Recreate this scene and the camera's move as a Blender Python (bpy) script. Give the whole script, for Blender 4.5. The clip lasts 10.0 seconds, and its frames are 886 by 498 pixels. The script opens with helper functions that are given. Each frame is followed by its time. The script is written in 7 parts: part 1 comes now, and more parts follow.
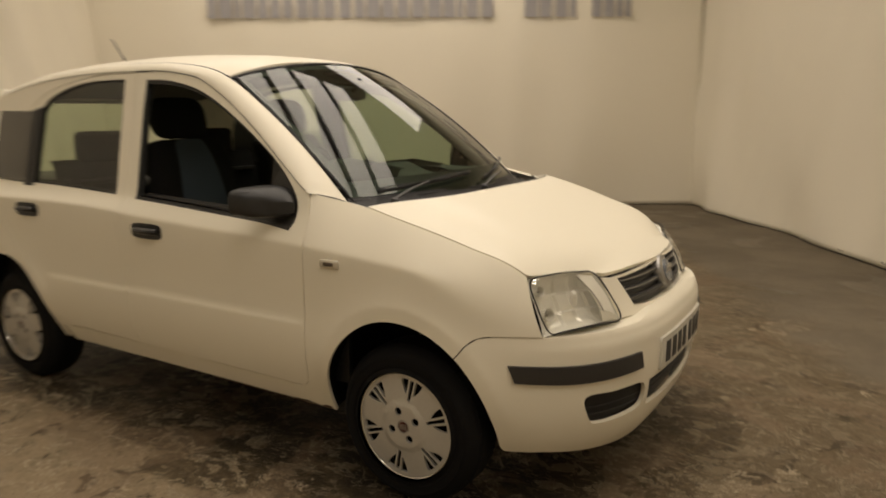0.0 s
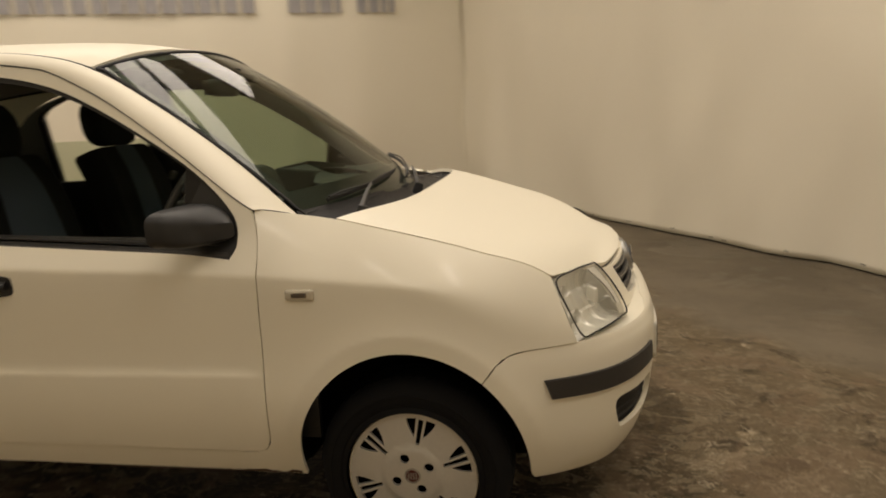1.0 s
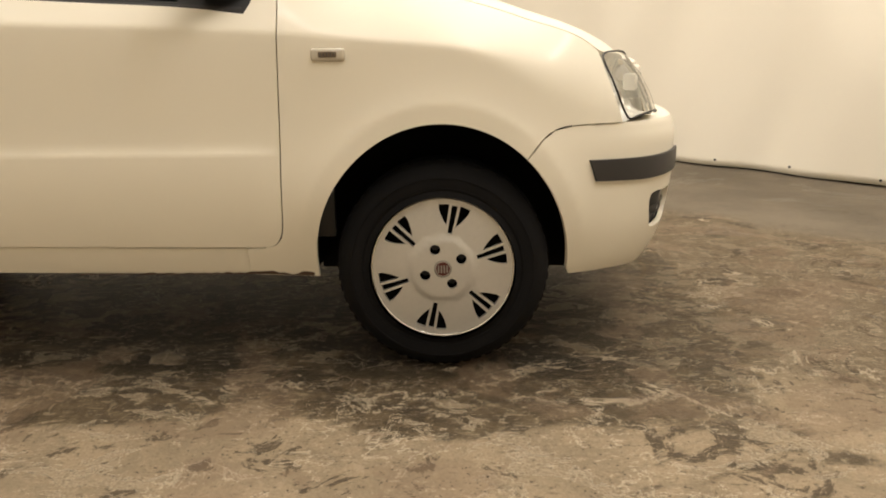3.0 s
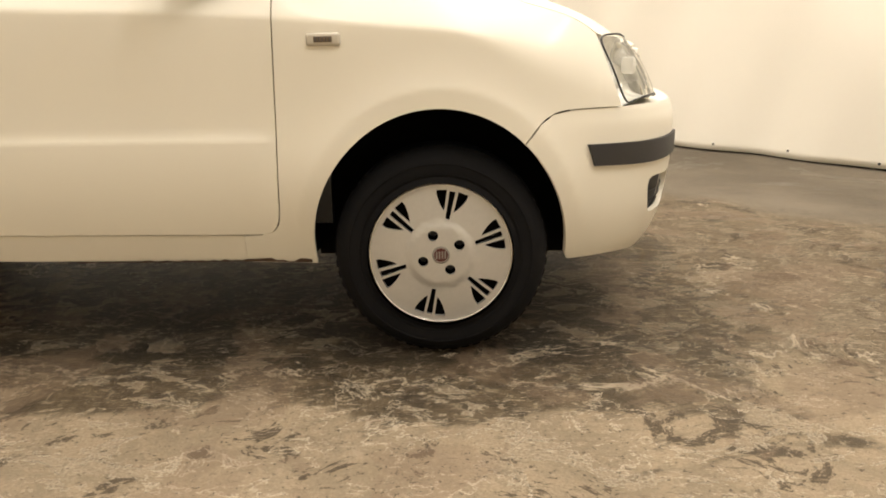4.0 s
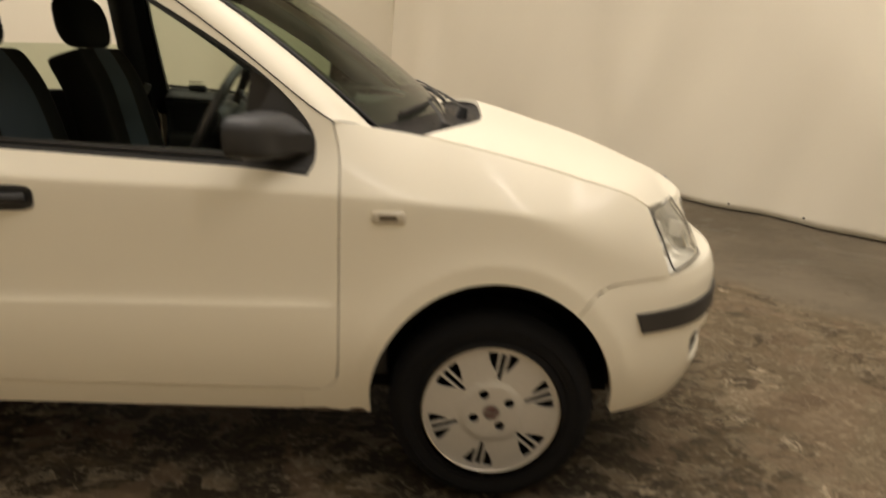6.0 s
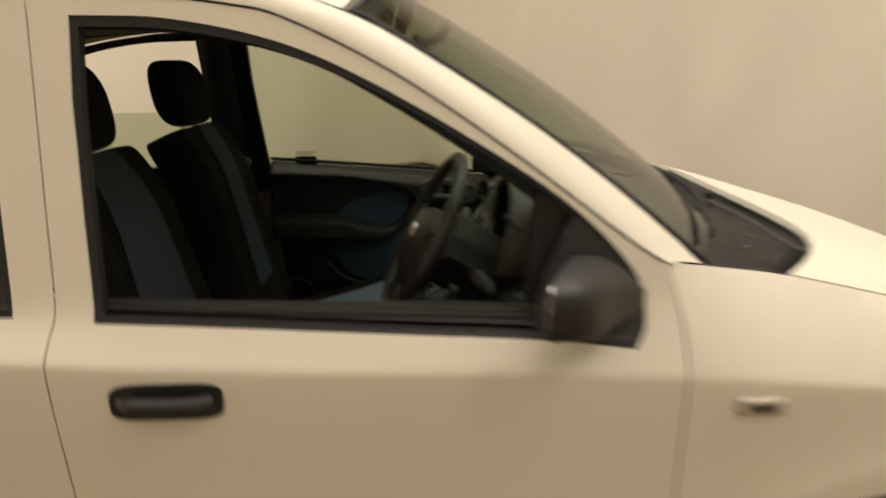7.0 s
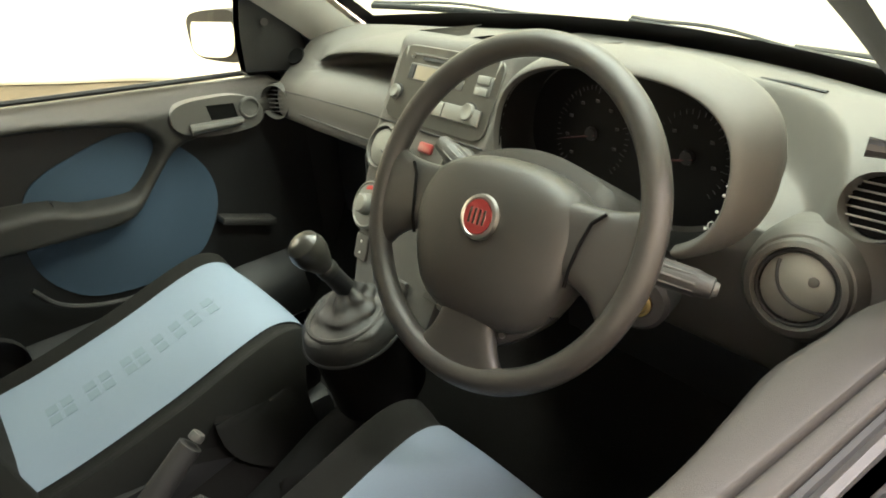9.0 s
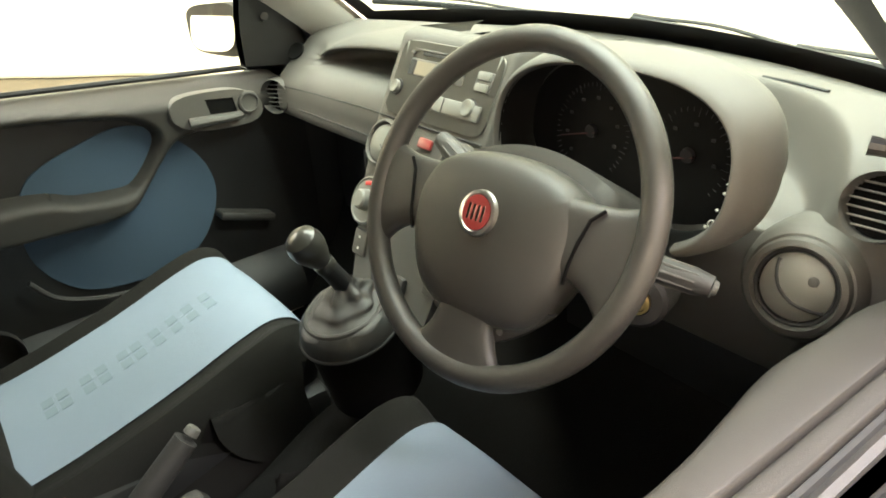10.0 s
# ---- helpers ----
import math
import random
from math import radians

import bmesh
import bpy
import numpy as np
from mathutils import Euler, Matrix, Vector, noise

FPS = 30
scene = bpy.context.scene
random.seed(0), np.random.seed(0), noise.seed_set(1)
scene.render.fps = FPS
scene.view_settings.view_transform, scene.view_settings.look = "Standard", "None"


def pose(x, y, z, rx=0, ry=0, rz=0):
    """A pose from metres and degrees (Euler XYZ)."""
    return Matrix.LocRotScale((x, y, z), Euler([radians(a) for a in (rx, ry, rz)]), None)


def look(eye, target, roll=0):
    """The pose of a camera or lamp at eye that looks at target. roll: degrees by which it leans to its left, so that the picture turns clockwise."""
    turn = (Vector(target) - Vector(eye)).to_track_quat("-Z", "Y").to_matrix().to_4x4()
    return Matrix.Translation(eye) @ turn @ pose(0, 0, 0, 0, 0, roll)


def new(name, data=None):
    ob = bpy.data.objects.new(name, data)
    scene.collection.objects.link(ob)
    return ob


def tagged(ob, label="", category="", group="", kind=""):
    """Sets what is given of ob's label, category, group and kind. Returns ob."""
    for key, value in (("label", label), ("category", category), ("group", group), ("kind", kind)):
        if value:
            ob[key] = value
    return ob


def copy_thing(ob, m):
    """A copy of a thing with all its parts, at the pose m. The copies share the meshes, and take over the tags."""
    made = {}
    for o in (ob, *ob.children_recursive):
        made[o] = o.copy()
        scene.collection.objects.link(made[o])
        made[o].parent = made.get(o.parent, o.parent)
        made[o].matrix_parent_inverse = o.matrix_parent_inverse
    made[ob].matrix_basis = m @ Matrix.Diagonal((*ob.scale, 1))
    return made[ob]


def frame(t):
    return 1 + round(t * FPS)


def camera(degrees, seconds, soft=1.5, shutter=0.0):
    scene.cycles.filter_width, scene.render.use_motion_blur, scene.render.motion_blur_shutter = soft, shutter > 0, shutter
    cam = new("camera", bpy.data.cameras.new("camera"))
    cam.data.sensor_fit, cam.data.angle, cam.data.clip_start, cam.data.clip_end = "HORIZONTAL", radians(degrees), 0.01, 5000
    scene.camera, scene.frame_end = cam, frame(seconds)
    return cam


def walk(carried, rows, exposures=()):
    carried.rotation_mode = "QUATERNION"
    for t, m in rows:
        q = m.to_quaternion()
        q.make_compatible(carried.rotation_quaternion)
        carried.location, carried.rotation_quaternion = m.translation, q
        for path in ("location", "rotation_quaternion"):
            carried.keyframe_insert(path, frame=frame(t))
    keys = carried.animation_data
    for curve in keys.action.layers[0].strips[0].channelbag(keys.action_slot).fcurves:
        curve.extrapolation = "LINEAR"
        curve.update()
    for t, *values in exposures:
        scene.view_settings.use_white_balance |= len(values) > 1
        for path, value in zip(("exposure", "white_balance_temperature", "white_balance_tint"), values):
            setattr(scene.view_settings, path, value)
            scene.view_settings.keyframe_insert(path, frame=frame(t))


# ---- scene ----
cam = camera(63.3, 10.0, soft=1.8, shutter=0.7)
PATH = [
    (0, (1.283, -2.574, 1.285), (0.249, -0.902, 0.914), -0.4),
    (0.5, (0.83, -2.599, 1.277), (0.14, -0.769, 0.856), -1.7),
    (1, (0.452, -2.524, 1.258), (0.093, -0.595, 0.872), -3.4),
    (1.5, (0.125, -2.529, 1.239), (0.064, -0.584, 0.781), -3.4),
    (2, (0.06, -2.494, 0.895), (-0.005, -0.541, 0.47), -1.3),
    (2.5, (0.055, -2.509, 0.779), (-0.001, -0.558, 0.343), -1.0),
    (3, (0.048, -2.513, 0.762), (-0.003, -0.573, 0.277), -0.7),
    (4.5, (0.049, -2.504, 0.757), (0.003, -0.574, 0.235), -1.2),
    (5, (0.05, -2.507, 0.755), (0.001, -0.578, 0.231), -1.2),
    (5.2, (0.049, -2.498, 0.809), (0.0, -0.577, 0.256), -1.1),
    (6.3, (-0.272, -2.413, 1.272), (-0.29, -0.482, 0.754), 1.6),
    (6.5, (-0.434, -2.287, 1.299), (-0.429, -0.354, 0.786), 1.9),
    (6.8, (-0.631, -2.0, 1.325), (-0.635, -0.067, 0.812), 0.1),
    (7, (-0.758, -1.836, 1.344), (-0.76, 0.099, 0.836), -1.6),
    (7.3, (-0.955, -1.595, 1.342), (-0.853, 0.338, 0.841), -2.2),
    (7.5, (-1.052, -1.416, 1.358), (-0.825, 0.503, 0.845), -4.1),
    (7.7, (-1.113, -1.249, 1.329), (-0.727, 0.621, 0.732), -4.9),
    (8, (-1.146, -1.027, 1.298), (-0.589, 0.742, 0.548), -7.0),
    (8.5, (-1.228, -0.868, 1.289), (-0.311, 0.69, 0.434), -7.4),
    (9, (-1.241, -0.85, 1.291), (-0.202, 0.604, 0.392), -5.6),
    (9.5, (-1.24, -0.849, 1.289), (-0.201, 0.603, 0.388), -5.6),
    (10, (-1.239, -0.848, 1.287), (-0.2, 0.602, 0.383), -5.0),
]
EXPOSURES = [(0, -1.2, 6450, 10), (1.5, -1.15, 6400, 10), (2.5, -0.50, 6100, 10), (4.5, 0.10, 5760, 10), (5.2, 0.05, 5760, 10), (6.3, -0.92, 6250, 10), (7.0, -0.78, 6150, 10), (7.5, -0.42, 5800, 9), (8.0, 0.74, 5380, 12), (8.5, 1.75, 5560, 13), (9.0, 2.31, 5630, 13), (9.5, 2.46, 5630, 13), (10.0, 2.57, 5630, 13)]
walk(cam, [(t, look(eye, target, roll)) for t, eye, target, roll in PATH], EXPOSURES)

# ---- room frame: the booth stands askew to the car ----
CORNER = Vector((-1.022, 7.862, 0.0))
ROOM = Matrix.Translation(CORNER) @ Matrix.Rotation(math.atan2(-0.542, -0.84), 4, "Z")
# along the room's x axis: the back wall, away from the corner; along its y axis: towards the open end
BACK, DEEP, HIGH = 8.2, 12.80, 4.6

world = bpy.data.worlds.new("world")
scene.world = world
world.use_nodes = True
world.node_tree.nodes["Background"].inputs[0].default_value = (0.30, 0.25, 0.18, 1)
world.node_tree.nodes["Background"].inputs[1].default_value = 0.10
BANK_WATTS = 41.0
FILL_WATTS = 60.0
LAMP_COLOUR = (1.0, 0.883, 0.745)


# ---- materials ----
def material(name, colour, rough=0.5, metal=0.0, vary=0.08, fine=60.0, coarse=4.0, bump=0.0, bump_scale=200.0, coat=0.0, coat_rough=0.10, spec=0.5, second=None, emit=0.0):
    m = bpy.data.materials.new(name)
    m.use_nodes = True
    nt = m.node_tree
    b = nt.nodes["Principled BSDF"]
    b.inputs["Roughness"].default_value = rough
    b.inputs["Metallic"].default_value = metal
    b.inputs["Coat Weight"].default_value = coat
    b.inputs["Coat Roughness"].default_value = coat_rough
    b.inputs["Specular IOR Level"].default_value = spec
    co = nt.nodes.new("ShaderNodeTexCoord")
    n1 = nt.nodes.new("ShaderNodeTexNoise")
    n1.inputs["Scale"].default_value = coarse
    n1.inputs["Detail"].default_value = 6
    n2 = nt.nodes.new("ShaderNodeTexNoise")
    n2.inputs["Scale"].default_value = fine
    n2.inputs["Detail"].default_value = 4
    add = nt.nodes.new("ShaderNodeMath")
    add.operation = "ADD"
    half = nt.nodes.new("ShaderNodeMath")
    half.operation = "MULTIPLY"
    half.inputs[1].default_value = 0.5
    mix = nt.nodes.new("ShaderNodeMix")
    mix.data_type = "RGBA"
    c2 = second or tuple(max(0.0, c * (1 - 2 * vary)) for c in colour)
    mix.inputs["A"].default_value = (*c2, 1)
    mix.inputs["B"].default_value = (*[min(1, c * (1 + vary)) for c in colour], 1)
    for n in (n1, n2):
        nt.links.new(co.outputs["Object"], n.inputs["Vector"])
    nt.links.new(n1.outputs["Fac"], add.inputs[0])
    nt.links.new(n2.outputs["Fac"], add.inputs[1])
    nt.links.new(add.outputs[0], half.inputs[0])
    nt.links.new(half.outputs[0], mix.inputs["Factor"])
    nt.links.new(mix.outputs["Result"], b.inputs["Base Color"])
    rr = nt.nodes.new("ShaderNodeMapRange")
    rr.inputs["To Min"].default_value = max(0.02, rough * 0.85)
    rr.inputs["To Max"].default_value = min(1, rough * 1.15)
    nt.links.new(n1.outputs["Fac"], rr.inputs["Value"])
    nt.links.new(rr.outputs["Result"], b.inputs["Roughness"])
    if bump:
        n3 = nt.nodes.new("ShaderNodeTexNoise")
        n3.inputs["Scale"].default_value = bump_scale
        n3.inputs["Detail"].default_value = 3
        bp = nt.nodes.new("ShaderNodeBump")
        bp.inputs["Strength"].default_value = bump
        bp.inputs["Distance"].default_value = 0.002
        nt.links.new(co.outputs["Object"], n3.inputs["Vector"])
        nt.links.new(n3.outputs["Fac"], bp.inputs["Height"])
        nt.links.new(bp.outputs["Normal"], b.inputs["Normal"])
    if emit:
        b.inputs["Emission Color"].default_value = (*colour, 1)
        b.inputs["Emission Strength"].default_value = emit
    return m


def glass_material(name, tint, rough=0.0):
    m = bpy.data.materials.new(name)
    m.use_nodes = True
    nt = m.node_tree
    nt.nodes.remove(nt.nodes["Principled BSDF"])
    out = nt.nodes["Material Output"]
    tr = nt.nodes.new("ShaderNodeBsdfTransparent")
    tr.inputs[0].default_value = (*tint, 1)
    gl = nt.nodes.new("ShaderNodeBsdfGlossy")
    gl.inputs["Roughness"].default_value = rough
    fr = nt.nodes.new("ShaderNodeLayerWeight")
    fr.inputs["Blend"].default_value = 0.5
    steep = nt.nodes.new("ShaderNodeMath")
    steep.operation = "POWER"
    steep.inputs[1].default_value = 5.0
    gloss = nt.nodes.new("ShaderNodeMath")
    gloss.operation = "MULTIPLY_ADD"
    gloss.inputs[1].default_value, gloss.inputs[2].default_value = 0.92, 0.07
    mx = nt.nodes.new("ShaderNodeMixShader")
    nt.links.new(fr.outputs["Facing"], steep.inputs[0])
    nt.links.new(steep.outputs[0], gloss.inputs[0])
    nt.links.new(gloss.outputs[0], mx.inputs[0])
    nt.links.new(tr.outputs[0], mx.inputs[1])
    nt.links.new(gl.outputs[0], mx.inputs[2])
    nt.links.new(mx.outputs[0], out.inputs["Surface"])
    return m


PAINT = material("cream_paint", (0.80, 0.75, 0.62), 0.50, vary=0.015, coat=0.20, coat_rough=0.13, spec=0.35, fine=400, coarse=2, bump=0.02, bump_scale=500)
BLACK = material("black_plastic", (0.015, 0.0147, 0.0147), 0.45, vary=0.15, bump=0.15, bump_scale=900)
TRIM = material("charcoal_strip_plastic", (0.030, 0.028, 0.027), 0.5, vary=0.12, bump=0.2, bump_scale=700)
SEAL = material("black_rubber_seal", (0.012, 0.012, 0.012), 0.6, vary=0.2)
# near-black for liners and hollows, their shade put into the colour
CAVITY = material("cavity_shade", (0.006, 0.0056, 0.0052), 0.95, spec=0.1, vary=0.2)
RUBBER = material("tyre_rubber", (0.0075, 0.0071, 0.007), 0.8, spec=0.16, vary=0.25, bump=0.3, bump_scale=300, fine=25)
SILVER = material("silver_wheel_paint", (0.56, 0.54, 0.49), 0.36, metal=0.45, vary=0.07, fine=90)
CHROME = material("chrome", (0.75, 0.74, 0.72), 0.12, metal=1.0, vary=0.03)
STEEL = material("dull_steel", (0.35, 0.34, 0.32), 0.4, metal=0.9, vary=0.1)
GLASS = glass_material("tinted_glass", (0.70, 0.76, 0.64))
SCREEN = glass_material("windscreen_glass", (0.52, 0.61, 0.52))
LENS = glass_material("clear_lens", (0.96, 0.95, 0.91), 0.02)
MIRROR = material("mirror_glass", (0.82, 0.83, 0.82), 0.03, metal=1.0, vary=0.0)
RED = material("red_enamel", (0.25, 0.032, 0.030), 0.35, vary=0.1, coat=0.5)
BLUE_BADGE = material("blue_grey_enamel", (0.12, 0.14, 0.17), 0.25, vary=0.1, coat=0.5)
RED_DARK = material("dull_red_enamel", (0.10, 0.022, 0.020), 0.35, vary=0.2)
REFLECTOR = material("bright_reflector", (0.84, 0.83, 0.79), 0.28, metal=0.22, vary=0.05)
INDICATOR = material("pale_clear_lens", (0.52, 0.47, 0.37), 0.12, vary=0.08, coat=0.6)
AMBER = material("smoked_indicator_lens", (0.16, 0.12, 0.08), 0.2, vary=0.15)
GREY = material("warm_grey_dash_plastic", (0.088, 0.083, 0.074), 0.55, vary=0.07, bump=0.35, bump_scale=1100, fine=300)
GREY_DARK = material("dark_grey_soft_plastic", (0.0355, 0.033, 0.0305), 0.48, vary=0.08, bump=0.3, bump_scale=1100, fine=300)
WHEEL_SKIN = material("charcoal_wheel_skin", (0.0435, 0.041, 0.0372), 0.36, vary=0.08, bump=0.25, bump_scale=1300, fine=300)
PLINTH = material("dark_plinth_plastic", (0.020, 0.0195, 0.0175), 0.5, vary=0.08, bump=0.3, bump_scale=1100, fine=300)
DOOR_GREY = material("grey_door_plastic", (0.0365, 0.034, 0.0303), 0.55, spec=0.28, vary=0.08, bump=0.3, bump_scale=1100, fine=300)
CONSOLE = material("satin_grey_console", (0.165, 0.162, 0.144), 0.45, vary=0.05, bump=0.1, bump_scale=900)
FABRIC = material("charcoal_seat_fabric", (0.0135, 0.0128, 0.0112), 0.95, vary=0.3, fine=500, bump=0.8, bump_scale=900, spec=0.2)
# backrest stripe: the cushion's blue with its shade put into the colour
BLUE_SHADED = material("shaded_blue_seat_fabric", (0.062, 0.078, 0.096), 0.92, vary=0.1, fine=500, bump=0.6, bump_scale=900, spec=0.2)
WOVEN = material("woven_mark", (0.160, 0.204, 0.245), 0.9, vary=0.1)
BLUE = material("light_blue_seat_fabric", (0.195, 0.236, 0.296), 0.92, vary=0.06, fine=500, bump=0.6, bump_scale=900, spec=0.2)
BLUE_DOOR = material("blue_door_fabric", (0.060, 0.091, 0.132), 0.95, vary=0.1, fine=400, bump=0.6, bump_scale=800, spec=0.2)
CARPET = material("black_carpet", (0.014, 0.0137, 0.013), 1.0, vary=0.4, fine=400, bump=1.0, bump_scale=600, spec=0.1)
# one pillar plastic in two tones, shaded for the drive side, lit opposite
PILLAR_SHADED = material("shaded_pillar_plastic", (0.016, 0.0155, 0.015), 0.8, vary=0.08, bump=0.2, bump_scale=900)
PILLAR_LIT = material("lit_pillar_plastic", (0.44, 0.435, 0.41), 0.6, vary=0.05, bump=0.2, bump_scale=900)
LINING = material("grey_headlining", (0.22, 0.215, 0.20), 0.95, vary=0.06, fine=300, bump=0.4, bump_scale=700)
WHITE_MARK = material("white_print", (0.75, 0.75, 0.72), 0.5, vary=0.02)
RED_MARK = material("red_print", (0.55, 0.05, 0.04), 0.5, vary=0.05)
BLUE_MARK = material("blue_print", (0.05, 0.22, 0.5), 0.5, vary=0.05)
BRASS = material("brass_barrel", (0.55, 0.42, 0.18), 0.3, metal=0.9, vary=0.1)
PLATE = material("white_plate", (0.62, 0.60, 0.53), 0.35, vary=0.03)
INK = material("black_ink", (0.02, 0.02, 0.02), 0.5, vary=0.1)
LETTER = material("blue_grey_lettering", (0.34, 0.325, 0.33), 0.6, vary=0.1)
SCUTTLE = material("littered_black_plastic", (0.013, 0.0115, 0.011), 0.5, spec=0.3, second=(0.006, 0.0055, 0.0055), fine=120, coarse=18, bump=0.6, bump_scale=160)
LITTER = material("damp_leaf_litter", (0.07, 0.060, 0.048), 0.4, second=(0.015, 0.012, 0.009), vary=0.3, fine=40, coarse=90)
RUST = material("rust_and_grime", (0.10, 0.055, 0.025), 0.85, vary=0.5, fine=200)


# ---- mesh helpers ----
def mesh_part(name, verts, faces, mat, parent=None, label="", normals=None, smooth=True):
    me = bpy.data.meshes.new(name)
    me.from_pydata([tuple(v) for v in verts], [], [tuple(f) for f in faces])
    me.materials.append(mat)
    me.update()
    if smooth:
        me.shade_smooth()
    if normals is not None:
        me.normals_split_custom_set_from_vertices([tuple(n) for n in normals])
    ob = new(name, me)
    ob.parent = parent
    if label:
        tagged(ob, label)
    return ob


def part(name, bm, mat, parent=None, label="", smooth=True, angle=35):
    bmesh.ops.recalc_face_normals(bm, faces=bm.faces)
    me = bpy.data.meshes.new(name)
    bm.to_mesh(me)
    bm.free()
    me.materials.append(mat)
    if smooth:
        me.shade_smooth()
        me.set_sharp_from_angle(angle=radians(angle))
    ob = new(name, me)
    ob.parent = parent
    if label:
        tagged(ob, label)
    return ob


def empty(name, label, category, group="", kind=""):
    return tagged(new(name), label, category, group, kind)


CURVES = {}


def spline(pts, n=12, closed=False):
    """A smooth curve through control points of any dimension."""
    key = (tuple(tuple(q) for q in pts), n, closed)
    if key not in CURVES:
        CURVES[key] = spline_points(pts, n, closed)
    return list(CURVES[key])


def spline_points(pts, n, closed):
    p = [np.array(q, float) for q in pts]
    k = len(p)
    out = []
    for i in range(k if closed else k - 1):
        p1, p2 = p[i], p[(i + 1) % k]
        p0 = p[(i - 1) % k] if closed or i > 0 else 2 * p1 - p2
        p3 = p[(i + 2) % k] if closed or i + 2 < k else 2 * p2 - p1
        for j in range(n):
            t = j / n
            out.append(0.5 * (2 * p1 + (p2 - p0) * t + (2 * p0 - 5 * p1 + 4 * p2 - p3) * t * t + (3 * p1 - p0 - 3 * p2 + p3) * t ** 3))
    if not closed:
        out.append(p[-1])
    return out


def curve_of(xs, ys):
    """A smooth function through a few stations."""
    xs, ys = np.array(xs, float), np.array(ys, float)
    d = np.gradient(ys, xs)

    def f(x):
        x = min(max(x, xs[0]), xs[-1])
        i = min(max(int(np.searchsorted(xs, x)) - 1, 0), len(xs) - 2)
        h = xs[i + 1] - xs[i]
        t = (x - xs[i]) / h
        return float((2 * t ** 3 - 3 * t * t + 1) * ys[i] + (t ** 3 - 2 * t * t + t) * h * d[i] + (3 * t * t - 2 * t ** 3) * ys[i + 1] + (t ** 3 - t * t) * h * d[i + 1])
    return f


def inside(pts, poly):
    pts = np.asarray(pts, float)
    r = np.zeros(len(pts), bool)
    k = len(poly)
    for i in range(k):
        (x1, y1), (x2, y2) = poly[i][:2], poly[(i + 1) % k][:2]
        if y1 == y2:
            continue
        c = ((y1 > pts[:, 1]) != (y2 > pts[:, 1])) & (pts[:, 0] < (x2 - x1) * (pts[:, 1] - y1) / (y2 - y1) + x1)
        r ^= c
    return r


def resample(poly, step):
    out = []
    k = len(poly)
    for i in range(k):
        a, b = np.array(poly[i][:2], float), np.array(poly[(i + 1) % k][:2], float)
        m = max(1, int(np.ceil(np.linalg.norm(b - a) / step)))
        out += [tuple(a + (b - a) * j / m) for j in range(m)]
    return out


from mathutils.geometry import delaunay_2d_cdt

CAR_MIDDLE = Vector((-1.1, 0.0, 0.62))


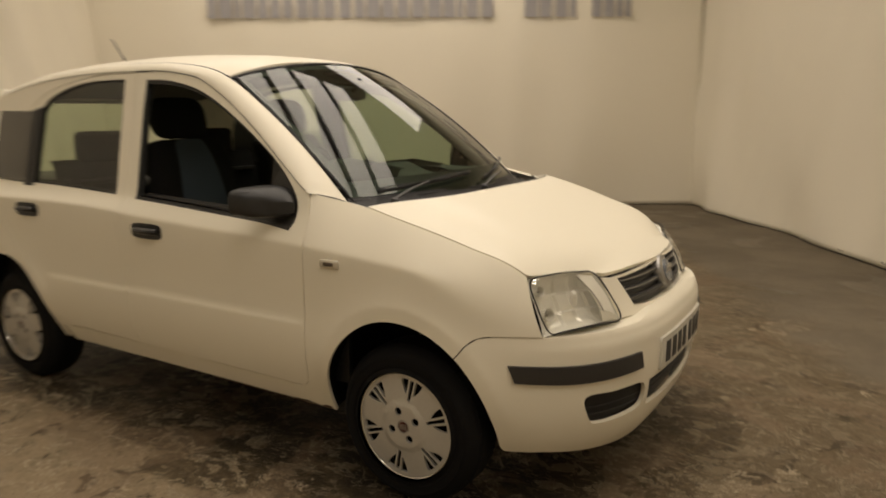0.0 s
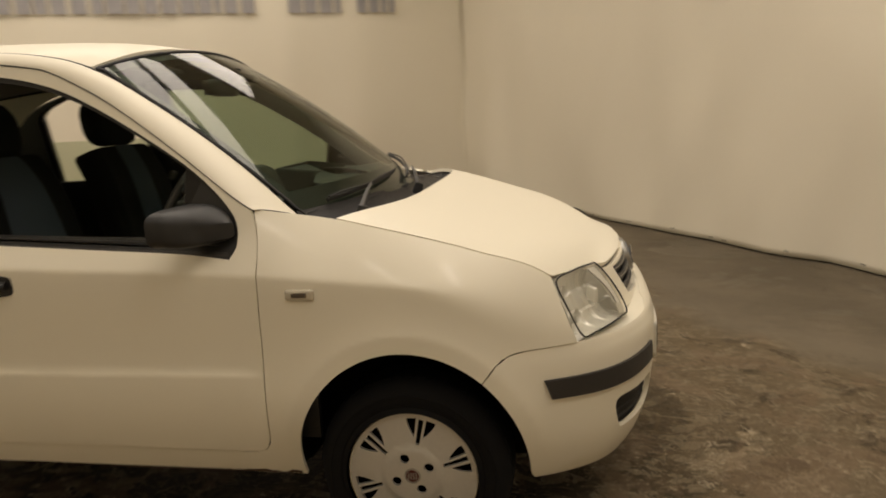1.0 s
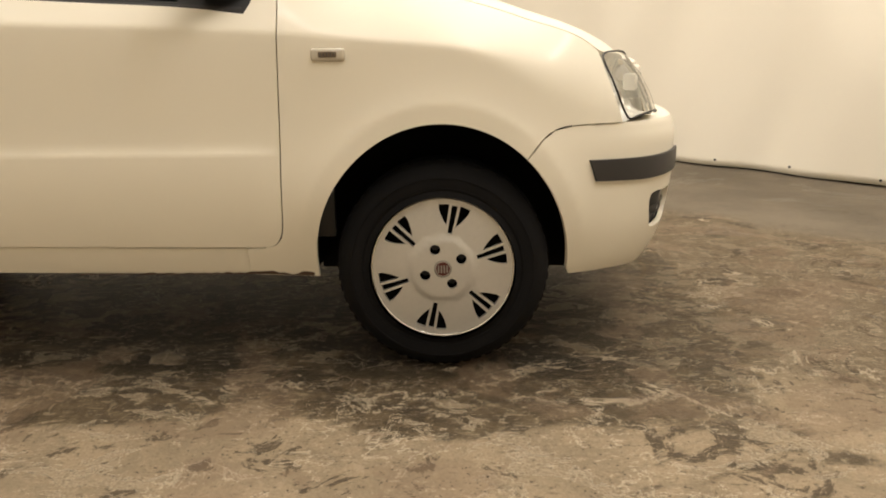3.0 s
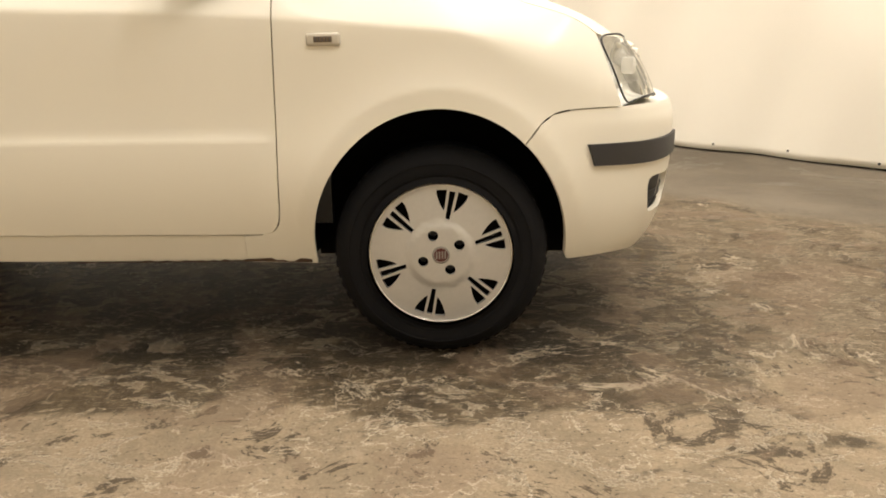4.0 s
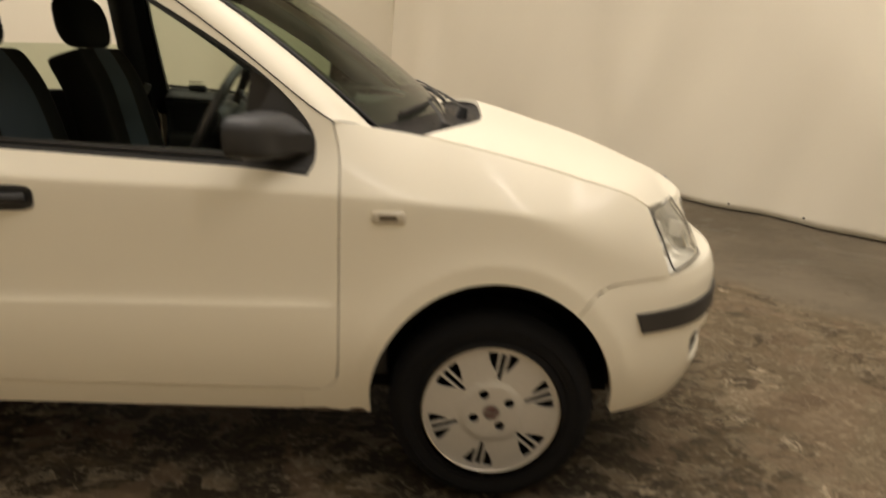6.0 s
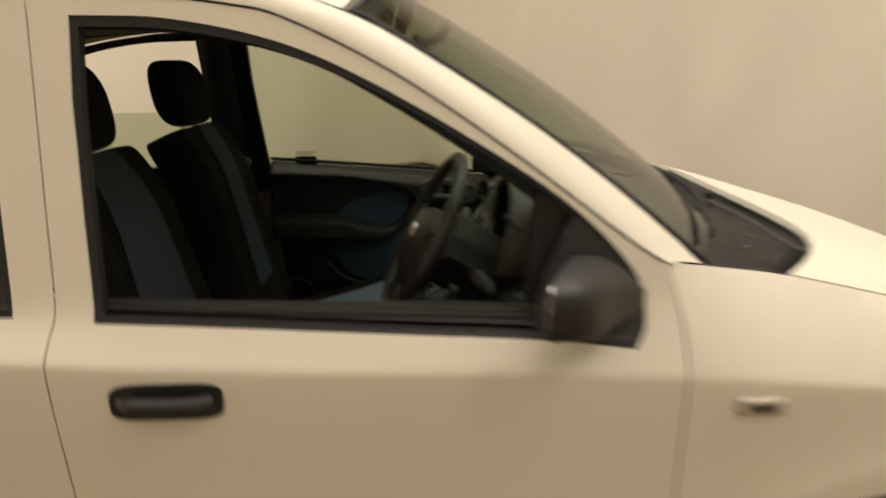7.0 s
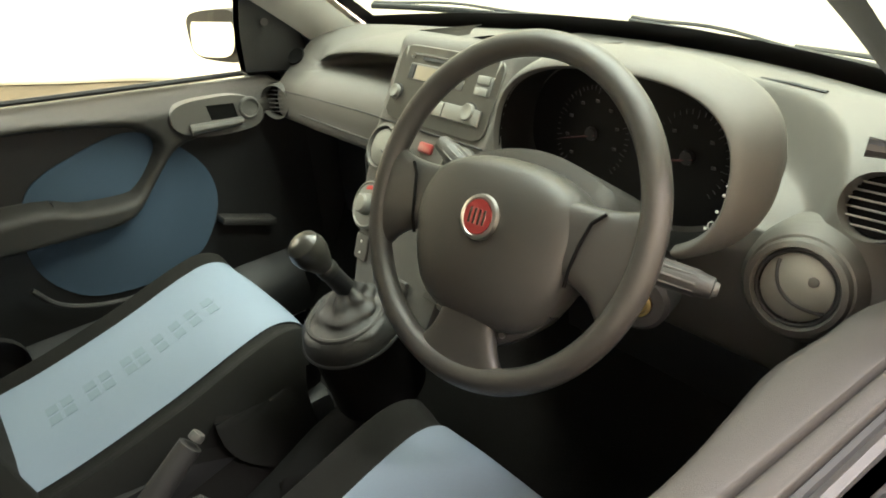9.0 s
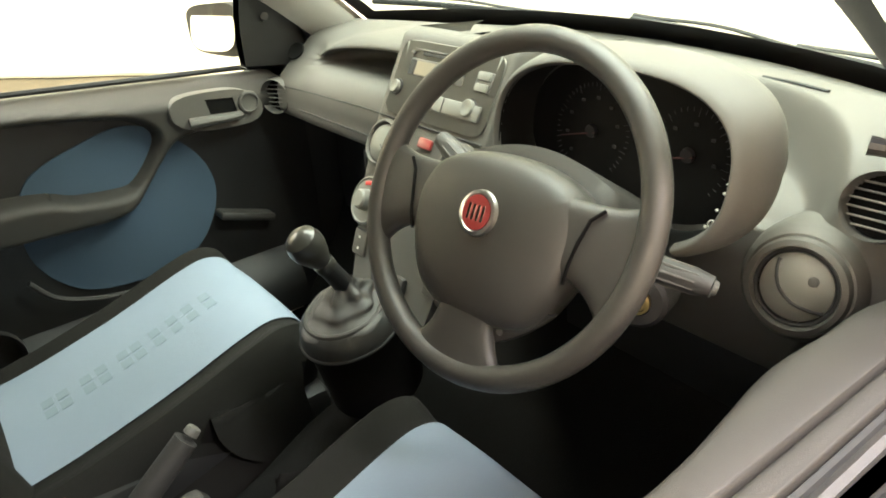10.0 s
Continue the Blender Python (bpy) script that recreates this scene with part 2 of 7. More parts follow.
def panel(name, outline, fmap, mat, parent, holes=(), step=0.03, depth=0.012, label="", middle=CAR_MIDDLE, plain=False, rows=()):
    """A pressed sheet: outline and holes in two dimensions, mapped on a surface, with its rims turned in by depth."""
    loops = [resample(outline, step * 0.7)] + [resample(h, step * 0.5) for h in holes]
    pts, edges = [], []
    for lp in loops:
        b = len(pts)
        pts += lp
        edges += [(b + i, b + (i + 1) % len(lp)) for i in range(len(lp))]
    rim = np.array(pts)
    lo, hi = rim.min(0), rim.max(0)
    gx, gy = np.meshgrid(np.arange(lo[0] + step / 2, hi[0], step), np.arange(lo[1] + step / 2, hi[1], step))
    g = np.stack([gx.ravel(), gy.ravel()], 1)
    if len(g):
        ok = inside(g, loops[0])
        for h in loops[1:]:
            ok &= ~inside(g, h)
        g = g[ok]
    if len(g):
        near = np.full(len(g), 9.0)
        for k in range(0, len(rim), 400):
            near = np.minimum(near, np.sqrt(((g[:, None] - rim[None, k:k + 400]) ** 2).sum(2)).min(1))
        g = g[near > step * 0.4]
    if len(rows) and len(g):
        # close rows of points along a crease
        c = np.array(rows)
        c = c[inside(c, loops[0])]
        for h in loops[1:]:
            c = c[~inside(c, h)]
        c = c[[np.sqrt(((p - rim) ** 2).sum(1)).min() > 0.003 for p in c]]
        g = g[[np.sqrt(((p - c) ** 2).sum(1)).min() > 0.006 for p in g]]
        g = np.concatenate([g, c])
    allp = [Vector(p) for p in pts] + [Vector(p) for p in g.tolist()]
    v2, _, f2, *_ = delaunay_2d_cdt(allp, edges, [], 0, 1e-6)
    v2 = [(v.x, v.y) for v in v2]
    cen = np.array([np.mean([v2[i] for i in f], 0) for f in f2])
    keep = inside(cen, loops[0])
    for h in loops[1:]:
        keep &= ~inside(cen, h)
    faces = [list(f) for f, k in zip(f2, keep) if k]
    e = 1e-4
    verts, norms = [], []
    for u, v in v2:
        p = Vector(fmap(u, v))
        n = (Vector(fmap(u + e, v)) - Vector(fmap(u - e, v))).cross(Vector(fmap(u, v + e)) - Vector(fmap(u, v - e)))
        n = n.normalized() if n.length > 1e-14 else (p - middle).normalized()
        if n.dot(p - middle) < 0:
            n = -n
        verts.append(p)
        norms.append(n)
    for f in faces:
        a, b, c = (verts[i] for i in f[:3])
        if (b - a).cross(c - a).dot(norms[f[0]]) < 0:
            f.reverse()
    if depth:
        cnt = {}
        for f in faces:
            for i in range(len(f)):
                a, b = f[i], f[(i + 1) % len(f)]
                cnt.setdefault((min(a, b), max(a, b)), []).append((a, b))
        dup = {}

        def low(i, k):
            if (i, k) not in dup:
                dup[(i, k)] = len(verts)
                verts.append(verts[i] - norms[i] * (depth * k + 0.0))
                norms.append(norms[i])
            return dup[(i, k)]
        rims = [v[0] for v in cnt.values() if len(v) == 1]
        side = {}
        for a, b in rims:
            t = (verts[b] - verts[a])
            out = t.cross(norms[a]).normalized()
            for i in (a, b):
                side[i] = (side.get(i, Vector()) + out)
        for a, b in rims:
            base = len(verts)
            for i, k in ((b, 0), (a, 0), (a, 1), (b, 1)):
                verts.append(verts[i] - norms[i] * depth * k)
                norms.append(side[i].normalized() if side[i].length > 0 else norms[i])
            faces.append([base, base + 1, base + 2, base + 3])
    return mesh_part(name, verts, faces, mat, parent, label, normals=None if plain else norms)


def grid_part(name, fmap, nu, nv, mat, parent=None, label="", close_u=False, close_v=False, smooth=True):
    """A sheet of nu by nv quads over the unit square."""
    cu, cv = (nu if close_u else nu + 1), (nv if close_v else nv + 1)
    verts = [fmap(i / nu, j / nv) for i in range(cu) for j in range(cv)]
    faces = [(i * cv + j, ((i + 1) % cu) * cv + j, ((i + 1) % cu) * cv + (j + 1) % cv, i * cv + (j + 1) % cv) for i in range(nu) for j in range(nv)]
    return mesh_part(name, verts, faces, mat, parent, label, smooth=smooth)


def grid_bm(fmap, nu, nv, close_u=False, close_v=False, caps=False):
    bm = bmesh.new()
    cu, cv = (nu if close_u else nu + 1), (nv if close_v else nv + 1)
    vs = [bm.verts.new(fmap(i / nu, j / nv)) for i in range(cu) for j in range(cv)]
    for i in range(nu):
        for j in range(nv):
            q = [vs[i * cv + j], vs[((i + 1) % cu) * cv + j], vs[((i + 1) % cu) * cv + (j + 1) % cv], vs[i * cv + (j + 1) % cv]]
            if len({tuple(v.co) for v in q}) > 2:
                bm.faces.new(q)
    if caps:
        bm.faces.new([vs[j] for j in range(cv)])
        bm.faces.new([vs[(cu - 1) * cv + j] for j in range(cv)])
    return bm


def tube_bm(path, radius, sides=12, closed=False, flat=1.0, up=(0, 0, 1)):
    """A bar swept along a path; radius a number or a function of 0..1; flat squeezes it along up."""
    p = [Vector(q) for q in path]
    k = len(p)
    bm = bmesh.new()
    rings = []
    for i in range(k):
        a, b = p[(i - 1) % k] if closed or i > 0 else p[0], p[(i + 1) % k] if closed or i < k - 1 else p[-1]
        t = (b - a).normalized()
        s = t.cross(Vector(up))
        s = s.normalized() if s.length > 1e-5 else t.orthogonal().normalized()
        n = s.cross(t)
        r = radius(i / (k - 1)) if callable(radius) else radius
        rings.append([bm.verts.new(p[i] + s * (r * math.cos(2 * math.pi * j / sides)) + n * (r * flat * math.sin(2 * math.pi * j / sides))) for j in range(sides)])
    for i in range(k if closed else k - 1):
        a, b = rings[i], rings[(i + 1) % k]
        for j in range(sides):
            bm.faces.new((a[j], a[(j + 1) % sides], b[(j + 1) % sides], b[j]))
    if not closed:
        bm.faces.new(rings[0])
        bm.faces.new(rings[-1])
    return bm


def block_bm(size, at=(0, 0, 0), bevel=0.004, turn=None, seg=2):
    bm = bmesh.new()
    bmesh.ops.create_cube(bm, size=1)
    bmesh.ops.scale(bm, vec=size, verts=bm.verts)
    if bevel:
        bmesh.ops.bevel(bm, geom=bm.edges[:], offset=bevel, segments=seg, affect="EDGES", profile=0.5)
    m = Matrix.Translation(at) @ (turn.to_4x4() if turn else Matrix())
    bmesh.ops.transform(bm, matrix=m, verts=bm.verts)
    return bm


def lathe_bm(profile, axis_at, axis=(0, 0, 1), sides=32, up=None):
    """profile: (radius, height) pairs turned about an axis."""
    a = Vector(axis).normalized()
    s = a.orthogonal().normalized() if up is None else a.cross(Vector(up)).normalized()
    n = a.cross(s)
    o = Vector(axis_at)
    bm = bmesh.new()
    rings = []
    for r, h in profile:
        if r < 1e-6:
            rings.append([bm.verts.new(o + a * h)])
        else:
            rings.append([bm.verts.new(o + a * h + (s * math.cos(2 * math.pi * j / sides) + n * math.sin(2 * math.pi * j / sides)) * r) for j in range(sides)])
    for p, q in zip(rings, rings[1:]):
        for j in range(sides):
            f = [p[j % len(p)], p[(j + 1) % len(p)], q[(j + 1) % len(q)], q[j % len(q)]]
            f = list(dict.fromkeys(f))
            if len(f) > 2:
                bm.faces.new(f)
    return bm


def smooth_step(a, b, x):
    t = min(max((x - a) / (b - a), 0.0), 1.0)
    return t * t * (3 - 2 * t)


def soft(x, w):
    return x if x > 30 * w else w * math.log1p(math.exp(max(x / w, -40)))
# ---- the booth ----
def floor_material():
    m = bpy.data.materials.new("worn_concrete")
    m.use_nodes = True
    nt = m.node_tree
    b = nt.nodes["Principled BSDF"]
    co = nt.nodes.new("ShaderNodeTexCoord")

    def noise_tex(scale, detail=6, stretch=(1, 1, 1), rough=0.6, distort=0.0):
        mp = nt.nodes.new("ShaderNodeMapping")
        mp.inputs["Scale"].default_value = stretch
        n = nt.nodes.new("ShaderNodeTexNoise")
        n.inputs["Scale"].default_value = scale
        n.inputs["Detail"].default_value = detail
        n.inputs["Roughness"].default_value = rough
        n.inputs["Distortion"].default_value = distort
        nt.links.new(co.outputs["Object"], mp.inputs["Vector"])
        nt.links.new(mp.outputs["Vector"], n.inputs["Vector"])
        return n.outputs["Fac"]

    def ramp(src, a, bb):
        r = nt.nodes.new("ShaderNodeMapRange")
        r.inputs["From Min"].default_value, r.inputs["From Max"].default_value = a, bb
        r.interpolation_type = "SMOOTHSTEP"
        nt.links.new(src, r.inputs["Value"])
        return r.outputs["Result"]

    def blend(fac, c1, c2):
        x = nt.nodes.new("ShaderNodeMix")
        x.data_type = "RGBA"
        nt.links.new(fac, x.inputs["Factor"])
        for sock, c in (("A", c1), ("B", c2)):
            if isinstance(c, tuple):
                x.inputs[sock].default_value = (*c, 1)
            else:
                nt.links.new(c, x.inputs[sock])
        return x.outputs["Result"]

    def times(a, c):
        x = nt.nodes.new("ShaderNodeMath")
        x.operation = "MULTIPLY"
        nt.links.new(a, x.inputs[0])
        if isinstance(c, float):
            x.inputs[1].default_value = c
        else:
            nt.links.new(c, x.inputs[1])
        return x.outputs[0]

    grain = noise_tex(130, 5, rough=0.7)
    sep = nt.nodes.new("ShaderNodeSeparateXYZ")
    nt.links.new(co.outputs["Object"], sep.inputs[0])
    brown = blend(ramp(grain, 0.36, 0.64), (0.100, 0.0755, 0.0455), (0.148, 0.113, 0.069))
    pale = blend(ramp(grain, 0.36, 0.64), (0.225, 0.175, 0.111), (0.290, 0.227, 0.146))
    # the worn, dry strip where people walk beside the cars
    strip = nt.nodes.new("ShaderNodeMath")
    strip.operation = "MULTIPLY_ADD"
    strip.inputs[1].default_value = 0.32
    nt.links.new(ramp(sep.outputs["Y"], -0.55, -1.25), strip.inputs[0])
    nt.links.new(noise_tex(1.6, 12, rough=0.68, distort=0.6), strip.inputs[2])
    worn = ramp(strip.outputs[0], 0.585, 0.665)
    broad = ramp(noise_tex(0.75, 10, rough=0.6, distort=0.6), 0.47, 0.55)
    brown = blend(times(broad, 0.7), brown, blend(ramp(grain, 0.36, 0.64), (0.1275, 0.1004, 0.0642), (0.1989, 0.1580, 0.1030)))
    base = blend(worn, brown, pale)
    mottle = ramp(noise_tex(4, 9, rough=0.66, distort=0.5), 0.42, 0.60)
    base = blend(times(mottle, 0.45), base, (0.1326, 0.1043, 0.0669))
    # damp floor beside the car, with the shade under it put into the colour
    shade_lane = times(ramp(sep.outputs["Y"], -1.22, -0.62), ramp(sep.outputs["Y"], 1.2, 0.6))
    shade_lane = times(times(shade_lane, ramp(sep.outputs["X"], 1.2, 0.2)), 0.30)
    wet_shade = nt.nodes.new("ShaderNodeMath")
    wet_shade.operation = "ADD"
    nt.links.new(noise_tex(0.9, 12, rough=0.64, distort=0.7), wet_shade.inputs[0])
    nt.links.new(shade_lane, wet_shade.inputs[1])
    damp = ramp(wet_shade.outputs[0], 0.545, 0.590)
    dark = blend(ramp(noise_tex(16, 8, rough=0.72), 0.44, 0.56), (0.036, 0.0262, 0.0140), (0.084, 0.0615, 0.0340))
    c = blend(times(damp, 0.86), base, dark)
    # shade under the car, put into the floor's colour
    under_shade = times(ramp(sep.outputs["Y"], -0.94, -0.70), ramp(sep.outputs["Y"], 1.0, 0.7))
    under_shade = times(times(under_shade, ramp(sep.outputs["X"], 0.75, 0.25)), ramp(noise_tex(3.0, 8, (1, 2, 1), rough=0.65), 0.34, 0.50))
    c = blend(times(under_shade, 0.88), c, (0.0070, 0.0054, 0.0036))
    small = ramp(noise_tex(5.5, 10, rough=0.74, distort=0.8), 0.572, 0.584)
    c = blend(times(small, 0.85), c, (0.0530, 0.0400, 0.0246))
    # scaled, pale flakes with bright rims
    scale_noise = noise_tex(6.5, 10, (1, 1.5, 1), rough=0.66, distort=0.45)
    flake = times(ramp(scale_noise, 0.545, 0.555), ramp(noise_tex(1.7, 4), 0.47, 0.53))
    detail = nt.nodes.new("ShaderNodeMath")
    detail.operation = "MULTIPLY_ADD"
    detail.inputs[1].default_value, detail.inputs[2].default_value = 0.50, 0.50
    nt.links.new(worn, detail.inputs[0])
    detail = detail.outputs[0]
    c = blend(times(times(flake, 0.85), detail), c, blend(ramp(grain, 0.36, 0.64), (0.1938, 0.1521, 0.0986), (0.3060, 0.2457, 0.1637)))
    fringe = times(ramp(scale_noise, 0.538, 0.545), ramp(scale_noise, 0.560, 0.551))
    c = blend(times(times(fringe, 0.8), detail), c, (0.46, 0.390, 0.280))
    patch = ramp(noise_tex(19, 8, rough=0.76, distort=0.8), 0.585, 0.600)
    c = blend(times(times(patch, 0.55), detail), c, (0.29, 0.233, 0.156))
    speck = ramp(noise_tex(45, 6, rough=0.8), 0.585, 0.61)
    c = blend(times(times(speck, 0.5), detail), c, (0.33, 0.268, 0.182))
    # bright broken rim where the upper coat has peeled away, and scrapes drawn out along the lane
    rim = times(ramp(strip.outputs[0], 0.600, 0.612), ramp(strip.outputs[0], 0.632, 0.620))
    c = blend(times(times(rim, ramp(noise_tex(9, 5), 0.45, 0.55)), 0.75), c, (0.46, 0.385, 0.270))
    scrape = times(ramp(noise_tex(13, 8, (1, 4.5, 1), rough=0.72), 0.575, 0.600), ramp(noise_tex(1.9, 5), 0.40, 0.52))
    c = blend(times(scrape, 0.55), c, (0.24, 0.190, 0.122))
    gouge = ramp(noise_tex(17, 8, (1, 4.0, 1), rough=0.72), 0.400, 0.375)
    c = blend(times(gouge, 0.55), c, (0.050, 0.0375, 0.0225))
    # worn reddish patches in the dry strip, and wet glints put into the colour along the lane
    rosy = ramp(noise_tex(2.6, 8, rough=0.62, distort=0.4), 0.53, 0.56)
    c = blend(times(rosy, 0.40), c, (0.175, 0.124, 0.079))
    glint = times(ramp(noise_tex(30, 6, (1, 2.6, 1), rough=0.78), 0.588, 0.606), ramp(noise_tex(2.2, 5, (1, 1.6, 1)), 0.46, 0.56))
    c = blend(times(glint, 0.85), c, (0.40, 0.335, 0.235))
    pit = ramp(noise_tex(60, 5, rough=0.8), 0.595, 0.62)
    c = blend(times(pit, 0.8), c, (0.0367, 0.0283, 0.0176))
    # the smooth screed left clean along the foot of the side sheet
    across = nt.nodes.new("ShaderNodeVectorMath")
    across.operation = "DOT_PRODUCT"
    across.inputs[1].default_value = (-0.8403, -0.5422, 0)
    nt.links.new(co.outputs["Object"], across.inputs[0])
    edge = nt.nodes.new("ShaderNodeMath")
    edge.operation = "MULTIPLY_ADD"
    edge.inputs[1].default_value = 1.6
    nt.links.new(noise_tex(0.9, 8, rough=0.6, distort=0.5), edge.inputs[0])
    nt.links.new(across.outputs["Value"], edge.inputs[2])
    screed = ramp(edge.outputs[0], -0.95, -1.35)
    tint = blend(ramp(noise_tex(1.3, 6), 0.35, 0.65), (0.128, 0.108, 0.078), (0.176, 0.148, 0.108))
    c = blend(times(screed, 0.88), c, tint)
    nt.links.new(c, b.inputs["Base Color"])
    b.inputs["Specular IOR Level"].default_value = 0.12
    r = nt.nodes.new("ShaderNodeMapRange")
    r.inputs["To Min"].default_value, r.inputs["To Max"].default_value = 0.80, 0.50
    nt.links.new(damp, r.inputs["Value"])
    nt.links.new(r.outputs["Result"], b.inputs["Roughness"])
    hsum = nt.nodes.new("ShaderNodeMath")
    hsum.operation = "ADD"
    layers = nt.nodes.new("ShaderNodeMath")
    layers.operation = "ADD"
    nt.links.new(times(worn, 1.0), layers.inputs[0])
    nt.links.new(times(grain, 0.35), layers.inputs[1])
    nt.links.new(layers.outputs[0], hsum.inputs[0])
    nt.links.new(times(flake, 0.9), hsum.inputs[1])
    bp = nt.nodes.new("ShaderNodeBump")
    bp.inputs["Strength"].default_value = 0.7
    bp.inputs["Distance"].default_value = 0.007
    nt.links.new(hsum.outputs[0], bp.inputs["Height"])
    nt.links.new(bp.outputs["Normal"], b.inputs["Normal"])
    return m


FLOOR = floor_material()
CLOTH = material("cream_cloth", (0.80, 0.745, 0.62), 0.9, vary=0.05, fine=300, coarse=0.7, bump=0.25, bump_scale=700, spec=0.2)
CEILING = material("painted_ceiling", (0.55, 0.51, 0.43), 0.85, vary=0.06, coarse=1.0)
LAMP_GLOW = material("lamp_diffuser", LAMP_COLOUR, 0.5, vary=0.0, emit=1.5)
HOUSING = material("white_lamp_housing", (0.7, 0.69, 0.65), 0.4, vary=0.03)


def room_point(x, y, z):
    return ROOM @ Vector((x, y, z))


def floor_map(u, v):
    p = room_point(-0.6 + u * (BACK + 1.2), -0.6 + v * (DEEP + 1.2), 0.0)
    d = 0.004 * noise.noise(p * 0.9) + 0.0015 * noise.noise(p * 5.0)
    near = smooth_step(0.9, 1.6, (Vector((p.x + 1.15, p.y * 1.6, 0))).length)
    return (p.x, p.y, d * near - 0.001)


tagged(grid_part("floor", floor_map, 160, 220, FLOOR), "worn patchy concrete floor with damp stains and shade painted under the car", "floor", kind="structure")


def curtain(name, at, along, length, seed, deep, label):
    """A cloth sheet hung from the ceiling, with slack folds that grow towards the floor."""
    a = Vector(along)
    n = Vector((-a.y, a.x, 0))

    def f(u, v):
        s, z = u * length, 0.012 + v * (HIGH - 0.012)
        low = 1 - v
        q = Vector((s * 0.55 + 0.5 * z + seed, z * 0.22, seed))
        d = deep * (0.9 * noise.noise(q) * (0.4 + low) + 0.35 * noise.noise(Vector((s * 2.1 - 0.9 * z, z * 0.5, seed + 3))) * (0.25 + low))
        d += 0.018 * math.sin(s * 5.3 + 1.3 * math.sin(s * 1.7 + seed) + 0.5 * z) * (0.3 + 0.7 * low)
        p = Vector(at) + a * s + n * d
        return room_point(p.x, p.y, z)
    ob = grid_part(name, f, int(length * 22), 90, CLOTH)
    so = ob.modifiers.new("thick", "SOLIDIFY")
    so.thickness = 0.004
    return tagged(ob, label, "curtain", kind="structure")


curtain("wall_back", (0, 0, 0), (1, 0, 0), BACK, 2.0, 0.035, "cream cloth backdrop hung in slack folds")
curtain("wall_side", (0, -0.02, 0), (0, 1, 0), DEEP, 5.0, 0.115, "cream cloth side sheet hanging in soft diagonal folds")
curtain("wall_far_side", (BACK, -0.02, 0), (0, 1, 0), DEEP, 9.0, 0.24, "cream cloth side curtain with a dark fold")


def slab(name, size, at, mat, label, category):
    ob = part(name, block_bm(size, at, 0.0), mat, None, label, smooth=False)
    ob.matrix_world = ROOM
    return tagged(ob, label, category, kind="structure")


slab("wall_behind_cloth", (BACK + 1.4, 0.15, HIGH), (BACK / 2, -0.55, HIGH / 2), CEILING, "plain painted wall behind the cloth", "wall")
slab("wall_behind_side", (0.15, DEEP + 1, HIGH), (-0.65, DEEP / 2, HIGH / 2), CEILING, "plain painted wall behind the side sheet", "wall")
slab("wall_behind_far_side", (0.15, DEEP + 1, HIGH), (BACK + 0.65, DEEP / 2, HIGH / 2), CEILING, "plain painted wall behind the far sheet", "wall")
slab("wall_entrance", (BACK + 1.4, 0.15, HIGH), (BACK / 2, DEEP + 0.6, HIGH / 2), CLOTH, "plain cream wall at the open end", "wall")
slab("ceiling", (BACK + 1.4, DEEP + 1.4, 0.15), (BACK / 2, DEEP / 2, HIGH + 0.08), CEILING, "plain pale painted ceiling", "ceiling")
# dark strips added for the shaded gap between cloth and floor
slab("hem_gap", (0.025, DEEP - 0.2, 0.028), (-0.10, DEEP / 2, 0.014), SEAL, "dark strip added for the shaded gap under the side sheet", "batten")
slab("hem_gap_back", (BACK - 0.2, 0.025, 0.022), (BACK / 2, -0.08, 0.011), SEAL, "dark strip added for the shaded gap under the backdrop", "batten")

# row of lettering on the backdrop, as plain bars
sign = empty("wall_lettering", "row of blue-grey letters printed on the cream backdrop", "lettering")
random.seed(4)
sx = 6.62
while sx > 0.95:
    w = random.choice((0.07, 0.12, 0.15, 0.17))
    if not (2.52 < sx < 2.80 or 1.66 < sx < 1.80):
        h = random.choice((0.23, 0.23, 0.24, 0.35))
        o = part("letter_bar", block_bm((w, 0.004, h), (sx - w / 2, 0.055, 2.541 + h / 2), 0.0), LETTER, sign, smooth=False)
        o.matrix_world = ROOM
    sx -= w + random.choice((0.035, 0.045, 0.06))

# hem pins along the side sheet
pin0 = part("hem_pin", lathe_bm([(0, 0.009), (0.008, 0.008), (0.009, 0.0), (0, 0)], (0, 0, 0), (1, 0, 0), 10), SEAL, None)
tagged(pin0, "small dark hem pin at the foot of the side sheet", "pin", "hem pins")
pin0.matrix_basis = ROOM @ pose(0.06, 4.90, 0.06)
for k in range(8):
    copy_thing(pin0, ROOM @ pose(0.07, 3.20 + 0.62 * k, 0.055 + 0.01 * (k % 3)))


# ---- ceiling lamps ----
def ceiling_lamp(watts, width, length):
    root = empty("ceiling_lamp", "unseen ceiling fitting with a glowing diffuser", "ceiling lamp", "lamps under the ceiling")
    part("housing", block_bm((width + 0.03, length + 0.04, 0.07), (0, 0, 0.05), 0.01), HOUSING, root)
    part("diffuser", block_bm((width, length, 0.03), (0, 0, 0.0), 0.01), LAMP_GLOW, root, "glowing white diffuser")
    data = bpy.data.lights.new("tube_light", "AREA")
    data.shape, data.size, data.size_y = "RECTANGLE", width, length
    data.energy, data.color = watts, LAMP_COLOUR
    lamp = new("tube_light", data)
    lamp.parent = root
    lamp.location = (0, 0, -0.03)
    return root


def lamp_row(places, watts, width, length, turn=0):
    first = ceiling_lamp(watts, width, length)
    first.matrix_basis = ROOM @ pose(places[0][0], places[0][1], HIGH - 0.1, 0, 0, turn)
    for x, y in places[1:]:
        copy_thing(first, ROOM @ pose(x, y, HIGH - 0.1, 0, 0, turn))


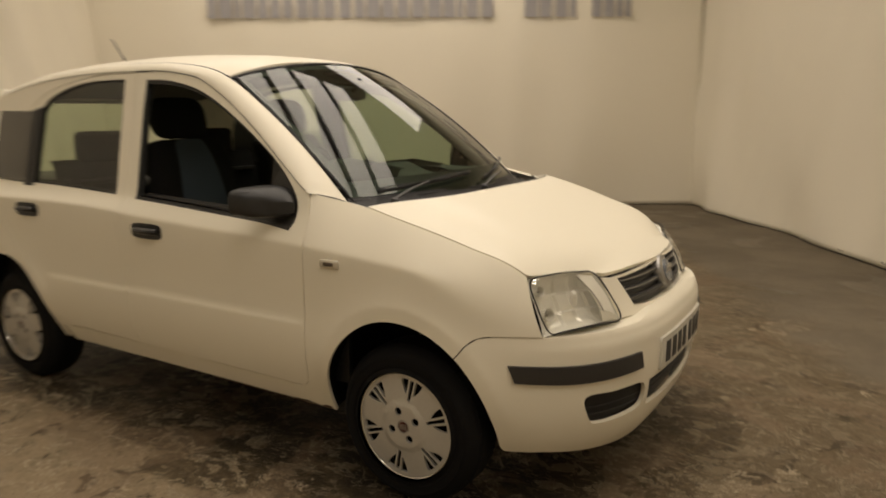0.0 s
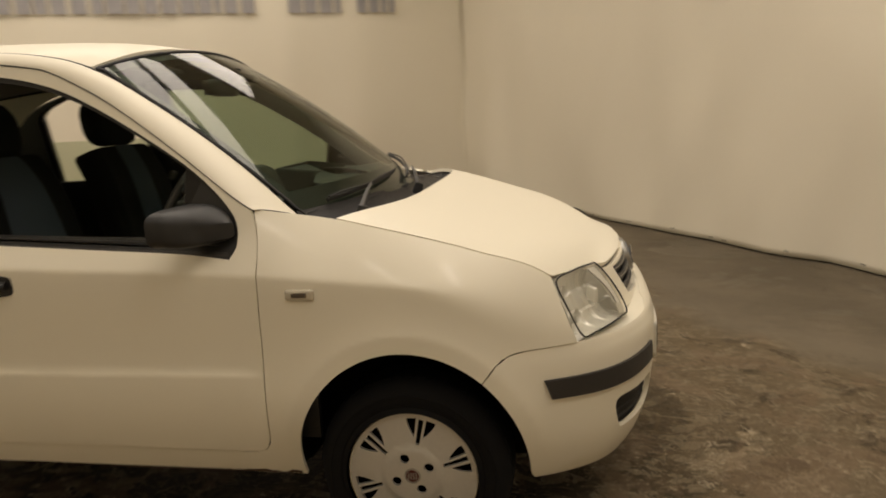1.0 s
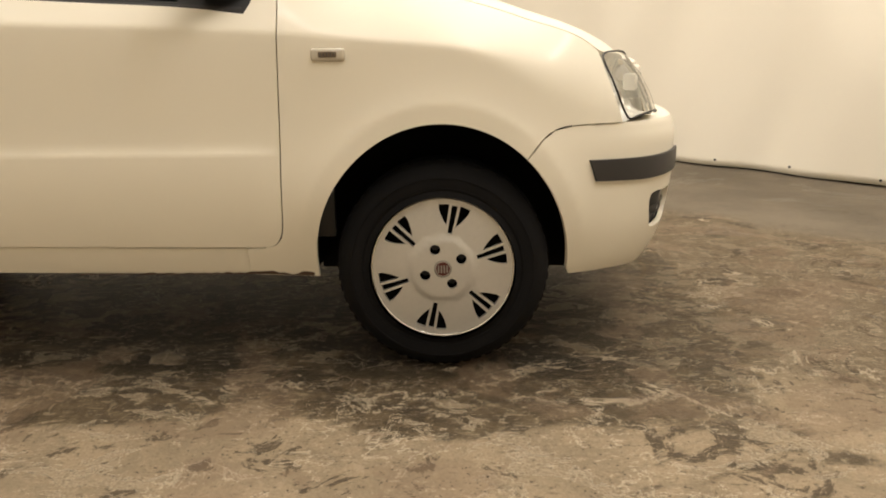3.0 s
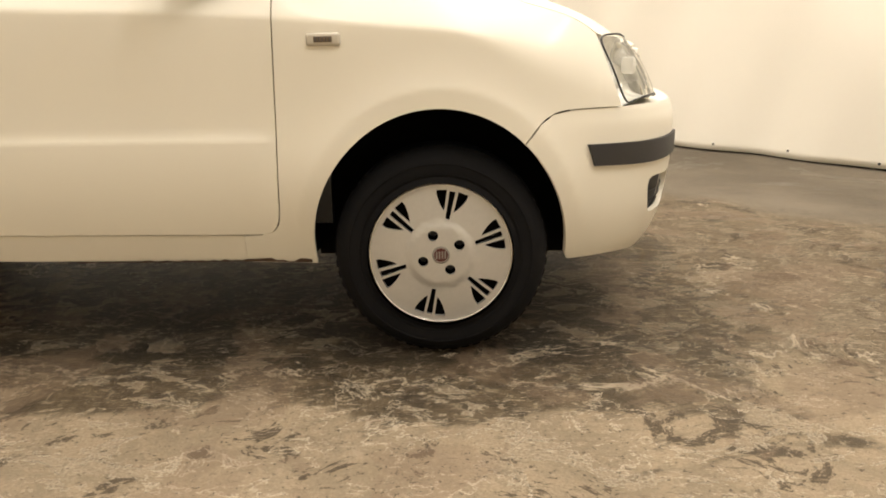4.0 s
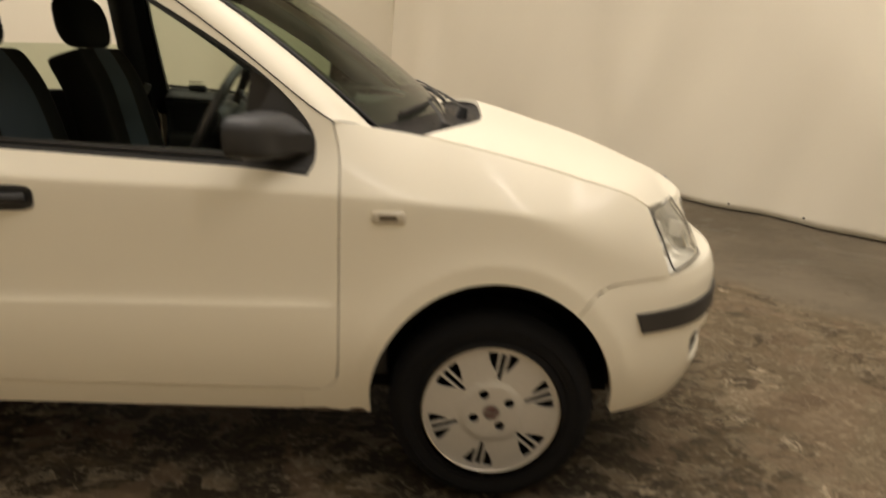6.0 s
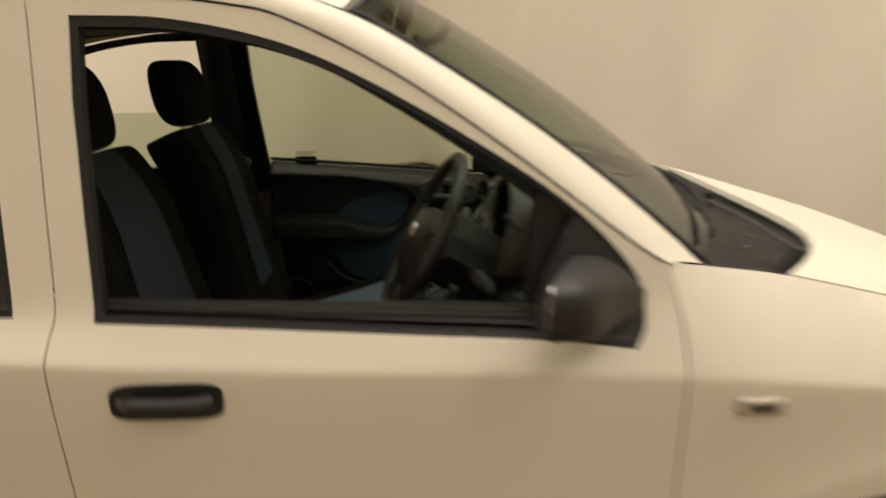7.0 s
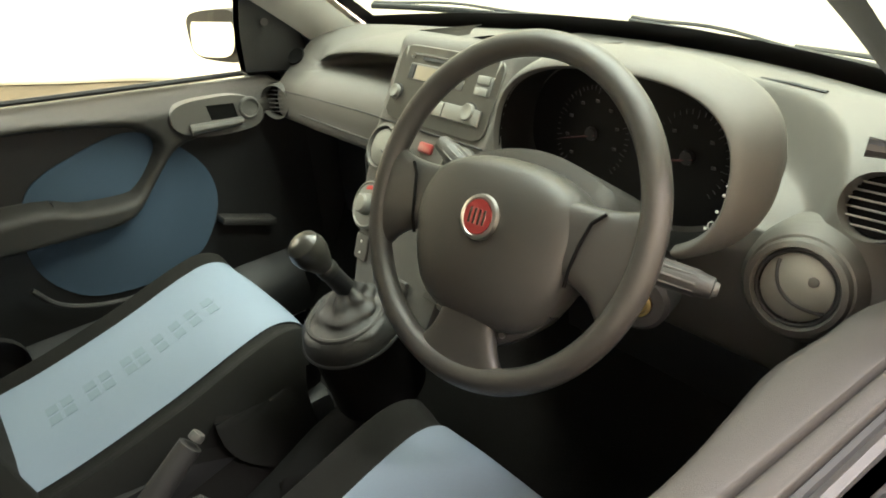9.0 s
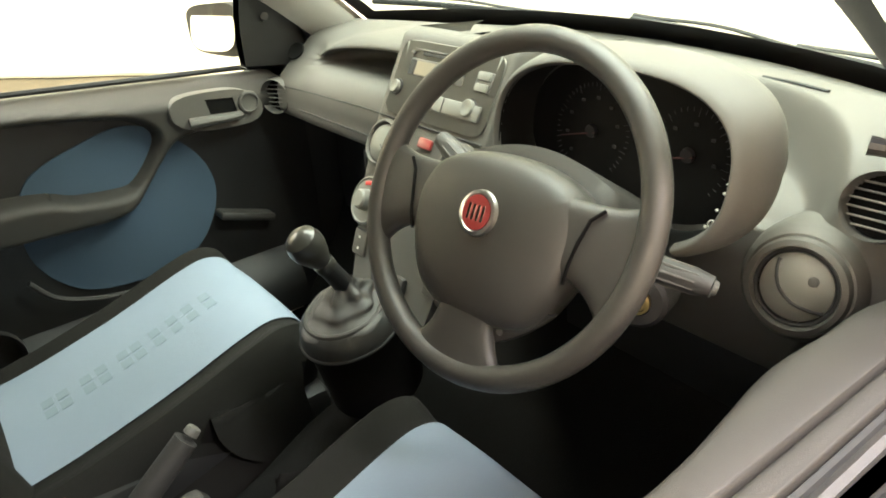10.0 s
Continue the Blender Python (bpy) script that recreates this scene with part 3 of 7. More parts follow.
# the bank over the parking place; the other rows are unseen, added as fill light
TURN = 32
lamp_row([(3.25 + 0.54 * (k - 2.5) * math.cos(radians(TURN)), 6.70 + 0.54 * (k - 2.5) * math.sin(radians(TURN))) for k in range(6)], BANK_WATTS, 0.42, 4.8, TURN)
lamp_row([(4.6, 1.80)], 3 * FILL_WATTS, 5.8, 2.1)
lamp_row([(6.9, 5.40), (1.4, 10.40), (3.6, 10.40), (5.8, 10.40)], 1.12 * FILL_WATTS, 0.2, 2.0)
# ---- the car: nose towards +x, front axle at x = 0, drive side towards -y ----
car = empty("car", "cream white five-door hatchback parked on worn concrete", "car")
AXLE_R = -2.299
HUB_Z = 0.27


CREASE = curve_of((-2.8, -2.3, -1.46, -1.24, -0.95, -0.6, -0.4, -0.15, 0.1, 0.25, 0.4), (0.925, 0.918, 0.905, 0.889, 0.874, 0.861, 0.849, 0.829, 0.800, 0.755, 0.690))


def flare(x, z, ax):
    """The swell of the side towards a wheel opening, up to a crease, and the flat lip inside it."""
    r = math.hypot((x - ax) / 0.868, z - 0.265)
    return 0.017 * smooth_step(0.26, 0.48, z) * math.exp(-soft(r - 0.420, 0.003) / 0.065)


def side_y(x, z):
    """Half width of the body side: tucked sill, step in the doors, shoulder crease, glasshouse leaning in, plan taper at nose and tail."""
    zc = CREASE(x)
    s = 0.052 / (0.955 - zc)
    y = 0.785 + 0.010 * smooth_step(0.60, 0.87, z) - 0.07 * (max(0.0, 0.55 - z) / 0.3) ** 2 - s * soft(z - zc, 0.004) + (s - 0.23) * soft(z - 0.955, 0.012)
    door = smooth_step(-0.36, -0.46, x) * smooth_step(-1.98, -1.88, x)
    y += 0.007 * door * (1 - smooth_step(0.565, 0.590, z))
    for ax in (0.0, AXLE_R):
        y += flare(x, z, ax)
    u = max(0.0, (x + 0.15) / 0.86)
    y *= max(1e-4, 1 - min(u, 0.9999) ** 3) ** (1 / 3)
    v = max(0.0, (-2.1 - x) / 0.75)
    y *= max(1e-4, 1 - min(v, 0.9999) ** 4) ** 0.25
    return y


SEAM_Y = curve_of((-0.45, -0.32, -0.2, -0.1, 0.0, 0.1, 0.2, 0.39, 0.5, 0.6), (0.727, 0.700, 0.684, 0.696, 0.698, 0.692, 0.684, 0.655, 0.60, 0.50))
SEAM_Z = curve_of((-0.45, -0.32, -0.2, -0.1, 0.0, 0.1, 0.2, 0.39, 0.514, 0.6, 0.7), (1.03, 1.006, 0.985, 0.964, 0.940, 0.913, 0.882, 0.804, 0.67, 0.56, 0.45))
BONNET_Z = curve_of((-0.2, 0.0, 0.2, 0.4, 0.516, 0.605, 0.65, 0.70), (1.038, 0.990, 0.928, 0.864, 0.820, 0.776, 0.735, 0.66))


def fender_y(x, z):
    """The wing: the flank up to the crease, then leaning in to the bonnet's shut line."""
    if x <= -0.45:
        return side_y(x, z)
    zc, e, w = CREASE(x), SEAM_Z(x), 0.004 + 0.030 * smooth_step(0.05, 0.40, x)
    b = side_y(x, min(z, zc - 0.03))
    t = soft(z - zc, w) / max(0.02, soft(e - zc, w))
    y = b - (b - SEAM_Y(x)) * (0.80 * t + 0.20 * max(t, 0.0) ** 2.2)
    k = smooth_step(-0.45, -0.385, x)
    return side_y(x, z) * (1 - k) + y * k


def bonnet_z(x, y):
    h, e, s = BONNET_Z(x), SEAM_Z(x), SEAM_Y(x)
    k = smooth_step(0.45, 0.56, x)
    e = e * (1 - k) + 0.70 * k
    full = 6.0 - 1.2 * smooth_step(0.05, 0.45, x) - 2.0 * smooth_step(0.40, 0.54, x)
    return h - (h - e) * (abs(y) / s) ** full


def bonnet_rear(y):
    """The bonnet's rear edge, scooped round the scuttle."""
    return -0.026 - 1.15 * abs(y) ** 5.3


def screen_point(s, t):
    """Windscreen: s across -1..1, t from the cowl up 0..1."""
    b = Vector((-0.140 - 0.165 * s * s, 0.635 * s, 0.990 - 0.005 * s * s))
    a = Vector((-0.845 - 0.065 * s * s, 0.585 * s, 1.502 - 0.075 * s * s))
    p = b.lerp(a, t)
    return p + Vector((0.5, 0, 0.85)) * (0.027 * 4 * t * (1 - t))


def arch(cx, r=0.372, rz=0.372, a0=-4, a1=184, n=94):
    """Wheel arch from its rear foot round to its front foot."""
    return [(cx + 0.323 / 0.372 * r * -math.cos(radians(a)), 0.265 + rz * math.sin(radians(a))) for a in np.linspace(a0, a1, n)]


CREASE_ROWS = [(x, CREASE(x) + d) for x in np.arange(-2.4, 0.30, 0.010) for d in (-0.010, -0.005, 0.0, 0.005, 0.010)]


def paint_panel(name, outline, sign, holes=(), fy=side_y, **k):
    return panel(name, outline, lambda x, z: (x, sign * fy(x, z), z), k.pop("mat", PAINT), k.pop("parent", car), holes, **k)


def shift(sg, pts):
    """The far side's centre pillar stands a little further back."""
    return [(p[0] - (0.055 * smooth_step(-1.15, -1.30, p[0]) * (1 - smooth_step(-1.55, -1.75, p[0])) if sg > 0 else 0.0), p[1]) for p in pts]


def line(a, b, n=2):
    return [tuple(np.array(a) + (np.array(b) - np.array(a)) * i / n) for i in range(n)]


G = 0.0016  # half a shut line
DOOR_FRONT = spline([(-0.400 - 0.0, 1.016), (-0.383, 0.95), (-0.378, 0.86), (-0.384, 0.70), (-0.391, 0.50), (-0.400, 0.38), (-0.420, 0.338), (-0.455, 0.329)], 8)
DOOR_TOP = spline([(-1.412, 1.459), (-1.25, 1.458), (-1.09, 1.437), (-1.0, 1.413), (-0.834, 1.327), (-0.655, 1.205), (-0.463, 1.058), (-0.400, 1.016)], 10)
PILLAR = spline([(-1.356, 0.338), (-1.368, 0.513), (-1.378, 0.66), (-1.388, 0.91), (-1.385, 0.975), (-1.395, 1.15), (-1.412, 1.459)], 8)
REAR_TOP = spline([(-1.418, 1.459), (-1.70, 1.452), (-1.95, 1.415), (-2.12, 1.352), (-2.24, 1.25), (-2.30, 1.12), (-2.33, 0.985)], 10)
WIN_F = spline([(-1.322, 0.951), (-1.10, 0.939), (-0.849, 0.924), (-0.60, 0.909), (-0.455, 0.892)], 6)[:-1] + spline([(-0.455, 0.892), (-0.437, 0.935), (-0.455, 1.012), (-0.562, 1.122), (-0.746, 1.245), (-0.921, 1.342), (-1.049, 1.391), (-1.20, 1.422), (-1.345, 1.430)], 6) + [(-1.345, 1.30), (-1.333, 1.10)]
WIN_R = spline([(-2.10, 0.985), (-1.80, 0.977), (-1.452, 0.962)], 6) + [(-1.467, 1.15), (-1.484, 1.436)] + spline([(-1.484, 1.436), (-1.72, 1.432), (-1.90, 1.406), (-2.03, 1.362), (-2.10, 1.305)], 6)[1:]


def fender(sg):
    top = [(x, SEAM_Z(x) - 0.002) for x in np.linspace(-0.395, 0.388, 40)]
    front = line((0.392, 0.798), (0.455, 0.630), 6)
    seam = spline([(0.455, 0.629), (0.326, 0.627), (0.278, 0.618), (0.245, 0.595), (0.2076, 0.5495)], 6)
    ar = [p for p in reversed(arch(0.0)) if p[0] < 0.206 and p[1] > 0.27]
    foot = [(-0.322, 0.240), (-0.40, 0.244), (-0.498, 0.250), (-0.496, 0.324), (-0.45, 0.326)]
    seamd = [(x + 2 * G, z) for x, z in reversed(DOOR_FRONT)]
    out = top + front + seam + ar + foot + seamd[1:-1]
    return paint_panel("front_wing", out, sg, fy=fender_y, step=0.012, rows=CREASE_ROWS, label="cream front wing with a flared wheel arch")


def front_door(sg):
    out = DOOR_FRONT + line((-0.47, 0.329), (-1.35, 0.336), 4) + [(x + G, z) for x, z in PILLAR[:-1]] + DOOR_TOP[:-1]
    d = paint_panel("front_door", shift(sg, out), sg, [shift(sg, WIN_F)], step=0.014, rows=CREASE_ROWS, label="cream front door with a painted window frame")
    return d


def rear_door(sg):
    ar = [p for p in arch(AXLE_R) if p[0] > AXLE_R + 0.18 and 0.33 < p[1]]
    ar = [(x + 0.035, z) for x, z in ar]
    out = [(x - G, z) for x, z in reversed(PILLAR)] + line((-1.362, 0.338), (ar[-1][0] - 0.0, 0.345), 4) + list(reversed(ar)) + [(-2.20, 0.72), (-2.31, 0.86), (-2.335, 0.985)] + list(reversed(REAR_TOP))[1:-1]
    return paint_panel("rear_door", shift(sg, out), sg, [shift(sg, WIN_R)], step=0.018, rows=CREASE_ROWS, label="cream rear door with fixed and sliding glass")


def sill(sg):
    out = [(-0.50, 0.250), (-1.2, 0.257), (-1.90, 0.257), (-1.93, 0.335), (-1.36, 0.334), (-0.498, 0.325)]
    s = paint_panel("sill", out, sg, fy=lambda x, z: side_y(x, z) - 0.004, step=0.03, depth=0.06)
    return s


def sill_grime(sg):
    """Ragged dirt along the foot of the wing and sill."""
    random.seed(12)
    xs = np.linspace(-0.335, -0.95, 42)
    low = [(x, 0.2505 - 0.008 * smooth_step(-0.5, -0.33, x)) for x in xs]
    top = [(x, z + 0.002 + random.random() * (0.004 + 0.012 * smooth_step(-0.62, -0.36, x))) for x, z in low]
    return paint_panel("sill_grime", low + top[::-1], sg, mat=RUST, fy=lambda x, z: side_y(x, z) + 0.0012, step=0.03, depth=0.0, label="brown grime along the sill")


def quarter(sg):
    ar = [p for p in arch(AXLE_R) if p[1] > 0.26]
    out = [(-1.934, 0.262), (-1.936, 0.34)] + [(x + 0.031, z) for x, z in reversed(ar) if x > AXLE_R + 0.18 and z > 0.34] + [(-2.205, 0.72), (-2.314, 0.86), (-2.339, 0.985)] + [(x - 0.004, z + 0.004) for x, z in reversed(REAR_TOP)][1:-1] + spline([(-1.42, 1.465), (-1.75, 1.463), (-2.1, 1.44), (-2.45, 1.38), (-2.62, 1.30), (-2.72, 1.1), (-2.78, 0.85), (-2.80, 0.55), (-2.78, 0.30)], 6) + [(-2.60, 0.26)] + ar
    return paint_panel("rear_quarter", out, sg, step=0.04, label="cream rear quarter panel")


BUMPER_N = curve_of((0.17, 0.25, 0.33, 0.42, 0.54, 0.60, 0.645, 0.665), (0.60, 0.655, 0.685, 0.70, 0.705, 0.70, 0.67, 0.625))
BUMPER_W = curve_of((0.17, 0.25, 0.33, 0.45, 0.55, 0.62, 0.665), (0.70, 0.742, 0.766, 0.780, 0.785, 0.785, 0.785))


def bumper_point(a, z):
    """a: angle from -90 (drive side) to 90, in units of 100 degrees; the plan is a blunt arc."""
    n, w = BUMPER_N(z), BUMPER_W(z)
    t = radians(100 * a)
    c, s = math.cos(t), math.sin(t)
    y = w * math.copysign(abs(s) ** (2 / 3), s)
    x = -0.15 + (n + 0.15) * max(c, 0.0) ** (2 / 3)
    return (x, y + math.copysign(flare(x, z, 0.0), y), z)


def bumper_angle(x, z=0.5):
    c = ((x + 0.15) / (BUMPER_N(z) + 0.15)) ** 1.5
    return math.degrees(math.acos(min(1, c))) / 100


def bumper_angle_y(y, z=0.5):
    return math.copysign(math.degrees(math.asin(min(1, (abs(y) / BUMPER_W(z)) ** 1.5))) / 100, y)


def side_outline(sg, pts):
    return [(sg * a, z) for a, z in pts]


def bumper():
    half = []
    for x, z in [(0.470, 0.6275), (0.326, 0.6245), (0.278, 0.6155), (0.246, 0.5925), (0.2100, 0.5470)]:
        half.append((bumper_angle(x, z), z))
    for x, z in [p for p in reversed(arch(0.0)) if p[0] > 0.2125 and 0.24 < p[1] < 0.546][::-1]:
        half.append((bumper_angle(x, z), z))
    half += [(bumper_angle(0.330, 0.235), 0.235), (bumper_angle(0.45, 0.24), 0.232), (bumper_angle(0.58, 0.22), 0.212), (bumper_angle_y(0.25, 0.2), 0.192)]
    top = [(bumper_angle_y(0.0, 0.6), 0.652), (bumper_angle_y(0.25, 0.6), 0.650), (bumper_angle_y(0.37, 0.6), 0.632)]
    right = side_outline(-1, half)
    left = side_outline(1, half)
    out = [(0.0, 0.652), (-top[1][0], 0.650), (-top[2][0], 0.632)] + right + [(0.0, 0.19)] + left[::-1] + [(top[2][0], 0.632), (top[1][0], 0.650)]
    fog = [(0.560, 0.426), (0.566, 0.345), (0.585, 0.328), (0.640, 0.332), (0.664, 0.350), (0.672, 0.425), (0.62, 0.432)]
    holes = []
    for sg in (-1, 1):
        f = [(bumper_angle(min(x, BUMPER_N(z) - 0.002), z), z) for x, z in fog]
        holes.append(side_outline(sg, spline(f, 4, True)))
    g = bumper_angle_y(0.315, 0.35)
    holes.append([(-g, 0.425), (-g * 0.97, 0.332), (0, 0.322), (g * 0.97, 0.332), (g, 0.425), (0, 0.43)])
    b = panel("front_bumper", out, bumper_point, PAINT, car, holes, step=0.016, depth=0.014, label="cream front bumper with black rubbing strips")

    def on(name, outline, mat, off, depth, label, step=0.02):
        def f(a, z):
            p = Vector(bumper_point(a, z))
            return p + (p - Vector((0.05, 0, z))).normalized() * off
        return panel(name, outline, f, mat, b, (), step, depth, label)
    for sg in (-1, 1):
        st = [(bumper_angle(0.366, 0.54), 0.540), (bumper_angle(0.385, 0.5), 0.486), (bumper_angle(0.55, 0.5), 0.478), (bumper_angle(0.672, 0.5), 0.484), (bumper_angle(0.668, 0.54), 0.540), (bumper_angle(0.55, 0.54), 0.536)]
        st = spline(side_outline(sg, st[:1] + st[1:2]), 2) + spline(side_outline(sg, st[1:4]), 6)[1:] + spline(side_outline(sg, st[4:] + st[:1]), 6)
        on("rubbing_strip", st, TRIM, 0.009, 0.014, "charcoal plastic rubbing strip")
        f = [(bumper_angle(min(x, BUMPER_N(z) - 0.002), z), z) for x, z in fog]
        cx = sum(p[0] for p in f) / len(f)
        f2 = [((a - cx) * 1.12 + cx, (z - 0.378) * 1.15 + 0.378) for a, z in f]
        on("fog_recess", side_outline(sg, f2), SEAL, -0.022, 0.0, "black fog lamp recess")
        for dz in (0.36, 0.385):
            part("slat", tube_bm([Vector(bumper_point(sg * a, dz)) - Vector((0.016, 0, 0)) for a in np.linspace(f[1][0], f[4][0], 8)], 0.0022, 6), SEAL, b)
    on("lower_grille", [(-g * 1.05, 0.435), (-g, 0.315), (g, 0.315), (g * 1.05, 0.435)], SEAL, -0.03, 0.0, "black lower grille")
    for dz in (0.345, 0.365, 0.385):
        part("slat", tube_bm([Vector(bumper_point(a, dz)) - Vector((0.022, 0, 0)) for a in np.linspace(-g, g, 14)], 0.004, 6), BLACK, b)
    def ledge(u, v):
        a = (u * 2 - 1) * bumper_angle(0.47, 0.63)
        zt = float(np.interp(abs(a), (0, bumper_angle_y(0.25, 0.6), bumper_angle_y(0.37, 0.6), bumper_angle(0.47, 0.63)), (0.651, 0.649, 0.631, 0.626)))
        p = Vector(bumper_point(a, zt))
        q = p + (Vector((0.0, 0, zt)) - p).normalized() * 0.10
        return p.lerp(q, v) + Vector((0, 0, -0.001 - 0.004 * v))
    grid_part("bumper_ledge", ledge, 40, 4, PAINT, b)
    # number plate with plain bars for characters
    pa = bumper_angle_y(0.26, 0.497)
    pl = on("number_plate", [(-pa, 0.440), (pa, 0.440), (pa, 0.552), (-pa, 0.552)], PLATE, 0.009, 0.012, "white number plate with black characters as bars")
    for y in (-0.205, -0.14, -0.075, -0.01, 0.075, 0.14, 0.205):
        p, q = (Vector(bumper_point(bumper_angle_y(y + d, 0.497), 0.497)) for d in (-0.02, 0.02))
        part("character_bar", block_bm((0.002, 0.042, 0.072), (p + q) / 2 + Vector((0.0098, 0, -0.001)), 0.0, Matrix.Rotation(math.atan2(p.x - q.x, q.y - p.y), 3, "Z")), INK, pl, smooth=False)
    return b


def bonnet():
    rear = [(bonnet_rear(y), y) for y in 0.682 * np.sin(np.linspace(-0.5, 0.5, 60) * math.pi)]
    side = [(x, SEAM_Y(x) - 0.002) for x in np.linspace(-0.178, 0.385, 24)]
    front = spline([(0.398, 0.642), (0.43, 0.58), (0.475, 0.49), (0.512, 0.405), (0.541, 0.364), (0.568, 0.295), (0.594, 0.16), (0.606, 0.0)], 8)
    left = side + front
    out = rear + left + [(x, -y) for x, y in reversed(left[:-1])]
    return panel("bonnet", out, lambda x, y: (x, y, bonnet_z(x, y)), PAINT, car, (), 0.022, 0.014, "smooth cream bonnet")


def lamp_point(sg, u, v, off=0.0):
    """Headlamp: u from the wing inwards, v downwards."""
    tl, tr, br, bl = Vector((0.392, 0.658, 0.796)), Vector((0.514, 0.405, 0.784)), Vector((0.604, 0.388, 0.632)), Vector((0.459, 0.667, 0.628))
    p = tl.lerp(tr, u).lerp(bl.lerp(br, u), v)
    p = p + Vector((0.62, 0.62, 0.45)) * (0.045 * 4 * u * (1 - u) * (0.6 + 0.4 * v) + 0.012 * 4 * v * (1 - v)) + Vector((0.7, 0.5, 0.4)) * off
    return Vector((p.x, sg * p.y, p.z))


FACETS = material("faceted_reflector", (0.86, 0.85, 0.80), 0.26, metal=0.25, vary=0.08)


def headlamp(sg):
    root = new("headlamp")
    root.parent = car
    tagged(root, "clear rectangular headlamp with a chrome reflector")
    rim = spline([(0.03, 0.06), (0.3, 0.0), (0.7, 0.0), (0.95, 0.05), (1.0, 0.5), (0.98, 0.96), (0.6, 1.0), (0.2, 1.0), (0.05, 0.95), (0.0, 0.5)], 6, True)
    panel("lens", rim, lambda u, v: lamp_point(sg, u, v), LENS, root, (), 0.06, 0.0, "clear lens")
    path = [lamp_point(sg, u, v) for u, v in rim]
    part("seal", tube_bm(path, 0.0027, 6, True), SEAL, root, "thin black seal")

    def bowl(u, v):
        w = Vector((0.7, 0.5, 0.4))
        e = max(abs(u - 0.5), abs(v - 0.5)) * 2
        step = 0.010 * ((u * 5.0 + 0.5 * v) % 1.0) + 0.006 * ((v * 3.0) % 1.0)
        return lamp_point(sg, u, v, -0.012 - (0.055 + step) * (1 - e ** 4))
    grid_part("reflector", bowl, 30, 24, FACETS, root, "faceted silvery reflector", smooth=False)
    for (cu, cv), r in (((0.13, 0.66), 0.020), ((0.13, 0.24), 0.016)):
        c = lamp_point(sg, cu, cv, -0.035)
        ax = (lamp_point(sg, cu, cv, 0.02) - c).normalized()
        ax = (ax + Vector((0.5, 0, 0))).normalized()
        part("bowl", lathe_bm([(r, 0.012), (r * 0.94, 0.010), (r * 0.8, -0.012), (r * 0.45, -0.03), (0, -0.036)], c, ax, 28), FACETS, root, "silvery bowl")
        part("bulb", lathe_bm([(0, 0.006), (r * 0.2, 0.002), (r * 0.22, -0.02), (0, -0.03)], c, ax, 14), STEEL, root)
    # pale trim panel beside the grille
    panel("trim_panel", [(0.70, 0.05), (0.93, 0.07), (0.975, 0.45), (0.965, 0.86), (0.76, 0.74), (0.75, 0.40)], lambda u, v: lamp_point(sg, u, v, -0.014), REFLECTOR, root, (), 0.06, 0.004)
    panel("wedge", [(0.72, 0.76), (0.97, 0.88), (0.93, 0.965), (0.70, 0.97)], lambda u, v: lamp_point(sg, u, v, -0.008), PLATE, root, (), 0.06, 0.004, "white corner wedge")
    part("divider", tube_bm([lamp_point(sg, 0.66 + 0.12 * math.sin(q * 2.2), 0.08 + 0.86 * q, -0.012) for q in np.linspace(0, 1, 14)], 0.0022, 6), STEEL, root)
    cap = lamp_point(sg, 0.50, 0.47, -0.030)
    part("bulb_cap", block_bm((0.016, 0.046, 0.044), cap, 0.008, Matrix.Rotation(radians(-32 * sg), 3, "Z")), REFLECTOR, root, "pale bulb cap")
    return root


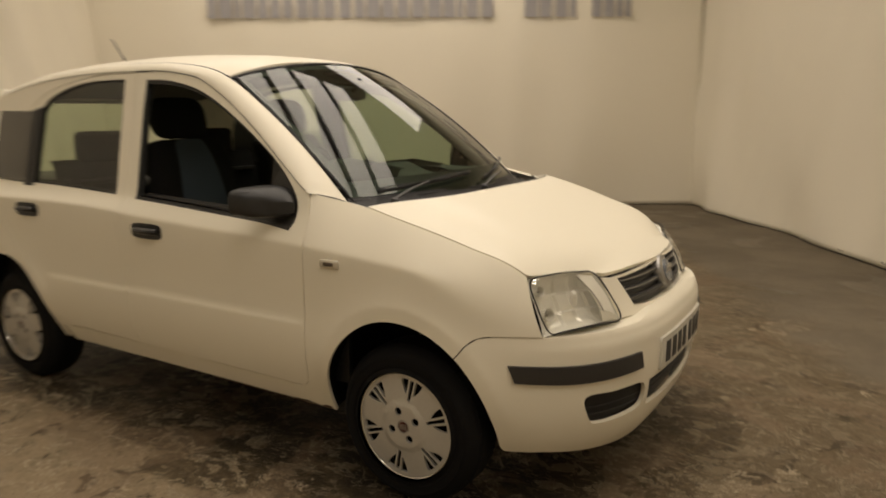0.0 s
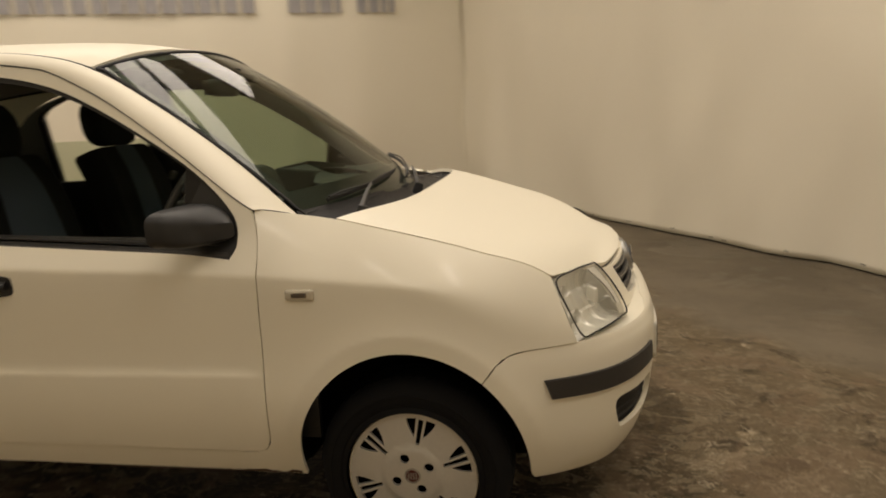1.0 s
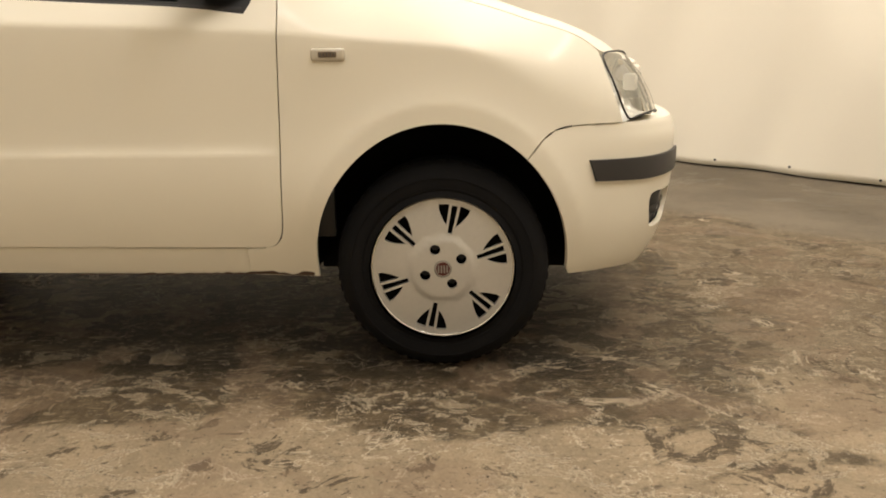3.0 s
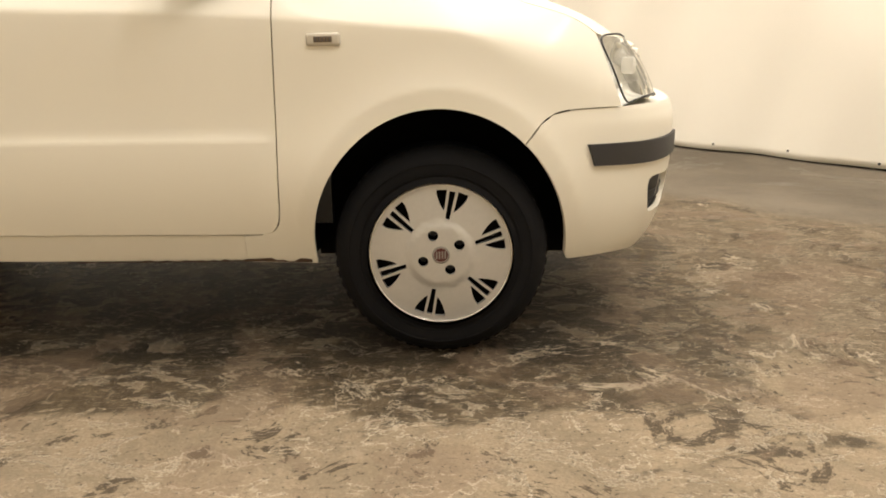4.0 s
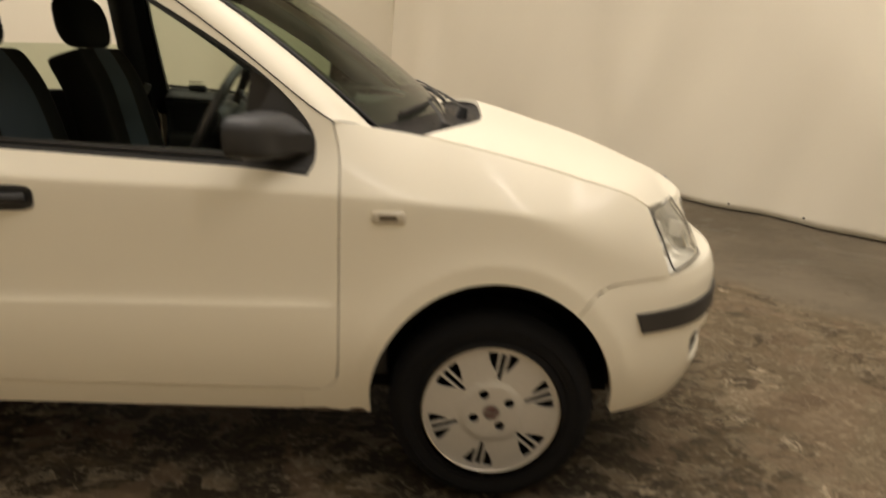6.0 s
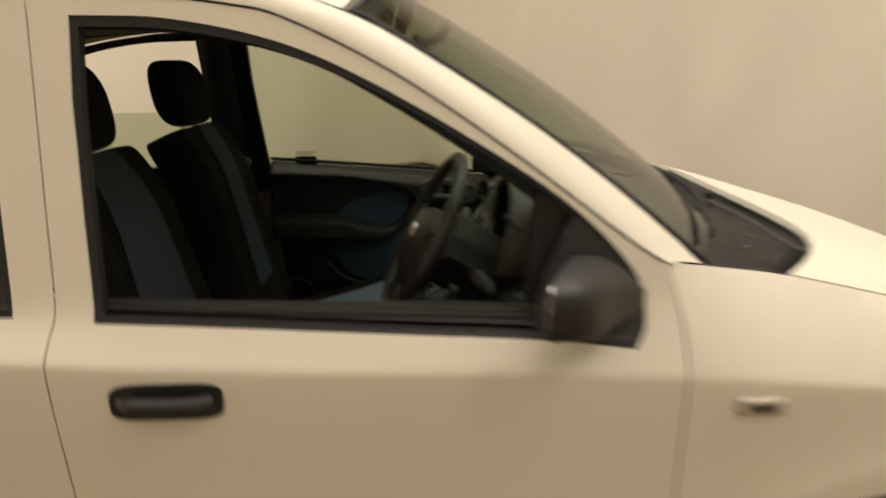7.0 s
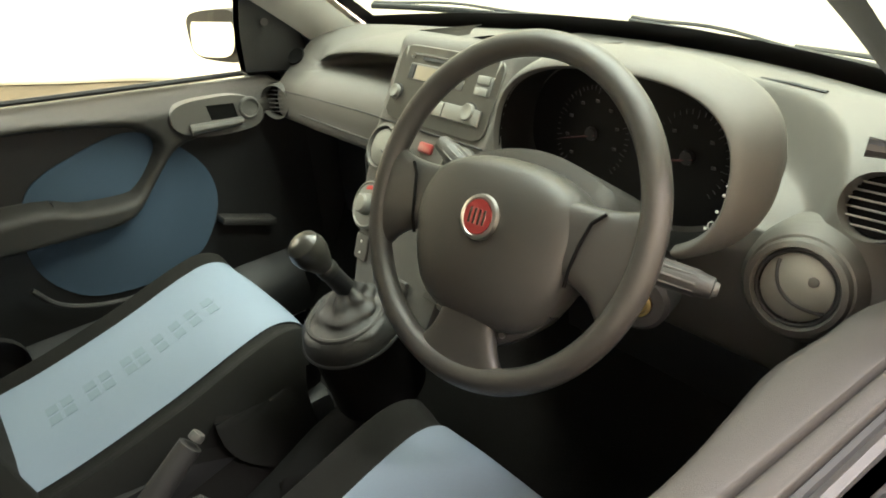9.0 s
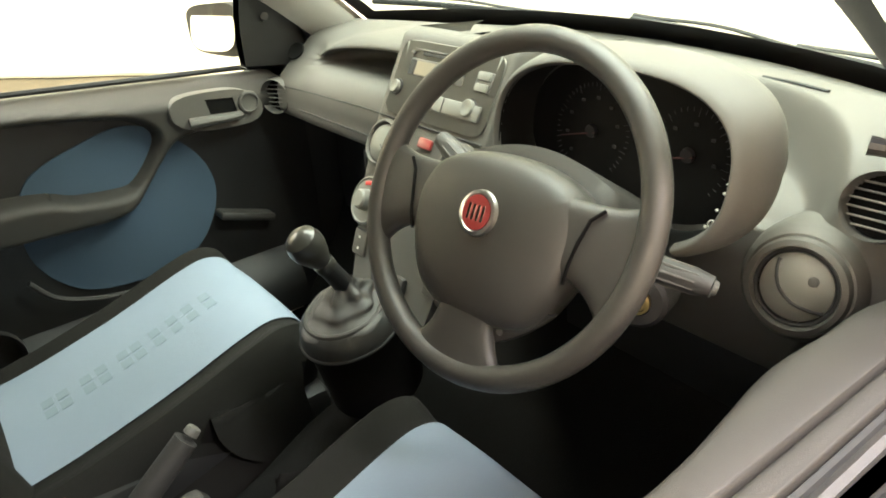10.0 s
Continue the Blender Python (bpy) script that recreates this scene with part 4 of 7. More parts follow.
def front_panel():
    """Painted surround between the lamps and the grille with its slats and badge."""
    def f(y, z):
        x = 0.604 - 1.25 * abs(y) ** 3 + (0.785 - z) * 0.36
        return (x, y, z)

    out = [(-0.40, 0.632), (-0.395, 0.765), (-0.37, 0.760), (-0.2, 0.770), (0, 0.774), (0.2, 0.770), (0.37, 0.760), (0.395, 0.765), (0.40, 0.632), (0, 0.64)]
    gr = spline([(-0.340, 0.754), (-0.2, 0.763), (0, 0.768), (0.2, 0.763), (0.340, 0.754)], 6) + spline([(0.300, 0.664), (0.2, 0.656), (0, 0.652), (-0.2, 0.656), (-0.300, 0.664)], 6)
    root = panel("front_panel", out, f, PAINT, car, [gr], 0.025, 0.03, "cream panel round the grille")
    panel("grille", [(p[0] * 1.03, (p[1] - 0.715) * 1.06 + 0.715) for p in gr], lambda y, z: (f(y, z)[0] - 0.024, y, z), BLACK, root, (), 0.03, 0.0, "black grille")
    for z0 in (0.682, 0.711, 0.741):
        w = 0.300 + (z0 - 0.664) * 0.40
        path = [Vector(f(y, z0)) - Vector((0.012, 0, 0)) for y in np.linspace(-w, w, 20)]
        part("grille_bar", tube_bm(path, 0.0105, 8, flat=0.8), TRIM, root, "grille bar")
        if z0 > 0.70:
            part("bright_line", tube_bm([p + Vector((0.008, 0, 0.003)) for p in path], 0.0022, 6), STEEL, root, "thin bright line")
    bd = part("badge", lathe_bm([(0, 0.016), (0.03, 0.015), (0.042, 0.013), (0.046, 0.010), (0.056, 0.008), (0.060, 0.0), (0.060, -0.02)], Vector(f(0, 0.722)), (1, 0, 0.35), 36), STEEL, root, "round dulled chrome badge")
    ax = Vector((1, 0, 0.35)).normalized()
    part("enamel", lathe_bm([(0, 0.019), (0.040, 0.016), (0.043, 0.010)], Vector(f(0, 0.722)), ax, 32), BLUE_BADGE, bd, "blue-grey enamel")
    for k in (-1.5, -0.5, 0.5, 1.5):
        part("badge_bar", block_bm((0.003, 0.009, 0.05 - 0.006 * abs(k)), Vector(f(0, 0.722)) + ax * 0.019 + Vector((0, k * 0.016, 0)), 0.001), CHROME, bd)


def screen_and_roof():
    def sc(u, v):
        return screen_point(u, v)
    out = spline([(-0.97, 0.0), (-0.985, 0.3), (-0.985, 0.7), (-0.965, 0.95), (-0.90, 0.995), (0, 1.0), (0.90, 0.995), (0.965, 0.95), (0.985, 0.7), (0.985, 0.3), (0.97, 0.0)], 6) + [(0.5, 0), (0, 0), (-0.5, 0)]
    sc_ob = panel("windscreen", out, sc, SCREEN, car, (), 0.05, 0.0, "clear curved windscreen")
    path = [sc(u, v) for u, v in out]
    part("seal", tube_bm(path, 0.0055, 8, True), SEAL, sc_ob, "black screen seal")
    # dark band printed round the glass edge
    band = [(u * 0.945, 0.120 + v * 0.835) for u, v in out]
    panel("shade_band", out, lambda u, v: sc(u, v) - Vector((0.5, 0, 0.85)) * 0.004, BLACK, sc_ob, [band], 0.05, 0.0, "black edge band")
    EDGE_Y = curve_of((-2.75, -2.3, -1.7, -1.2, -0.9), (0.50, 0.54, 0.555, 0.565, 0.578))
    EDGE_Z = curve_of((-2.75, -2.3, -1.7, -1.3, -1.1, -0.9), (1.33, 1.455, 1.500, 1.494, 1.475, 1.428))
    MID_Z = curve_of((-2.75, -2.3, -1.7, -1.25, -1.0, -0.84), (1.41, 1.528, 1.563, 1.554, 1.534, 1.504))

    def rf(x, y):
        s = abs(y) / EDGE_Y(x)
        return (x, y, MID_Z(x) - (MID_Z(x) - EDGE_Z(x)) * s ** 2.6)
    front = [(-0.850 - 0.065 * s * s - 0.004, 0.583 * s) for s in np.linspace(-0.97, 0.97, 24)]
    sideL = [(x, EDGE_Y(x) - 0.003) for x in np.linspace(-0.912, -2.72, 26)]
    out = front + sideL + [(x, -y) for x, y in reversed(sideL)]
    panel("roof", out, rf, PAINT, car, (), 0.05, 0.02, "cream roof panel with shallow ditches")
    top = [Vector((x, 0.99 * EDGE_Y(x), EDGE_Z(x) + 0.002)) for x in (-1.05, -1.3, -1.7, -2.1, -2.45, -2.70)]
    for sg in (-1, 1):
        inner = [screen_point(1.0, t) for t in (0.0, 0.25, 0.5, 0.75, 0.97)] + top
        inner = [Vector(p) for p in spline([tuple(p) for p in inner], 8)]
        outer2 = [(-0.395, 1.018), (-0.463, 1.062), (-0.655, 1.209), (-0.834, 1.331), (-1.0, 1.417), (-1.09, 1.441), (-1.25, 1.462), (-1.42, 1.466), (-1.75, 1.464), (-2.1, 1.441), (-2.45, 1.381), (-2.62, 1.30)]
        outer = [Vector((x, side_y(x, z), z)) for x, z in [tuple(q) for q in spline(outer2, 8)]]

        def along(c, t):
            d = [0.0]
            for a, b in zip(c, c[1:]):
                d.append(d[-1] + (b - a).length)
            t *= d[-1]
            i = min(max(int(np.searchsorted(d, t)) - 1, 0), len(c) - 2)
            return c[i].lerp(c[i + 1], (t - d[i]) / max(1e-9, d[i + 1] - d[i]))

        def pf(u, v):
            a, b = along(inner, u), along(outer, u)
            p = a.lerp(b, v)
            out_n = Vector((0.12, 0.62, 0.75)) * (0.020 + 0.25 * (a - b).length * 0.35)
            p = p + out_n * (4 * v * (1 - v)) ** 0.8 * (0.55 if u > 0.02 else 0.3)
            return (p.x, sg * p.y, p.z)
        grid_part("roof_rail", pf, 90, 14, PAINT, car, "cream windscreen pillar and roof rail")
        part("ditch_seal", tube_bm([(p.x, sg * (p.y - 0.001), p.z + 0.0015) for p in inner[30:]], 0.0022, 6), SEAL, car)
        part("door_seal", tube_bm([(p.x, sg * (p.y + 0.0015), p.z - 0.0005) for p in outer[2:80]], 0.0011, 6), SEAL, car)


def cowl():
    """Black plastic scuttle with the wiper arms."""
    def f(u, v):
        s = u * 2 - 1
        y = 0.680 * math.sin(s * 0.5 * math.pi)
        xe = bonnet_rear(y)
        b = Vector((xe + 0.012, y, bonnet_z(xe + 0.012, y) - 0.012))
        a = screen_point(y / 0.680 * 0.99, 0.02)
        p = Vector(a).lerp(b, v)
        p.z -= 0.026 * (4 * v * (1 - v)) ** 0.8
        return p
    c = grid_part("scuttle_panel", f, 64, 14, SCUTTLE, car, "black plastic scuttle strewn with damp leaf litter")
    random.seed(21)
    litter = bmesh.new()
    for k in range(260):
        u, v = random.random(), random.random() ** 0.7
        u = 0.02 + 0.96 * (u if k % 2 else abs(round(u) - 0.25 * u * u))
        q, a, r = Vector(f(u, 0.06 + 0.88 * v)), random.random() * 6.28, 0.003 + 0.008 * random.random() ** 2
        lift = 0.003 + 0.004 * random.random()
        litter.faces.new([litter.verts.new(q + Vector((r * m * math.cos(a + t), r * m * math.sin(a + t), lift + 0.3 * r * math.sin(3 * t + k)))) for t, m in ((0, 1.2), (1.3, 0.5), (2.4, 0.8), (3.5, 1.1), (4.9, 0.6))])
    tagged(part("leaf_litter", litter, LITTER, c, "damp brown leaf litter", smooth=False), kind="stuff")
    for y0, y1, ang in ((-0.60, 0.00, 0.02), (-0.04, 0.575, 0.075)):
        w = new("wiper")
        w.parent = car
        tagged(w, "black wiper lying along the foot of the windscreen")
        piv = Vector((-0.085 - 0.125 * y0 * y0, y0, 0.985))
        s1, s0 = y1 / 0.62, y0 / 0.62
        tip = screen_point(s1 * 0.97, 0.05 + ang) + Vector((0.012, 0, 0.02))
        mid = screen_point((s0 * 0.5 + s1 * 0.5), 0.035) + Vector((0.02, 0, 0.026))
        part("pivot", lathe_bm([(0, 0.022), (0.014, 0.018), (0.017, 0.0), (0.02, -0.02)], piv, (0.3, 0, 1), 16), BLACK, w)
        part("arm", tube_bm([Vector(q) for q in spline([tuple(piv + Vector((0, 0, 0.015))), tuple(piv.lerp(mid, 0.5) + Vector((0, 0, 0.012))), tuple(mid)], 8)], lambda t: 0.008 - 0.003 * t, 8, flat=0.6), BLACK, w)
        s2 = s0 * 0.85 + s1 * 0.15
        blade = [screen_point(s2 + (s1 - s2) * t, 0.025 + (0.03 + ang) * t) + Vector((0.010, 0, 0.012)) for t in np.linspace(0, 1.0, 14)]
        part("blade", tube_bm(blade, 0.0045, 8, flat=1.5), SEAL, w, "rubber blade")
        part("bridge", tube_bm([p + Vector((0.006, 0, 0.010 + 0.003 * math.sin(i * 0.9))) for i, p in enumerate(blade)], 0.0032, 6), BLACK, w)


def mirror(sg):
    root = new("door_mirror")
    toe = 0.40
    root.parent = car
    tagged(root, "black plastic door mirror on its sail mount")
    sail = [(-0.440, 0.897), (-0.428, 0.935), (-0.447, 1.008), (-0.545, 1.100), (-0.60, 1.00), (-0.615, 0.912)]
    paint_panel("mount", sail, sg, mat=BLACK, parent=root, fy=lambda x, z: side_y(x, z) - 0.004, step=0.03, depth=0.02, label="black sail mount")

    cx, cy, cz, hw, hh = (-0.630, 0.822, 1.030, 0.080, 0.058) if sg > 0 else (-0.580, 0.808, 0.990, 0.086, 0.052)

    def shell(u, v):
        # a rounded box whose flat face looks back
        a = 2 * math.pi * v
        ca, sa = math.cos(a), math.sin(a)
        yy = math.copysign(abs(ca) ** 0.5, ca) * hw
        zz = math.copysign(abs(sa) ** 0.5, sa) * hh * (1 - 0.10 * yy / hw)
        s = 1.0 if u < 0.3 else 1 - 0.60 * ((u - 0.3) / 0.7) ** 2.2
        return (cx - toe * yy + 0.105 * u, sg * (cy + yy * s - 0.020 * u), cz + zz * s - 0.020 * u * u)
    part("shell", grid_bm(shell, 14, 36, close_v=True, caps=True), BLACK, root, "rounded black mirror shell")
    gl = [(cy + 0.82 * hw * math.copysign(abs(math.cos(t)) ** 0.6, math.cos(t)), cz + 0.80 * hh * math.copysign(abs(math.sin(t)) ** 0.6, math.sin(t))) for t in np.linspace(0, 2 * math.pi, 32, endpoint=False)]
    panel("mirror_glass", gl, lambda y, z: (cx - 0.005 - toe * (y - cy) + 0.16 * (sg > 0) * (z - cz), sg * y, z), MIRROR, root, (), 0.03, 0.002, "silvered mirror glass", middle=Vector((-0.4, sg * 0.83, 0.98)))
    part("arm", tube_bm([(-0.500, sg * 0.715, 0.935), (-0.505, sg * 0.745, 0.948), (cx + 0.05, sg * 0.790, cz - 0.030)], lambda t: 0.038 - 0.008 * t, 14, flat=0.7), BLACK, root)
    return root


def door_handle(door, sg, x0, x1, z):
    c = (x0 + x1) / 2
    w = x1 - x0
    y = side_y(c, z)

    def ring(r, n=40):
        return [(c + 0.5 * w * r * math.copysign(abs(math.cos(t)) ** 0.45, math.cos(t)), z + 0.031 * r * math.copysign(abs(math.sin(t)) ** 0.45, math.sin(t))) for t in np.linspace(0, 2 * math.pi, n, endpoint=False)]
    h = paint_panel("handle", ring(1.0), sg, mat=BLACK, parent=door, fy=lambda x, zz: side_y(x, zz) + 0.003, step=0.02, depth=0.005, label="black door handle in a rounded surround")
    path = [(c - w * 0.34, sg * (y + 0.004), z), (c - w * 0.2, sg * (y + 0.02), z + 0.004), (c + w * 0.2, sg * (y + 0.022), z + 0.004), (c + w * 0.40, sg * (y + 0.006), z + 0.002)]
    part("grip", tube_bm([tuple(q) for q in spline(path, 6)], 0.016, 10, flat=0.8), BLACK, h)
    if w > 0.1:
        part("lock", lathe_bm([(0, 0.004), (0.009, 0.004), (0.011, 0)], (x0 + 0.022, sg * (y + 0.004), z), (0, sg, 0), 16), STEEL, h, "small key lock")


def wheel(ax):
    root = new("wheel")
    root.parent = car
    tagged(root, "steel wheel with a silver trim and black tyre")
    y0 = 0.742
    tread = [(0.186, 0.012), (0.20, 0.002), (0.225, 0.008), (0.240, 0.004), (0.252, -0.006), (0.264, -0.020), (0.271, -0.034), (0.2735, -0.050), (0.2735, -0.130), (0.264, -0.160), (0.235, -0.172), (0.19, -0.165)]
    t = part("tyre", lathe_bm(tread, (0, -y0 - 0.008, 0), (0, -1, 0), 72), RUBBER, root, "black worn tyre")
    for k in range(56):
        a = 2 * math.pi * k / 56
        for yy in (0.045, 0.115):
            b = block_bm((0.020, 0.034, 0.003), (0, 0, 0), 0.001, seg=1)
            bmesh.ops.transform(b, matrix=Matrix.Translation((0, -y0 + 0.0 + yy - 0.004, 0)) @ Matrix.Rotation(a, 4, "Y") @ Matrix.Translation((0, 0, 0.2723)), verts=b.verts)
            o = part("tread_block", b, RUBBER, t, smooth=False)
    for r in (0.206, 0.232):
        part("sidewall_ring", tube_bm([(r * math.cos(a), -y0 - (0.013 if r < 0.22 else 0.016), r * math.sin(a)) for a in np.linspace(0, 2 * math.pi, 72, endpoint=False)], 0.0018, 6, True, up=(0, 1, 0)), RUBBER, t)

    def dome(r):
        return 0.008 * (1 - (r / 0.182) ** 2) + 0.005 * (1 - smooth_step(0.072, 0.092, r))

    def f(u, v):
        return (u, -y0 - 0.004 - dome(math.hypot(u, v)), v)
    circ = [(0.181 * math.cos(a), 0.181 * math.sin(a)) for a in np.linspace(0, 2 * math.pi, 80, endpoint=False)]
    holes = []
    for k in range(6):
        a = radians(18.5 + 60 * k)
        ca, sa = math.cos(a), math.sin(a)

        def tr(r, w):
            return (r * ca - w * sa, r * sa + w * ca)
        holes.append([tr(0.093, -0.0055), tr(0.164, -0.0075), tr(0.164, 0.0075), tr(0.093, 0.0055)])
        for s in (-1, 1):
            holes.append([tr(0.112, s * 0.0120), tr(0.166, s * 0.0145), tr(0.161, s * 0.0405), tr(0.150, s * 0.0385), tr(0.134, s * 0.0300), tr(0.120, s * 0.0200)])
    for nx, nz in ((-0.0185, 0.0505), (0.0480, 0.0260), (-0.0445, -0.0165), (0.0240, -0.0385)):
        holes.append([(nx + 0.0135 * math.cos(q), nz + 0.0135 * math.sin(q)) for q in np.linspace(0, 2 * math.pi, 18, endpoint=False)])
        part("wheel_nut", lathe_bm([(0, -0.012), (0.008, -0.012), (0.0105, -0.018), (0.0105, -0.03)], (nx, -y0, nz), (0, -1, 0), 6), TRIM, root, "dull wheel nut")
    h = panel("wheel_trim", circ, f, SILVER, root, holes, 0.012, 0.010, "silver wheel trim with slotted openings", middle=Vector((0, 0.3, 0)))
    part("trim_rim", tube_bm([(0.1815 * math.cos(a), -y0 - 0.005, 0.1815 * math.sin(a)) for a in np.linspace(0, 2 * math.pi, 96, endpoint=False)], 0.0036, 8, True, up=(0, 1, 0)), CHROME, h, "raised bright rim")
    bd = part("centre_badge", lathe_bm([(0, 0.003), (0.018, 0.003), (0.0195, 0.005), (0.023, 0.004), (0.024, -0.004)], (0.001, -y0 - 0.013, 0.001), (0, -1, 0), 28), STEEL, h, "round badge with a dark red face")
    part("enamel", lathe_bm([(0, 0.0045), (0.0175, 0.0045), (0.0178, 0.002)], (0.001, -y0 - 0.013, 0.001), (0, -1, 0), 24), RED_DARK, bd)
    for k in (-1.5, -0.5, 0.5, 1.5):
        part("badge_bar", block_bm((0.004, 0.002, 0.019), (0.001 + k * 0.0072, -y0 - 0.0185, 0.001), 0.0), STEEL, bd, smooth=False)
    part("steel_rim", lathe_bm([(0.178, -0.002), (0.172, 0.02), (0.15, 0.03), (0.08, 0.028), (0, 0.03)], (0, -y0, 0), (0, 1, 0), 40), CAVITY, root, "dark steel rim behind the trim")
    return root


QUARTER = material("smoked_quarter_glass", (0.075, 0.07, 0.058), 0.25, vary=0.1)
for sg in (-1, 1):
    fender(sg)
    fd = front_door(sg)
    rd = rear_door(sg)
    sill(sg)
    sill_grime(sg)
    quarter(sg)
    headlamp(sg)
    mirror(sg)
    door_handle(fd, sg, -1.293, -1.112, 0.833)
    door_handle(rd, sg, -2.14, -1.965, 0.868)
    seal = paint_panel("window_seal", shift(sg, WIN_F), sg, [shift(sg, [(np.array(p) - (-0.95, 1.13)) * (0.965, 0.94) + (-0.95, 1.13) for p in WIN_F])], mat=SEAL, parent=fd, fy=lambda x, z: side_y(x, z) - 0.004, step=0.03, depth=0.02, label="black rubber window seal")
    inner = [tuple((np.array(p) - (-1.76, 1.19)) * (0.97, 0.98) + (-1.76, 1.19)) for p in WIN_R]
    paint_panel("window_seal", shift(sg, WIN_R), sg, [shift(sg, inner)], mat=SEAL, parent=rd, fy=lambda x, z: side_y(x, z) - 0.004, step=0.03, depth=0.02, label="black rubber window seal")
    if sg > 0:
        inner = [p for p in inner if p[1] < 1.18] + [(-1.452, 1.195), (-2.095, 1.20)]
        inner.sort(key=lambda p: math.atan2(p[1] - 1.09, p[0] + 1.77))
    paint_panel("window_glass", shift(sg, inner), sg, mat=GLASS, parent=rd, fy=lambda x, z: side_y(x, z) - 0.012, step=0.05, depth=0.0, label="green tinted rear door glass")
    paint_panel("divider", [(-2.150, 0.972), (-2.075, 0.970), (-2.075, 1.326), (-2.150, 1.312)], sg, mat=SEAL, parent=rd, fy=lambda x, z: side_y(x, z) + 0.0035, step=0.03, depth=0.02, label="black window divider")
    paint_panel("quarter_glass", [(-2.47, 0.992), (-2.150, 0.982), (-2.150, 1.308), (-2.45, 1.312)], sg, mat=QUARTER, parent=rd, fy=lambda x, z: side_y(x, z) - 0.002 + 0.004, step=0.04, depth=0.004, label="dark quarter light")
    iy = side_y(-0.259, 0.798)
    ind = part("side_indicator", block_bm((0.080, 0.016, 0.030), (-0.259, sg * (iy + 0.001), 0.798), 0.0075, seg=4), INDICATOR, car, "clear oblong side indicator with a ribbed smoked centre")
    part("indicator_lens", block_bm((0.044, 0.006, 0.014), (-0.259, sg * (iy + 0.0075), 0.798), 0.0025), AMBER, ind, "smoked indicator lens")
    for k in range(5):
        part("rib", block_bm((0.002, 0.003, 0.012), (-0.275 + 0.008 * k, sg * (iy + 0.011), 0.798), 0.0006), TRIM, ind, smooth=False)
paint_panel("side_window_glass", shift(1, [(np.array(p) - (-0.95, 1.13)) * (0.975, 0.96) + (-0.95, 1.13) for p in WIN_F]), 1, mat=GLASS, fy=lambda x, z: side_y(x, z) - 0.014, step=0.05, depth=0.0, label="green tinted front door glass")
bumper()
bonnet()
front_panel()
screen_and_roof()
cowl()
w0 = wheel(0)
w0.matrix_basis = pose(0, 0, HUB_Z)
for m in (pose(AXLE_R, 0, HUB_Z, 0, -25, 0), pose(0, 0, HUB_Z, 0, 40, 180), pose(AXLE_R, 0, HUB_Z, 0, 10, 180)):
    copy_thing(w0, m)

def arch_edge(x, z):
    """Half width of the body where a wheel opening is cut."""
    y = fender_y(x, z)
    if x > 0.2 and z < 0.6:
        c = (min(x + 0.15, BUMPER_N(z) + 0.149) / (BUMPER_N(z) + 0.15)) ** 1.5
        y = min(y, BUMPER_W(z) * (1 - c * c) ** (1 / 3))
    return y


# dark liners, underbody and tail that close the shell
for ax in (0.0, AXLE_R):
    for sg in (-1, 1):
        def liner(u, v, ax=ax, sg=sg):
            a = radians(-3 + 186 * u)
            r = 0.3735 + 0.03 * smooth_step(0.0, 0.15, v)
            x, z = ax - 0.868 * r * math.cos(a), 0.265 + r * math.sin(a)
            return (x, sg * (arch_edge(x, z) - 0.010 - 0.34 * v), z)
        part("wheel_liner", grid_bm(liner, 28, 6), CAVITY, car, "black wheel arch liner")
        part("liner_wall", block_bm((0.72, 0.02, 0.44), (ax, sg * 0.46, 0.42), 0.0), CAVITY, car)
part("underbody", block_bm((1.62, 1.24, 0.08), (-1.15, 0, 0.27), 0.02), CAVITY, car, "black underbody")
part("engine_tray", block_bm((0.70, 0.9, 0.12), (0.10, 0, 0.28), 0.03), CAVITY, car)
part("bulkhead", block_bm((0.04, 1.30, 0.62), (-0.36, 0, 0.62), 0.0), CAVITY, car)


def tail(y, z):
    v = (z - 0.26) / 1.16
    return (-2.83 + 0.05 * (y / 0.7) ** 2 + 0.20 * max(0.0, v) ** 3, y, z)


back_glass = spline([(-0.50, 1.36), (0.50, 1.36), (0.57, 1.30), (0.60, 1.00), (0.55, 0.96), (-0.55, 0.96), (-0.60, 1.00), (-0.57, 1.30)], 4, True)
tg = panel("tailgate", [(-0.74, 0.26), (0.74, 0.26), (0.74, 0.90), (0.56, 1.42), (-0.56, 1.42), (-0.74, 0.90)], tail, PAINT, car, [back_glass], 0.06, 0.03, "cream tailgate")
panel("rear_glass", [(y * 1.01, z) for y, z in back_glass], lambda y, z: (tail(y, z)[0] + 0.012, y, z), GLASS, tg, (), 0.1, 0.0, "tinted rear window")
part("aerial", tube_bm([(-2.45, 0.10, 1.50), (-2.52, 0.10, 1.60), (-2.62, 0.10, 1.72)], lambda t: 0.006 - 0.003 * t, 8), BLACK, car, "thin black roof aerial")
# ---- cabin shell ----
part("cabin_floor", block_bm((2.3, 1.34, 0.03), (-1.5, 0, 0.33), 0.0), CARPET, car, "black carpet")
part("bulkhead_carpet", grid_bm(lambda u, v: (-0.40 - 0.24 * (1 - u) ** 2, (v * 2 - 1) * 0.64, 0.34 + 0.55 * u), 10, 4), CARPET, car, "black carpet on the bulkhead")
part("headlining", grid_bm(lambda u, v: (-0.90 - 1.75 * u, (v * 2 - 1) * 0.555, 1.478 + 0.03 * math.sin(u * 3) - 0.05 * (v * 2 - 1) ** 2 - 0.10 * u ** 4), 14, 12), LINING, car, "grey headlining")
part("rear_shelf_trim", block_bm((0.75, 1.2, 0.02), (-2.40, 0, 0.97), 0.005), BLACK, car, "black parcel shelf")
